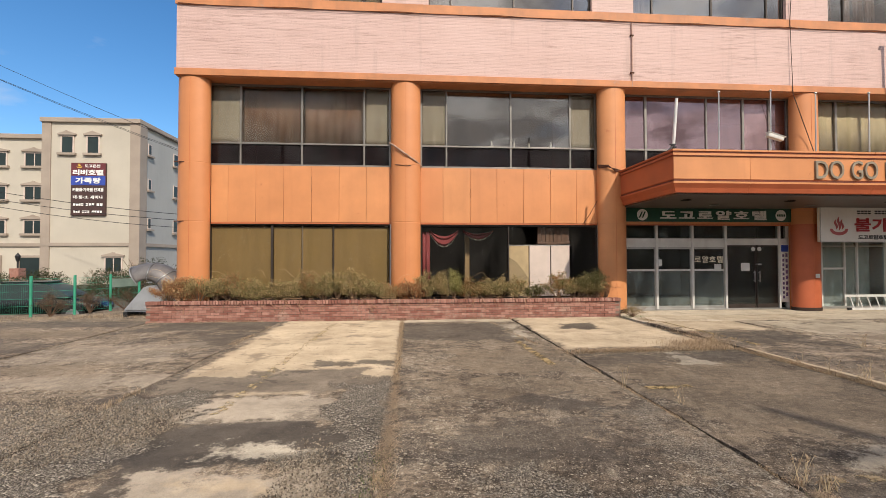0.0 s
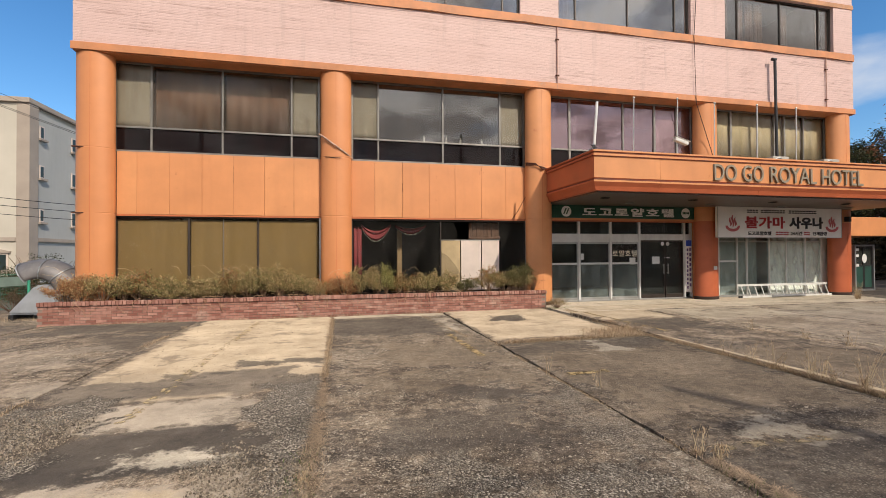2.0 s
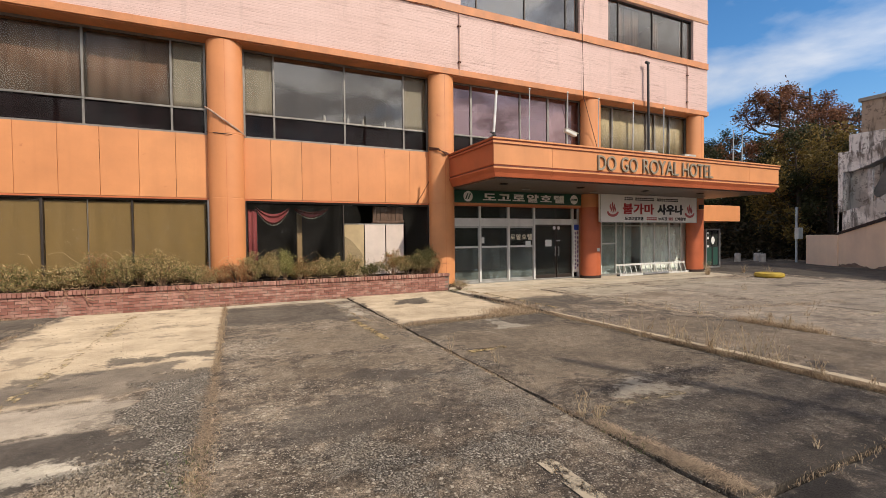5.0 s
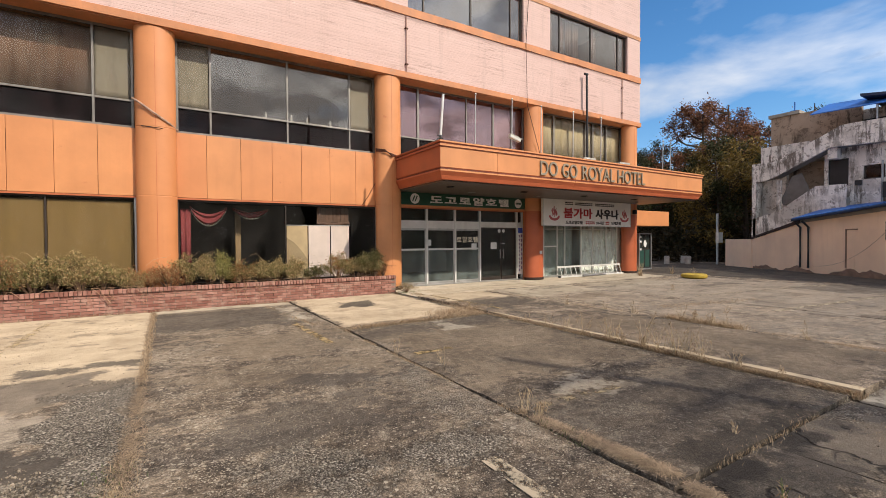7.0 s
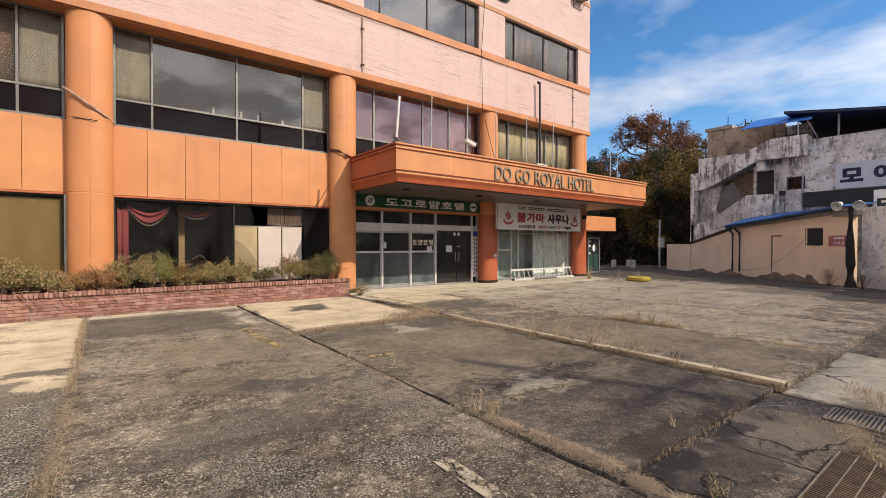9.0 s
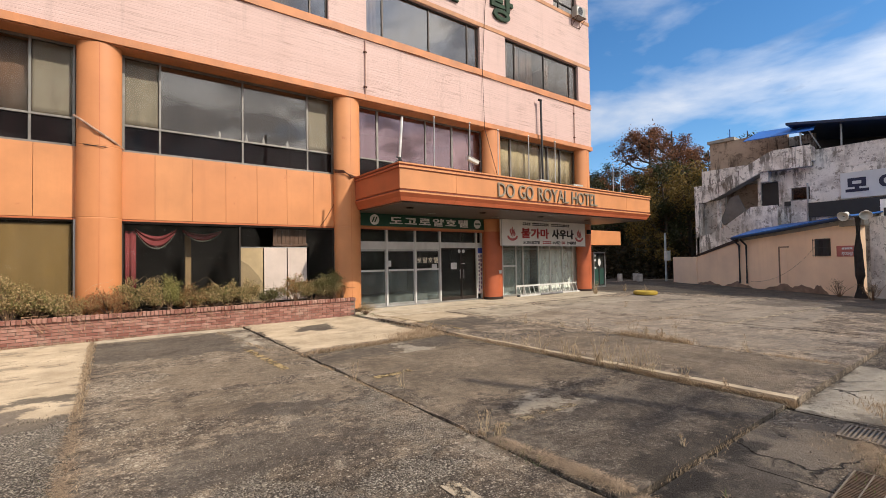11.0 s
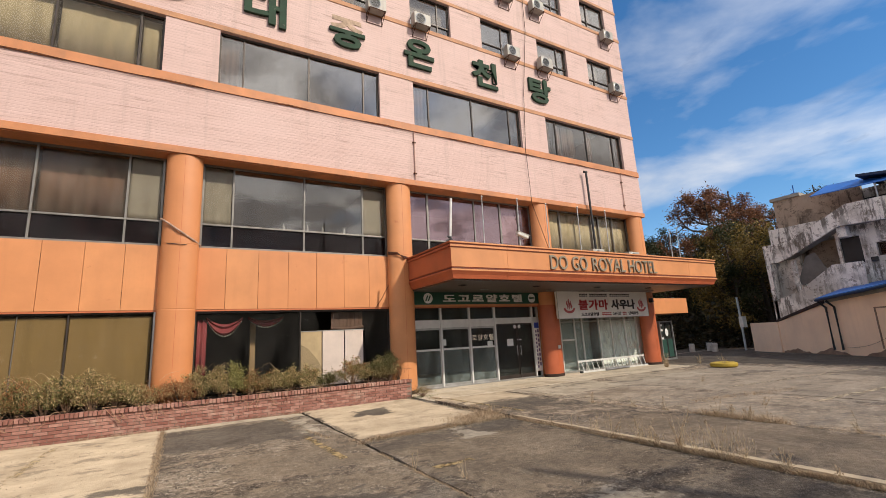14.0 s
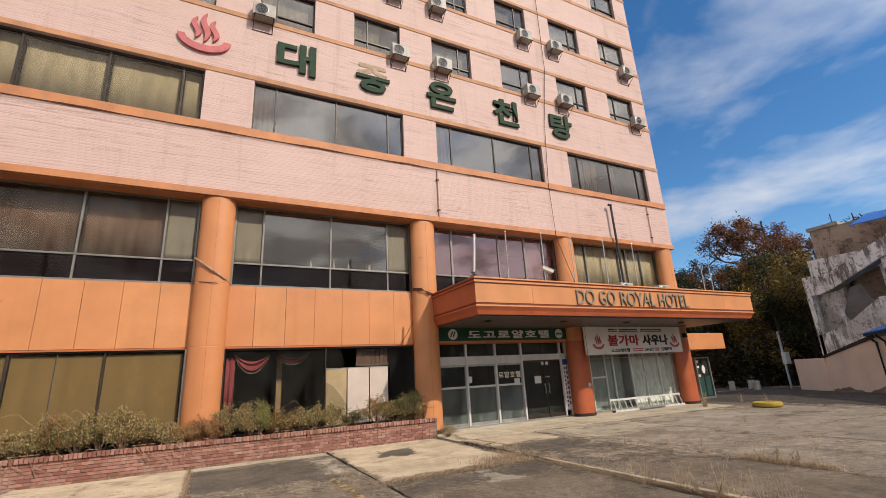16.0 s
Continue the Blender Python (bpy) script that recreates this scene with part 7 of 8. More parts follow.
def tree(at, h, spread, crown, label, seed, leaves=5200, leaf=0.185, low=0.28):
    rng = random.Random(seed)
    ob = thing("tree", label, "tree", "trees behind the yard", at)
    bm = bmesh.new()
    tips = []
    lean = Vector((rng.uniform(-0.4, 0.4), rng.uniform(-0.4, 0.4), 0))
    trunk = [Vector((0, 0, -0.7)), lean * 0.3 + Vector((0, 0, h * 0.3)), lean * 0.7 + Vector((0.1, 0, h * 0.6)), lean + Vector((0, 0.1, h * 0.93))]
    add_tube(bm, trunk, [h * 0.024, h * 0.018, h * 0.011, h * 0.003], 8)

    def limb(p, d, length, r, depth):
        mid = p + d * length * 0.5 + Vector((rng.gauss(0, 0.08), rng.gauss(0, 0.08), rng.gauss(0, 0.05))) * length
        end = p + d * length + Vector((0, 0, 0.12 * length))
        add_tube(bm, [p, mid, end], [r, r * 0.7, r * 0.35], 5 if depth < 2 else 3)
        if depth >= 2:
            tips.append((mid, end))
            return
        for _ in range(3):
            q = mid.lerp(end, rng.uniform(0.0, 1.0))
            e = (d + Vector((rng.gauss(0, 0.65), rng.gauss(0, 0.65), rng.gauss(0.1, 0.5)))).normalized()
            limb(q, e, length * rng.uniform(0.45, 0.65), r * 0.5, depth + 1)
        tips.append((mid, end))

    for k in range(15):
        t = low + (0.95 - low) * (k + rng.random()) / 15
        seg = min(2, int(t * 3))
        p = trunk[seg].lerp(trunk[seg + 1], t * 3 - seg)
        a = rng.uniform(0, 2 * math.pi)
        reach = spread * (0.5 + 0.6 * math.sin(math.pi * min(1, (t - low) / (1 - low) * 0.85 + 0.15))) * rng.uniform(0.6, 1.1)
        limb(p, Vector((math.cos(a), math.sin(a), rng.uniform(0.15, 0.7))).normalized(), reach, h * 0.008, 0)
    part("trunk", bm, BARK, ob)
    v, f = [], []
    for _ in range(int(leaves * 1.7)):
        a, b = rng.choice(tips)
        p = a.lerp(b, rng.uniform(0.0, 1.15)) + Vector((rng.gauss(0, 0.22), rng.gauss(0, 0.22), rng.gauss(0, 0.2)))
        d = Vector((rng.gauss(0, 1), rng.gauss(0, 1), rng.gauss(-0.2, 0.8))).normalized()
        leaf_quad(v, f, p, d, leaf * rng.uniform(0.6, 1.4), rng)
    o = new("crown", mesh_from("crown", v, f, CROWNS[crown]))
    o.parent = ob
    return ob


brown, yellow, green = "tall autumn tree with thinning brown leaves", "autumn tree with yellowing leaves", "dark green tree with a dense crown"
for i, (x, y, h, s, c, t, lv) in enumerate((
        (35.5, 19.4, 12.0, 3.0, "brown", brown, 9000), (37.0, 18.0, 12.7, 2.8, "brown", brown, 8500), (34.5, 17.6, 8.6, 2.4, "yellow", yellow, 8000), (33.5, 21.2, 8.8, 2.2, "green", green, 8000),
        (34.0, 24.6, 9.6, 2.6, "green", green, 7000), (36.5, 26.5, 9.0, 2.8, "green", green, 7000), (32.5, 18.0, 6.8, 2.3, "green", green, 6500),
        (31.5, 16.0, 7.4, 2.2, "yellow", yellow, 5500), (38.5, 16.2, 10.8, 2.6, "brown", brown, 8500), (33.0, 15.0, 8.6, 2.0, "green", green, 6000),
        (31.0, 20.8, 6.0, 2.4, "green", green, 6500), (41.0, 20.8, 12.2, 2.8, "brown", brown, 8000), (30.0, 24.5, 6.6, 2.5, "green", green, 6000),
        (31.0, 27.5, 8.0, 2.8, "green", green, 6000), (44.0, 14.9, 13.2, 1.9, "green", green, 5200), (44.0, 17.4, 12.0, 1.5, "green", green, 4200), (47.0, 6.0, 10.9, 2.2, "green", green, 4000), (29.0, 30.5, 9.0, 3.0, "brown", brown, 6000))):
    tree((x, y, 0.0), h, s, c, t, 50 + i, lv, low=0.16)

# undergrowth at the edge of the wood
rng = random.Random(77)
v, f = [], []
for _ in range(30000):
    x, y = rng.uniform(28.5, 44), rng.uniform(15.5, 33)
    hmax = 2.6 + 1.4 * noise.noise(Vector((x * 0.4, y * 0.4, 2)))
    p = Vector((x, y, rng.uniform(0.0, 1.0) ** 0.8 * hmax))
    leaf_quad(v, f, p, Vector((rng.gauss(0, 1), rng.gauss(0, 1), rng.gauss(0.2, 0.7))).normalized(), rng.uniform(0.18, 0.4), rng)
tagged(new("undergrowth", mesh_from("undergrowth", v, f, leaf_mat("undergrowth_leaf", (0.016, 0.018, 0.009), (0.09, 0.065, 0.03)))), "dark tangled undergrowth at the edge of the wood", "undergrowth", kind="stuff")
v, f = [], []
for _ in range(26000):
    x, y = rng.uniform(46, 70), rng.uniform(4, 60)
    p = Vector((x, y, rng.uniform(0, 1) * (7.5 + 2.5 * noise.noise(Vector((x * 0.15, y * 0.15, 5))))))
    leaf_quad(v, f, p, Vector((rng.gauss(0, 1), rng.gauss(0, 1), rng.gauss(0, 0.7))).normalized(), rng.uniform(0.5, 1.0), rng)
tagged(new("far_wood", mesh_from("far_wood", v, f, CROWNS["green"])), "dark far wood behind the trees", "wood", kind="stuff")

# ---- the neighbour beyond the fence ----
CREAM = paint("cream_render", (0.56, 0.51, 0.425), 0.85, 0.06, 0.3, 0.1, (0.4, 0.35, 0.28), grain=12)
GREY_SIDE = paint("grey_render", (0.46, 0.45, 0.42), 0.85, 0.06, 0.3, 0.1, grain=12)
TRIM = paint("taupe_trim", (0.40, 0.33, 0.27), 0.8, 0.1, 0.5, grain=12)
FAR_GLASS = paint("far_glass", (0.02, 0.035, 0.035), 0.45, 0.3, 0.4)
nb = thing("neighbour_hotel", "cream four-storey building with taupe trim and a big sign", "building")
NX, NY = -24.27, 42.0
part("wall", boxes([(-32.1, NX, NY, 60, -0.7, 13.7)]), CREAM, nb)
part("side_wall", boxes([(NX + 0.004, NX + 0.1, NY + 1.0, 60, -0.7, 13.3)]), GREY_SIDE, nb, "grey side wall")
part("wing_wall", boxes([(-60, -32.104, NY + 1.2, 58, -0.7, 12.5)]), CREAM, nb)
part("cornice", boxes([(-32.4, NX + 0.3, NY - 0.25, 60.2, 13.7, 14.1)], 0.05), TRIM, nb)
part("cornice", boxes([(-60, -32.41, NY + 0.95, 58, 12.5, 12.9)], 0.05), TRIM, nb)
part("corner_strip", boxes([(-32.3, -31.55, NY - 0.1, NY - 0.002, -0.7, 13.7)]), TRIM, nb)
part("corner_strip", boxes([(NX - 0.62, NX + 0.25, NY - 0.1, NY - 0.002, -0.7, 13.7), (NX + 0.003, NX + 0.25, NY, NY + 0.98, -0.7, 13.7)]), TRIM, nb)
part("string_course", boxes([(-31.53, NX - 0.63, NY - 0.12, NY - 0.002, 2.75, 3.05)]), TRIM, nb)
part("string_course", boxes([(-60, -32.32, NY + 1.05, NY + 1.198, 2.75, 3.05)]), TRIM, nb)
part("string_course", boxes([(NX + 0.102, NX + 0.25, NY + 1, 60, 2.75, 3.05)]), TRIM, nb)


def far_window(x, z, y, w, h, sash=True):
    o = part("window", boxes([(x - w / 2 - 0.12, x - w / 2, y - 0.08, y, z - h / 2, z + h / 2), (x + w / 2, x + w / 2 + 0.12, y - 0.08, y, z - h / 2, z + h / 2), (x - w / 2 - 0.12, x + w / 2 + 0.12, y - 0.08, y, z + h / 2, z + h / 2 + 0.12)]), BOARD, nb)
    part("pane", boxes([(x - w / 2, x - 0.04 * sash, y - 0.03, y - 0.002, z - h / 2, z + h / 2), (x + 0.04 * sash, x + w / 2, y - 0.03, y - 0.002, z - h / 2, z + h / 2)]), FAR_GLASS, o)
    if sash:
        part("sash_bar", boxes([(x - 0.038, x + 0.038, y - 0.05, y - 0.002, z - h / 2, z + h / 2)]), BOARD, o)
    part("sill", boxes([(x - w / 2 - 0.3, x + w / 2 + 0.3, y - 0.25, y - 0.002, z - h / 2 - 0.2, z - h / 2 - 0.004)]), TRIM, o)
    bm = bmesh.new()
    extrude_outline(bm, [(-w / 2 - 0.3, 0.0), (w / 2 + 0.3, 0.0), (w / 2 + 0.3, 0.12), (0.2, 0.3), (0.0, 0.42), (-0.2, 0.3), (-w / 2 - 0.3, 0.12)], 0.2, facing_front(x, y - 0.002, z + h / 2 + 0.13))
    bmesh.ops.recalc_face_normals(bm, faces=bm.faces)
    part("pediment", bm, TRIM, o)


far_window(-30.2, 11.72, NY, 0.9, 1.45, False)
far_window(-28.05, 11.72, NY, 0.9, 1.45, False)
far_window(-26.2, 1.1, NY, 1.3, 1.2)
for z in (10.6, 7.55, 4.5):
    for x in (-33.85, -37.0, -40.1, -43.2):
        far_window(x, z, NY + 1.2, 1.5, 1.15)
for x in (-33.9, -37.6, -41.2):
    o = part("window", boxes([(x - 1.15, x - 1.0, NY + 1.05, NY + 1.198, -0.3, 1.75), (x + 1.0, x + 1.15, NY + 1.05, NY + 1.198, -0.3, 1.75), (x - 1.15, x + 1.15, NY + 1.05, NY + 1.198, 1.75, 1.95)]), TRIM, nb)
    part("pane", boxes([(x - 1.0, x + 1.0, NY + 1.12, NY + 1.198, -0.3, 1.75)]), FAR_GLASS, o)
for z in (11.75, 8.5, 4.9):
    for y, w in ((43.6, 0.55), (48.4, 1.3), (54, 1.3)):
        o = part("side_window", boxes([(NX + 0.102, NX + 0.16, y - w / 2, y + w / 2, z - 0.45 - w * 0.15, z + 0.45 + w * 0.15)]), BOARD, nb)
        part("pane", boxes([(NX + 0.161, NX + 0.17, y - w / 2 + 0.1, y + w / 2 - 0.1, z - 0.35 - w * 0.15, z + 0.35 + w * 0.15)]), FAR_GLASS, o)
        part("sill", boxes([(NX + 0.161, NX + 0.35, y - w / 2 - 0.2, y + w / 2 + 0.2, z - 0.62 - w * 0.15, z - 0.46 - w * 0.15)]), TRIM, o)

sg = thing("neighbour_sign", "tall maroon and blue sign with white letters", "sign")
SY = NY - 0.2
part("board", boxes([(-29.75, -26.85, SY, NY - 0.002, 5.45, 10.1)], 0.03), BROWN, sg)
part("top_panel", boxes([(-29.73, -26.87, SY - 0.02, SY - 0.002, 8.95, 10.08)]), MAROON, sg, "maroon panel")
part("blue_panel", boxes([(-29.73, -26.87, SY - 0.02, SY - 0.002, 8.12, 8.94)]), BLUE, sg, "blue panel")
word("lettering", "리버호텔", -28.3, SY - 0.02, 9.24, 2.55, 0.5, LETTER_WHITE, sg, 0.03, 0.04)
word("lettering", "가족탕", -28.3, SY - 0.02, 8.53, 2.1, 0.52, LETTER_WHITE, sg, 0.03, 0.04, gap=1.1)
word("lettering", "도고온천", -27.95, SY - 0.02, 9.82, 1.3, 0.28, LETTER_WHITE, sg, 0.02, 0.03)
hot_spring(-29.05, SY - 0.02, 9.82, 0.45, GOLD, sg, 0.02)
word("lettering", "커플룸·가족룸·단체룸", -28.3, SY - 0.002, 7.72, 2.6, 0.32, LETTER_WHITE, sg, 0.02, 0.03)
word("lettering", "대·중·소 세미나", -28.3, SY - 0.002, 7.06, 2.5, 0.3, LETTER_WHITE, sg, 0.02, 0.03, gap=1.1)
bars("small_writing", [(-29.55, -28.65, 6.28, 6.55, 4), (-28.5, -27.75, 6.28, 6.55, 3), (-27.6, -27.05, 6.28, 6.55, 2)], SY - 0.002, LETTER_WHITE, sg, 0.02)
bars("small_writing", [(-29.5, -28.95, 5.66, 5.9, 3), (-28.8, -28.15, 5.66, 5.9, 3), (-28.0, -27.1, 5.66, 5.9, 4)], SY - 0.002, LETTER_WHITE, sg, 0.02)

# ---- fence, duct, cars ----
FENCE_GREEN = paint("fence_green", (0.05, 0.34, 0.21), 0.5, 0.15, 3)
fence = thing("wire_fence", "green painted steel mesh fence with round posts", "fence")
fpts = [(-17.6, 12.0), (-16.4, 12.25), (-15.2, 12.45), (-14.0, 12.7), (-12.7, 12.95), (-11.5, 13.2), (-10.4, 13.5), (-9.62, 14.0), (-9.22, 14.9), (-8.9, 15.8)]
for x, y in fpts:
    part("post", rods([((x, y, -0.05), (x, y, 1.13), 0.035)]), FENCE_GREEN, fence)
for (xa, ya), (xb, yb) in zip(fpts, fpts[1:]):
    a, b = Vector((xa, ya, 0)), Vector((xb, yb, 0))
    bm = bmesh.new()
    n = int((b - a).length / 0.04)
    for i in range(1, n):
        p = a.lerp(b, i / n)
        add_rod(bm, p + Vector((0, 0, 0.1)), p + Vector((0, 0, 1.05)), 0.0014, sides=3)
    for z in (0.1, 0.3, 0.5, 0.7, 0.9, 1.05):
        add_rod(bm, a + Vector((0, 0, z)), b + Vector((0, 0, z)), 0.0035, sides=4)
    part("mesh_panel", bm, FENCE_GREEN, fence)
bn = thing("fence_banner", "grey-green cloth banner tied on the fence", "banner")
bm = bmesh.new()
a, b = Vector((-9.2, 14.94, 0)), Vector((-8.92, 15.74, 0))
for i in range(8):
    p, q = a.lerp(b, i / 8), a.lerp(b, (i + 1) / 8)
    bm.faces.new([bm.verts.new(v) for v in (p + Vector((0.03, -0.04, 0.72)), q + Vector((0.03, -0.04, 0.72)), q + Vector((0.03, -0.04, 0.98)), p + Vector((0.03, -0.04, 0.98)))])
ob = part("sheet", bm, paint("banner_cloth", (0.22, 0.30, 0.26), 0.8, 0.15, 3), bn)
ob.modifiers.new("thickness", "SOLIDIFY").thickness = 0.008
for i in range(5):
    p = a.lerp(b, 0.12 + 0.16 * i)
    q = a.lerp(b, 0.12 + 0.16 * i + 0.11)
    bm = bmesh.new()
    bm.faces.new([bm.verts.new(v) for v in (p + Vector((0.02, -0.06, 0.8)), q + Vector((0.02, -0.06, 0.8)), q + Vector((0.02, -0.06, 0.92)), p + Vector((0.02, -0.06, 0.92)))])
    part("small_writing", bm, LETTER_WHITE, bn).modifiers.new("thickness", "SOLIDIFY").thickness = 0.004

du = thing("metal_duct", "dented galvanised duct with a bent hood and a slanting chute", "duct")
DC = Vector((-7.33, 13.75, 0.62))    # centre of the bend


def duct_ring(a, grow=0.0):
    """A ring of the open-bellied hood: a runs from the mouth (-0.5) round to the foot (1.5)."""
    c = DC + Vector((math.sin(a), 0, math.cos(a))) * 0.5
    up = Vector((math.sin(a), 0, math.cos(a)))
    flare = 1.0 + 0.22 * max(0.0, -a)
    return [c + up * (0.36 * flare + grow) * math.cos(t) + Vector((0, 1, 0)) * (0.42 * flare + grow) * math.sin(t) for t in [math.pi * (k / 20 * 1.2 - 0.6) for k in range(21)]]


bm = bmesh.new()
prev = None
for i in range(15):
    ring = [bm.verts.new(p) for p in duct_ring(-0.62 + 2.1 * i / 14)]
    if prev:
        for k in range(20):
            bm.faces.new((prev[k], ring[k], ring[k + 1], prev[k + 1]))
    prev = ring
bmesh.ops.recalc_face_normals(bm, faces=bm.faces)
DUCT = paint("weathered_duct", (0.21, 0.195, 0.19), 0.55, 0.25, 2.5, 0.5, (0.12, 0.08, 0.06), metal=0.35)
ob = smooth(part("hood", bm, DUCT, du))
ob.modifiers.new("thickness", "SOLIDIFY").thickness = 0.02
for a in (-0.6, 0.1, 0.75, 1.4):
    bm = bmesh.new()
    add_tube(bm, duct_ring(a, 0.012), 0.014, 5)
    part("rib", bm, STEEL, du)
bm = bmesh.new()
lo = [(-7.95, 13.35, 0.14), (-7.0, 13.35, 0.12), (-7.0, 14.1, 0.12), (-7.95, 14.1, 0.14)]
hi = [(-7.4, 13.4, 0.84), (-6.72, 13.4, 0.88), (-6.72, 14.1, 0.88), (-7.4, 14.1, 0.84)]
va, vb2 = [bm.verts.new(p) for p in lo], [bm.verts.new(p) for p in hi]
for k in range(4):
    bm.faces.new((va[k], va[(k + 1) % 4], vb2[(k + 1) % 4], vb2[k]))
bm.faces.new(vb2)
bm.faces.new(va[::-1])
bmesh.ops.bevel(bm, geom=bm.edges[:], offset=0.05, segments=3, affect="EDGES")
smooth(part("chute", bm, paint("pale_zinc", (0.50, 0.51, 0.52), 0.4, 0.15, 2, 0.2, metal=0.6), du))
part("stand", boxes([(-7.9, -7.8, 13.35, 14.1, -0.02, 0.13), (-7.15, -7.05, 13.35, 14.1, -0.02, 0.13)]), BLACK, du)


CAR_GLASS = paint("car_glass", (0.012, 0.020, 0.020), 0.3, 0.2, 0.8)


def car(at, turn, paint_mat, label):
    c = thing("parked_car", label, "car", "parked cars")
    bm = bmesh.new()
    secs = [(-2.25, 0.35, 0.62, 0.70), (-2.1, 0.25, 0.92, 0.82), (-1.2, 0.22, 1.0, 0.88), (0.9, 0.22, 0.98, 0.89), (1.9, 0.24, 0.82, 0.84), (2.25, 0.32, 0.6, 0.68)]
    rings = []
    for x, lo_z, hi_z, w in secs:
        rings.append([bm.verts.new((x, s * ww, z)) for s, ww, z in ((-1, w * 0.9, lo_z), (-1, w, (lo_z + hi_z) / 2), (-1, w * 0.93, hi_z - 0.05), (-1, w * 0.7, hi_z), (1, w * 0.7, hi_z), (1, w * 0.93, hi_z - 0.05), (1, w, (lo_z + hi_z) / 2), (1, w * 0.9, lo_z))])
    for a, b in zip(rings, rings[1:]):
        for k in range(8):
            bm.faces.new((a[k], b[k], b[(k + 1) % 8], a[(k + 1) % 8]))
    bm.faces.new(rings[0])
    bm.faces.new(rings[-1][::-1])
    bmesh.ops.recalc_face_normals(bm, faces=bm.faces)
    o = part("body", bm, paint_mat, c)
    o.modifiers.new("round", "SUBSURF").levels = 2
    o.modifiers["round"].render_levels = 2
    smooth(o, 60)
    bm = bmesh.new()
    rings = []
    for x, z, w in ((-1.75, 0.93, 0.72), (-0.95, 1.38, 0.60), (0.1, 1.45, 0.62), (0.55, 1.38, 0.62), (1.25, 0.94, 0.74)):
        rings.append([bm.verts.new((x, -0.78, 0.9)), bm.verts.new((x, -w, z)), bm.verts.new((x, w, z)), bm.verts.new((x, 0.78, 0.9))])
    for a, b in zip(rings, rings[1:]):
        for k in range(3):
            bm.faces.new((a[k], b[k], b[k + 1], a[k + 1]))
    bmesh.ops.recalc_face_normals(bm, faces=bm.faces)
    o = part("glasshouse", bm, CAR_GLASS, c, "dark glass cabin")
    smooth(o, 50)
    part("roof_panel", boxes([(-0.85, 0.5, -0.6, 0.6, 1.42, 1.475)], 0.02), paint_mat, c)
    for x in (-1.4, 1.4):
        for y in (-0.8, 0.8):
            bm = bmesh.new()
            lathe(bm, [(0.2, -0.1), (0.3, -0.11), (0.33, -0.06), (0.33, 0.06), (0.3, 0.11), (0.2, 0.1)], 22)
            bmesh.ops.transform(bm, matrix=Matrix.Translation((x, y, 0.33)) @ Matrix.Rotation(radians(90), 4, "X"), verts=bm.verts)
            w = smooth(part("wheel", bm, BLACK, c))
            bm = bmesh.new()
            bmesh.ops.create_cone(bm, cap_ends=True, segments=16, radius1=0.2, radius2=0.2, depth=0.18, matrix=Matrix.Translation((x, y, 0.33)) @ Matrix.Rotation(radians(90), 4, "X"))
            part("rim", bm, STEEL, w)
    for y in (-0.62, 0.62):
        part("tail_light", boxes([(-2.24, -2.1, y - 0.16, y + 0.16, 0.68, 0.82)], 0.02), LETTER_RED, c, "red tail light")
    part("number_plate", boxes([(-2.28, -2.24, -0.25, 0.25, 0.5, 0.62)]), PAPER, c)
    c.matrix_world = Matrix.Translation(at) @ Matrix.Rotation(turn, 4, "Z")
    return c


car((-13.3, 17.4, -0.66), radians(14), paint("dark_car_paint", (0.006, 0.010, 0.010), 0.25, 0.1, 2), "dark parked saloon car behind the green fence")
car((-19.4, 19.6, -0.66), radians(24), paint("green_car_paint", (0.010, 0.020, 0.017), 0.25, 0.1, 2), "dark green parked car behind the green fence")

lampn = thing("garden_lamp", "small lamp on a stone gate pillar", "lamp", "", (-24.3, 30, -0.66))
part("pillar", boxes([(-0.28, 0.28, -0.28, 0.28, 0, 1.7)], 0.03), BRICK_REST, lampn)
bm = bmesh.new()
lathe(bm, [(0.05, 1.7), (0.05, 2.1), (0.1, 2.2), (0.15, 2.45), (0.05, 2.6), (0.0, 2.68)], 14)
part("lantern", bm, BLACK, lampn)
LEAF_DEAD = leaf_mat("dead_dark_leaf", (0.05, 0.034, 0.022), (0.22, 0.15, 0.09))


def garden_bush(at, w, h, leaves, label, seed):
    """A clipped bush: a bare frame inside a lumpy shell of small leaves."""
    rng = random.Random(seed)
    ob = thing("garden_bush", label, "bush", "garden bushes", at)
    bm = bmesh.new()
    for _ in range(9):
        a = rng.uniform(0, 2 * math.pi)
        add_tube(bm, [(0, 0, 0), (math.cos(a) * w * 0.15, math.sin(a) * w * 0.1, h * 0.4), (math.cos(a) * w * 0.36, math.sin(a) * w * 0.25, h * rng.uniform(0.6, 0.85))], [0.03, 0.02, 0.008], 4)
    part("branchwork", bm, TWIG, ob)
    v, f = [], []
    for _ in range(leaves):
        d = Vector((rng.gauss(0, 1), rng.gauss(0, 1), abs(rng.gauss(0, 0.9)))).normalized()
        k = rng.uniform(0.55, 1.0) * (0.85 + 0.3 * noise.noise(d * 2.3 + Vector((seed, 0, 0))))
        p = Vector((d.x * w * 0.5 * k, d.y * w * 0.4 * k, 0.1 + d.z * h * k))
        leaf_quad(v, f, p, Vector((rng.gauss(0, 1), rng.gauss(0, 1), rng.gauss(0.3, 0.7))).normalized(), rng.uniform(0.07, 0.15), rng)
    new("foliage", mesh_from("foliage", v, f, CROWNS["green"])).parent = ob


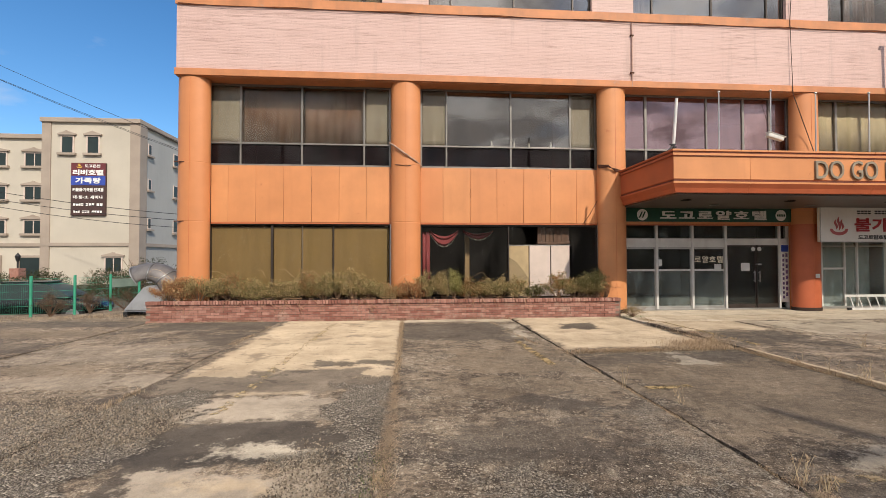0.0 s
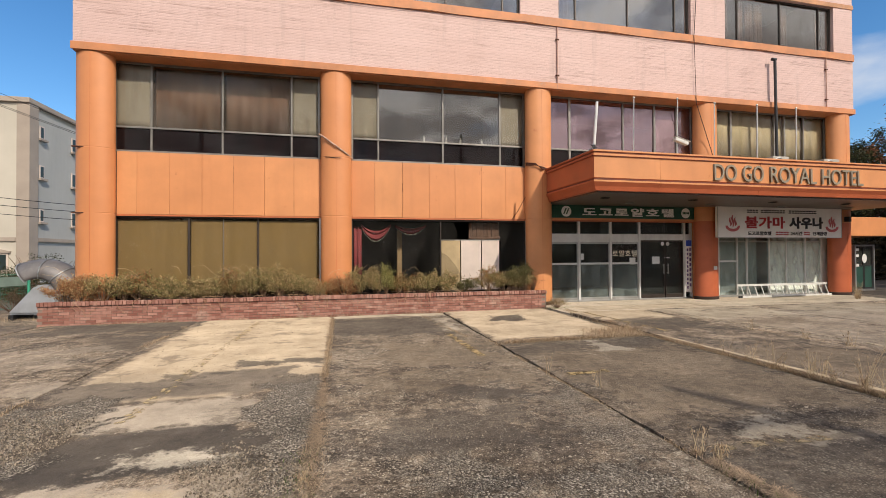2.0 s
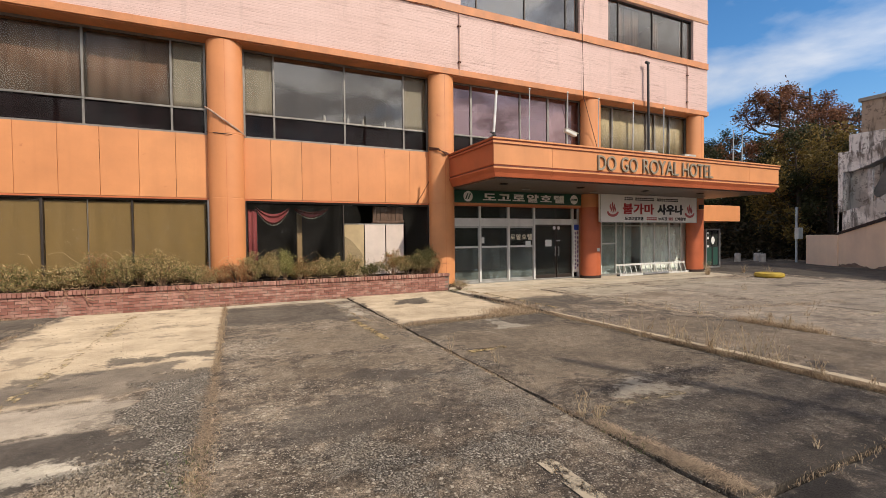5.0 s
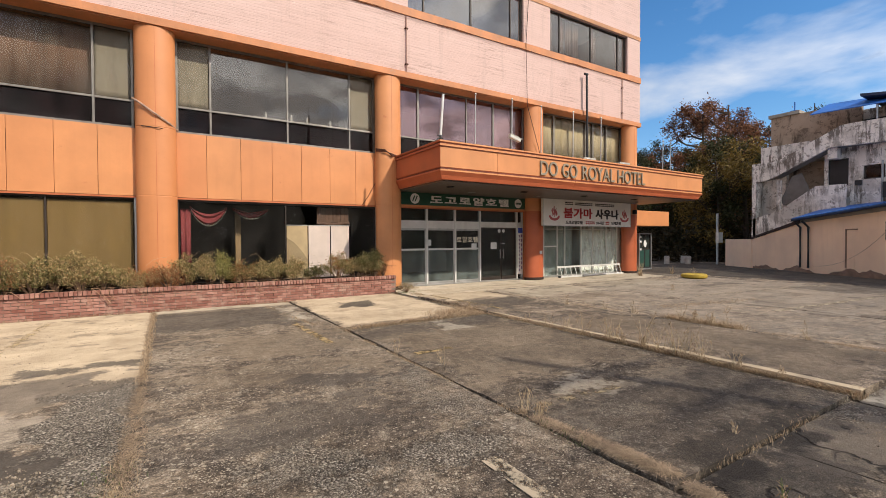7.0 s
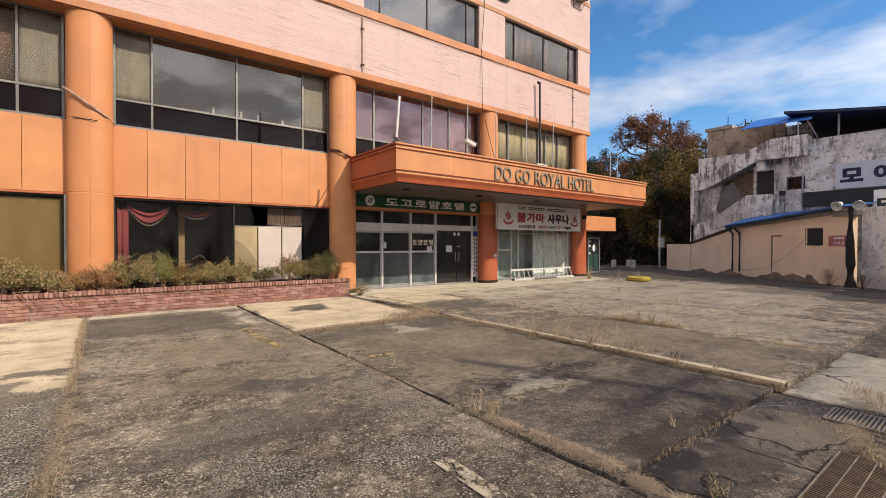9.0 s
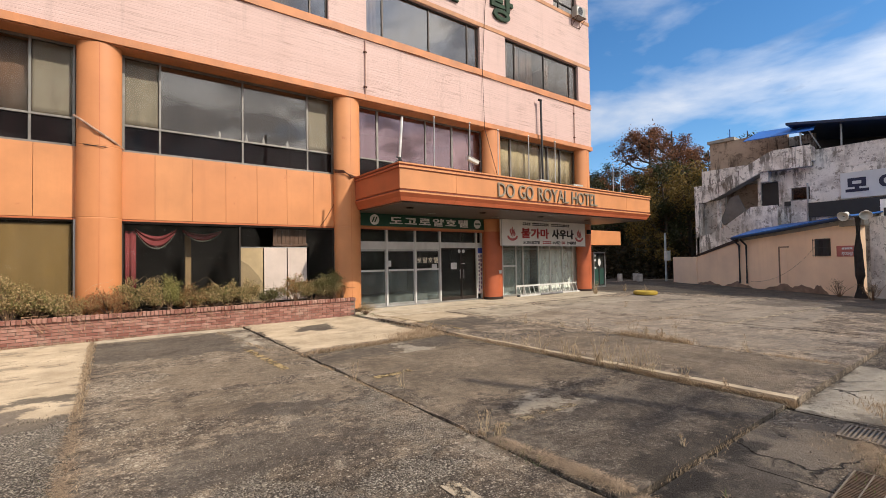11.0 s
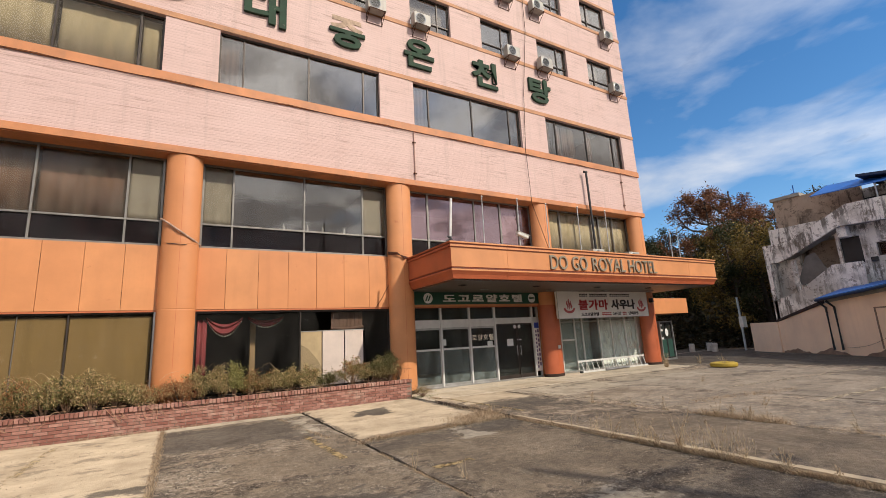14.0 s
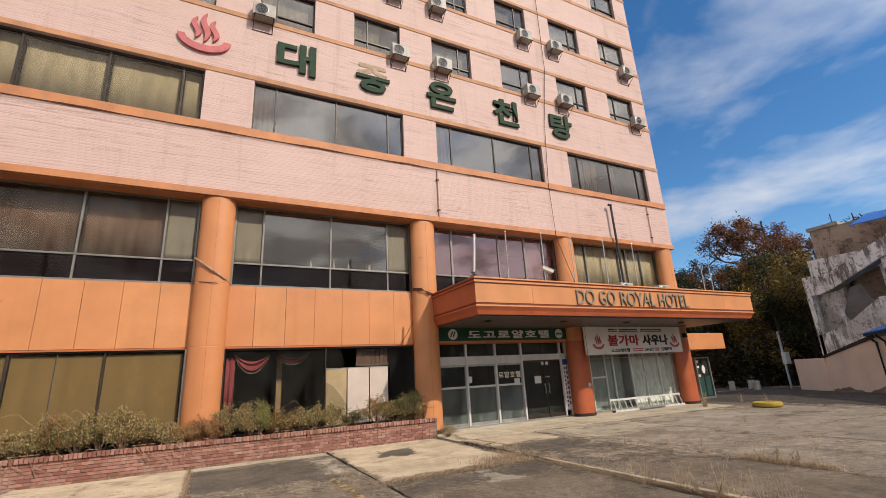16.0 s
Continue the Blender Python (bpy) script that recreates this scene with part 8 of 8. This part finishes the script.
for i, (x, y, h, w) in enumerate(((-20.5, 27, 1.9, 3.4), (-17.3, 27.5, 2.1, 3.6), (-14.6, 26.5, 2.7, 3.6), (-23.6, 28, 1.6, 2.8), (-12.2, 26.5, 2.6, 3.0))):
    garden_bush((x, y, -0.66), w, h, 5200, "dark clipped garden bush before a cream building", 200 + i)
for i, (x, y) in enumerate(((-9.9, 13.5), (-9.35, 14.2), (-11.2, 12.95), (-13, 12.6), (-8.75, 14.9))):
    shrub("dead_bush", (x, y, 0.0), 1.15, 0.75, 1700, LEAF_DEAD, "dead brown bush at the foot of the fence", 220 + i, 0.035)

# overhead wires
for i, (a, b, sag) in enumerate((((-46.4, 30, 24.0), (-13.0, 30, 8.4), 0.6), ((-46.4, 30, 22.6), (-14.5, 30, 8.5), 0.6), ((-46.4, 30, 22.9), (-12.5, 30, 7.7), 0.8),
                                 ((-17.0, 16, 4.5), (-6.0, 16, 2.98), 0.25), ((-17.0, 16, 4.2), (-6.0, 16, 2.8), 0.25), ((-17.0, 16.4, 4.0), (-6.0, 16.4, 2.6), 0.3))):
    cb = thing("overhead_wire", "thin black overhead wire against the sky", "wire", "overhead wires")
    bm = bmesh.new()
    A, B = Vector(a), Vector(b)
    add_tube(bm, [A.lerp(B, k / 14) - Vector((0, 0, sag * 4 * (k / 14) * (1 - k / 14))) for k in range(15)] + [Vector((-6.24, 25.0 if i < 3 else B.y, B.z - (1.0 if i < 3 else 0.05)))], 0.013 if i < 3 else 0.009, 4)
    part("strand", bm, BLACK, cb)

for x, y, h in ((-46.4, 30, 25.0), (-17.0, 16.2, 5.4)):
    wp = thing("wire_pole", "grey concrete pole that carries overhead wires", "pole", "wire poles", (x, y, -0.66))
    bm = bmesh.new()
    add_rod(bm, (0, 0, 0), (0, 0, h), 0.16, 0.1, 12)
    part("shaft", bm, CONCRETE, wp)
    part("cross_arm", boxes([(-0.06, 0.06, -0.6, 0.6, h - 0.6, h - 0.5)]), STEEL, wp)

# two bare trees past the lot's south-east corner, whose shade falls on it
for i, (x, y, h) in enumerate(((13.5, -7.5, 7.5), (21.5, -6.0, 9.0))):
    tree((x, y, 0.0), h, 2.4, "brown", "bare autumn tree at the lot's corner with few leaves", 90 + i, 1100, 0.16, 0.3)

# ---- across the road to the south, mirrored in the windows ----
rng = random.Random(131)
v, f = [], []
for _ in range(15000):
    x, y = rng.uniform(-75, 75), rng.uniform(-40, -27)
    p = Vector((x, y, -0.6 + rng.uniform(0, 1) * (7.0 + 3.0 * noise.noise(Vector((x * 0.08, 3, 1))))))
    leaf_quad(v, f, p, Vector((rng.gauss(0, 1), rng.gauss(0, 1), rng.gauss(0, 0.7))).normalized(), rng.uniform(0.9, 1.8), rng)
tagged(new("south_wood", mesh_from("south_wood", v, f, CROWNS["green"])), "dark row of trees across the road", "wood", kind="stuff")
for x, y in ((-9.4, -7.4), (9.05, -7.4)):
    up = thing("utility_pole", "concrete utility pole with cross arms and wires", "pole", "utility poles", (x, y, -0.66))
    bm = bmesh.new()
    add_rod(bm, (0, 0, 0), (0, 0, 11.5), 0.16, 0.095, 12)
    part("shaft", bm, CONCRETE, up)
    for z in (9.6, 10.6):
        part("cross_arm", boxes([(-0.9, 0.9, -0.14, -0.06, z, z + 0.09)]), STEEL, up)
    part("transformer", rods([((0.3, -0.1, 8.5), (0.3, -0.1, 9.1), 0.13)], 14), STEEL, up)
for k in range(5):
    cb = thing("overhead_wire", "thin black overhead wire against the sky", "wire", "overhead wires")
    A, B = Vector((-60, -7.5 + 0.02 * k, 10.4 - 0.62 * k)), Vector((60, -7.3 + 0.02 * k, 10.3 - 0.62 * k))
    bm = bmesh.new()
    add_tube(bm, [A.lerp(B, i / 24) - Vector((0, 0, 0.5 * abs(math.sin(i * math.pi / 6)))) for i in range(25)], 0.02, 4)
    part("strand", bm, BLACK, cb)


# ---- what lies on the lot ----
YELLOW_LINE = worn_paint("worn_yellow_line", (0.38, 0.28, 0.135), 0.50)
CREAM_LINE = worn_paint("worn_cream_line", (0.46, 0.38, 0.27), 0.50)


def road_line(a, b, w, z, mat, label):
    a, b = Vector((*a, 0)), Vector((*b, 0))
    n = max(2, int((b - a).length / 0.15))
    side = (b - a).normalized().cross(Vector((0, 0, 1))) * w / 2
    bm = bmesh.new()
    rows = []
    for i in range(n + 1):
        p = a.lerp(b, i / n)
        rows.append(tuple(bm.verts.new((q.x, q.y, ground_z(q.x, q.y) + 0.006)) for q in (p - side, p + side)))
    for p, q in zip(rows, rows[1:]):
        bm.faces.new((p[0], p[1], q[1], q[0]))
    bmesh.ops.recalc_face_normals(bm, faces=bm.faces)
    o = tagged(part("road_line", bm, mat), label, "road marking", "road lines", kind="structure")
    o.modifiers.new("thickness", "SOLIDIFY").thickness = 0.003
    return o


KERB = paint("kerb_concrete", (0.46, 0.37, 0.25), 0.9, 0.2, 3, bump=0.2, wear=0.2, wearc=(0.20, 0.15, 0.10))
for i, (a, b) in enumerate(((2.0, 3.05), (3.06, 4.1), (4.11, 5.2), (5.21, 6.4), (6.41, 7.7))):
    tagged(part("kerb", boxes([(5.645, 5.77 - 0.012 * i, a, b, -0.2, 0.060 + 0.002 * (i % 2) - 0.002 * i)], 0.014), KERB), "pale worn concrete kerb along the raised lane", "kerb", "kerb stones", kind="structure")
road_line((5.95, 11.6), (6.05, 7.9), 0.10, 0.075, YELLOW_LINE, "worn yellow line by the entrance")
road_line((1.88, 2.95), (1.86, 1.6), 0.13, 0.018, CREAM_LINE, "worn cream parking line")
road_line((2.75, 5.68), (3.35, 5.72), 0.11, 0.033, YELLOW_LINE, "worn yellow parking line")
road_line((2.75, 3.46), (3.9, 3.42), 0.10, 0.033, worn_paint("faint_tan_line", (0.27, 0.21, 0.13), 0.45), "faint tan parking line worn thin")
road_line((1.98, 9.0), (2.05, 7.0), 0.12, 0.018, YELLOW_LINE, "worn yellow parking line")
road_line((-1.9, 11.5), (-2.05, 5.2), 0.12, 0.008, worn_paint("faint_yellow_line", (0.56, 0.435, 0.24), 0.43), "faint yellow parking line worn thin")
road_line((8.1, 10.2), (8.4, 5.9), 0.10, 0.07, CREAM_LINE, "worn cream parking line")
road_line((10.4, 4.6), (16.0, 4.1), 0.12, 0.075, CREAM_LINE, "worn cream parking line")
road_line((11.5, 6.8), (17.5, 6.0), 0.12, 0.075, CREAM_LINE, "worn cream parking line")

GRATE = paint("grate_steel", (0.24, 0.19, 0.14), 0.75, 0.3, 6, metal=0.2)
gr = thing("drain_grate", "rusty steel trench grate set in the asphalt", "grate", "", (5.1, 1.07, 0.012))
part("rim", boxes([(-0.195, -0.175, -0.46, 0.46, -0.03, 0.012), (0.175, 0.195, -0.46, 0.46, -0.03, 0.012), (-0.175, 0.175, -0.46, -0.44, -0.03, 0.012), (-0.175, 0.175, 0.44, 0.46, -0.03, 0.012)]), GRATE, gr)
part("pit", boxes([(-0.175, 0.175, -0.44, 0.44, -0.03, 0.0)]), BLACK, gr)
for i in range(29):
    y = -0.43 + i * 0.0302
    part("grate_bar", boxes([(-0.174, 0.174, y, y + 0.012, 0.001, 0.014)]), GRATE, gr)
RUSTY = paint("rusty_grating", (0.16, 0.10, 0.06), 0.85, 0.35, 9)
gr = thing("floor_grating", "rusty steel floor grating with pale bearing bars over a drain pit", "grating", "", (3.6, 0.86, 0.012))
for i in range(5):
    y = 0.42 - i * 0.1
    part("bearing_bar", boxes([(-0.6, 0.6, y - 0.004, y + 0.004, 0.0, 0.014)]), GRATE, gr)
for i in range(48):
    x = -0.59 + i * 0.025
    part("cross_bar", boxes([(x, x + 0.009, -0.2, 0.412, 0.0, 0.012)]), RUSTY, gr)
part("pit", boxes([(-0.6, 0.6, -0.2, 0.412, -0.02, -0.001)]), paint("pit_soil", (0.05, 0.032, 0.02), 0.95, 0.4, 12), gr)

# loose stones where the asphalt has crumbled
rng = random.Random(91)
OCT = [Vector(p) for p in ((1, 0, 0), (-1, 0, 0), (0, 1, 0), (0, -1, 0), (0, 0, 1), (0, 0, -1))]
OCF = [(0, 2, 4), (2, 1, 4), (1, 3, 4), (3, 0, 4), (2, 0, 5), (1, 2, 5), (3, 1, 5), (0, 3, 5)]


def stones(name, zones, label, lo, hi, mat):
    v, f = [], []
    for x0, x1, y0, y1, n in zones:
        for _ in range(n):
            x, y = rng.uniform(x0, x1), rng.uniform(y0, y1)
            ed = min(x - x0, x1 - x, y - y0, y1 - y)
            if noise.noise(Vector((x * 0.9, y * 0.9, 4))) + 0.35 * noise.noise(Vector((x * 3, y * 3, 7))) < 0.30 - min(0.5, ed * 0.5) + rng.uniform(-0.25, 0.25):
                continue
            s = lo * (hi / lo) ** (rng.random() ** 2.2)
            e = Euler((rng.uniform(0, 6), rng.uniform(0, 6), rng.uniform(0, 6))).to_matrix()
            k = (rng.uniform(0.7, 1.3), rng.uniform(0.7, 1.2), rng.uniform(0.5, 0.9))
            i = len(v)
            v.extend(Vector((x, y, s * 0.35)) + e @ Vector((p.x * k[0], p.y * k[1], p.z * k[2])) * s for p in OCT)
            f.extend((a + i, b + i, c + i) for a, b, c in OCF)
    return tagged(new(name, mesh_from(name, v, f, mat)), label, "gravel", kind="stuff")


n = Nodes("gravel_stone")
GRAVEL = n.finish(n.ramp(n.island(), 0.0, 1.0, (0.075, 0.059, 0.044), (0.42, 0.345, 0.26)), 0.9, 0.0, None, 0.25)
stones("gravel", [(-6.5, -2.3, 2.2, 6.2, 56000), (-1.05, -0.27, 3.5, 6.6, 15000), (-1.2, -0.75, 3.95, 4.25, 700)], "loose grey and tan gravel from crumbled asphalt", 0.004, 0.0135, GRAVEL)
stones("grit", [(-0.2, 2.55, 1.5, 6.0, 5000), (2.7, 5.5, 1.9, 6.5, 2600), (2.7, 6.5, 0.5, 1.8, 2500), (-6.4, -0.4, 6.2, 11.5, 2000), (5.8, 9.0, 2, 9, 1500)], "pale grit scattered over the asphalt", 0.003, 0.010, GRAVEL)

# dry grass in the joints
GRASS_DRY = leaf_mat("dry_grass", (0.24, 0.165, 0.105), (0.60, 0.46, 0.30), 0.8, 0.2)
GRASS_GREEN = leaf_mat("green_weed", (0.05, 0.09, 0.02), (0.16, 0.20, 0.05), 0.7, 0.25)


def blades(v, f, p, h, lean, w, rng):
    a = rng.uniform(0, 2 * math.pi)
    d = Vector((math.cos(a), math.sin(a), 0))
    s = Vector((-d.y, d.x, 0)) * w
    m = p + d * lean * 0.35 + Vector((0, 0, h * 0.6))
    t = p + d * lean + Vector((0, 0, h * rng.uniform(0.75, 1.0)))
    i = len(v)
    v.extend((p - s, p + s, m + s * 0.7, m - s * 0.7, t))
    f.append((i, i + 1, i + 2, i + 3))
    f.append((i + 3, i + 2, i + 4))


def joint_grass(name, runs, label, mat, seed):
    rng = random.Random(seed)
    v, f = [], []
    for (x0, y0), (x1, y1), width, count, h, gap in runs:
        for _ in range(count):
            t = rng.random()
            x, y = x0 + (x1 - x0) * t, y0 + (y1 - y0) * t
            if noise.noise(Vector((x * 1.3, y * 1.3, seed))) < gap:
                continue
            blades(v, f, Vector((x + rng.gauss(0, width), y + rng.gauss(0, width), -0.02)), h * rng.uniform(0.4, 1.25), h * rng.uniform(0.3, 1.1), rng.uniform(0.0015, 0.0035), rng)
    return tagged(new(name, mesh_from(name, v, f, mat)), label, "grass", kind="stuff")


joint_grass("joint_grass", [
    ((2.6, 3.5), (2.55, 8.0), 0.016, 2600, 0.035, -0.1), ((2.3, 8.0), (1.95, 11.5), 0.03, 900, 0.06, 0.0),
    ((-0.25, 2.0), (-0.25, 4.8), 0.05, 1100, 0.05, 0.0), ((-0.25, 6.0), (-0.25, 11.8), 0.03, 2600, 0.06, -0.2),
    ((5.61, 2.0), (5.61, 5.2), 0.03, 11000, 0.085, -0.8), ((5.63, 5.2), (5.63, 7.8), 0.05, 3000, 0.09, -0.3), ((7.9, 2.0), (7.9, 9.5), 0.05, 3000, 0.11, -0.1), ((7.95, 4.1), (7.97, 5.4), 0.08, 2600, 0.16, -0.8), ((7.9, 2.2), (7.9, 3.0), 0.06, 900, 0.1, -0.6), ((11.12, 3.0), (11.12, 10.5), 0.03, 1200, 0.06, 0.0), ((2.7, 7.75), (5.5, 7.85), 0.08, 3600, 0.11, -0.4),
    ((5.6, 7.8), (5.9, 11.6), 0.10, 2800, 0.10, -0.2), ((4.6, 8.1), (5.9, 8.4), 0.18, 2600, 0.13, -0.4), ((-3.34, 5.5), (-3.34, 11.6), 0.04, 1500, 0.06, 0.0),
    ((-6.5, 12.05), (5.6, 12.08), 0.03, 3000, 0.08, -0.1), ((5.7, 10.93), (18, 10.95), 0.04, 1600, 0.08, 0.1), ((9, 6.2), (12, 5.6), 0.1, 900, 0.14, -0.1),
    ((2.65, 2.06), (5.5, 2.04), 0.035, 700, 0.05, -0.1), ((4.25, 0.95), (4.85, 1.5), 0.12, 900, 0.05, -0.2), ((5.4, 0.9), (6.2, 1.5), 0.12, 700, 0.1, -0.2), ((4.2, 0.8), (5.4, 0.6), 0.15, 1200, 0.12, -0.3),
    ((-13, 12.7), (-7, 13.6), 0.25, 2600, 0.10, -0.3)], "dry straw-coloured grass in the joints of the asphalt", GRASS_DRY, 5)
joint_grass("joint_weeds", [((-0.3, 2.8), (-0.35, 4.8), 0.07, 500, 0.045, 0.0), ((2.62, 2.0), (2.62, 5), 0.04, 260, 0.07, 0.0), ((5.4, 1.0), (3.0, 1.1), 0.12, 420, 0.08, -0.1), ((5.65, 11.9), (6.2, 12.0), 0.1, 300, 0.1, -0.5)],
            "small green weeds in the joints", GRASS_GREEN, 9)


def matted_grass(runs, label, mat, seed):
    """Tangled dead grass pressed flat along a joint."""
    rng = random.Random(seed)
    v, f = [], []
    for (x0, y0), (x1, y1), width, count, pile in runs:
        for _ in range(count):
            t = rng.random()
            off = rng.gauss(0, width) * max(0.15, 0.7 + 1.1 * noise.noise(Vector((x0 + t * 9, seed, y0))))
            x, y = x0 + (x1 - x0) * t + off, y0 + (y1 - y0) * t + rng.gauss(0, 0.02)
            if noise.noise(Vector((x * 7, y * 7, seed))) < rng.uniform(-0.35, 0.15):
                continue
            up = pile * max(0.1, 1 - abs(off) / (width * 2.2)) * (0.75 + 0.5 * noise.noise(Vector((t * 11, 2, seed))))
            a, l = rng.uniform(0, 2 * math.pi), rng.uniform(0.04, 0.13)
            d = Vector((math.cos(a), math.sin(a), 0)) * l
            s = Vector((-d.y, d.x, 0)).normalized() * rng.uniform(0.0008, 0.0018)
            p = Vector((x, y, ground_z(x, y) - 0.01 + up * rng.random()))
            m, e = p + d * 0.5 + Vector((0, 0, rng.uniform(0.0, 0.018))), p + d + Vector((0, 0, rng.uniform(-0.02, 0.01)))
            i = len(v)
            v.extend((p - s, p + s, m + s, m - s, e))
            f.extend(((i, i + 1, i + 2, i + 3), (i + 3, i + 2, i + 4)))
    return tagged(new("matted_grass", mesh_from("matted_grass", v, f, mat)), label, "grass", kind="stuff")


GRASS_MAT = leaf_mat("matted_dead_grass", (0.12, 0.082, 0.055), (0.62, 0.47, 0.32), 0.85, 0.15)
matted_grass([((-0.25, 6.6), (-0.25, 4.8), 0.04, 2500, 0.02), ((-0.25, 4.8), (-0.28, 2.8), 0.06, 4000, 0.03), ((2.64, 3.45), (2.67, 3.0), 0.025, 2600, 0.02), ((2.67, 3.0), (2.73, 2.1), 0.036, 8000, 0.03), ((2.73, 2.1), (2.70, 1.3), 0.036, 5000, 0.03), ((5.62, 2.0), (5.62, 4.4), 0.03, 5000, 0.04), ((2.7, 7.8), (5.4, 7.85), 0.07, 6000, 0.06), ((5.3, 8.1), (5.75, 9.4), 0.12, 4000, 0.06),
              ((2.5, 8.3), (2.6, 7.6), 0.03, 900, 0.03), ((4.3, 1.15), (5.0, 1.35), 0.10, 3500, 0.03)], "tangled dead brown grass pressed flat along a joint", GRASS_MAT, 15)

STRAW = paint("straw", (0.52, 0.41, 0.26), 0.9, 0.25, 12)


def dry_weed(at, h, n, seed, mat=None, label="tall dry weed stalks growing from a joint"):
    rng = random.Random(seed)
    ob = thing("dry_weed", label, "weed", "dry weeds on the lot", at)
    bm = bmesh.new()
    v, f = [], []
    for _ in range(n):
        a, l = rng.uniform(0, 2 * math.pi), rng.uniform(0.05, 0.45) * h
        top = Vector((math.cos(a) * l, math.sin(a) * l, h * rng.uniform(0.5, 1.0)))
        base = Vector((rng.gauss(0, 0.03), rng.gauss(0, 0.03), -0.02))
        add_tube(bm, [base, base.lerp(top, 0.5) + Vector((0, 0, 0.05 * h)), top], [0.003, 0.0022, 0.001], 3)
        for _ in range(7):
            p = base.lerp(top, rng.uniform(0.4, 1.0))
            leaf_quad(v, f, p + Vector((rng.gauss(0, 0.012), rng.gauss(0, 0.012), 0)), Vector((rng.gauss(0, 0.5), rng.gauss(0, 0.5), 0.8)).normalized(), rng.uniform(0.015, 0.04), rng)
        for _ in range(3):
            blades(v, f, base, h * 0.35, h * 0.3, 0.003, rng)
    part("growth", bm, mat or STRAW, ob)["kind"] = "stuff"
    o = new("foliage", mesh_from("foliage", v, f, GRASS_DRY))
    o.parent = ob


for i, (x, y, h, c) in enumerate(((2.56, 5.75, 0.5, 2), (2.85, 5.1, 0.22, 3), (2.66, 3.42, 0.26, 5), (2.72, 3.3, 0.13, 12), (5.65, 4.9, 0.40, 10), (5.66, 4.3, 0.48, 12), (5.63, 3.8, 0.5, 12), (5.64, 3.5, 0.38, 12), (5.62, 3.1, 0.28, 10), (5.64, 4.75, 0.46, 8), (5.63, 3.65, 0.55, 7),
                                  (5.66, 5.7, 0.3, 6), (5.6, 6.6, 0.26, 5), (7.92, 6.0, 0.34, 6), (7.9, 4.3, 0.3, 8), (7.88, 3.2, 0.28, 5), (9.4, 5.0, 0.3, 4), (3.7, 2.2, 0.16, 2), (4.3, 1.15, 0.16, 10), (4.05, 1.0, 0.14, 10),
                                  (5.58, 2.6, 0.16, 6), (5.6, 4.05, 0.42, 10), (5.6, 4.6, 0.34, 10), (5.58, 5.3, 0.38, 9), (5.6, 6.1, 0.28, 5), (7.92, 5.1, 0.3, 6), (7.9, 6.7, 0.3, 6), (8.0, 4.6, 0.22, 14), (8.05, 4.9, 0.2, 14), (12.4, 7.9, 0.2, 6), (16.3, 11.6, 0.6, 24), (16.9, 12.0, 0.5, 20), (16.9, 9.75, 0.5, 12), (18.4, 11.5, 0.4, 16), (-0.3, 3.7, 0.12, 8), (7.7, 7.6, 0.3, 6), (5.5, 8.3, 0.2, 10))):
    dry_weed((x, y, ground_z(x, y)), h, c, 300 + i)
dry_weed((2.93, 1.6, 0.0), 0.16, 8, 400, GRASS_GREEN, "small green weed growing from a joint")
for i, (x, y) in enumerate(((19.2, 3.6), (19.0, 2.6), (18.6, 1.6), (20.3, 4.6))):
    shrub("bare_bush", (x, y, 0.0), 1.0, 0.8, 160, LEAF_DRY, "bare grey-brown bush at the wall's foot", 420 + i, 0.03)
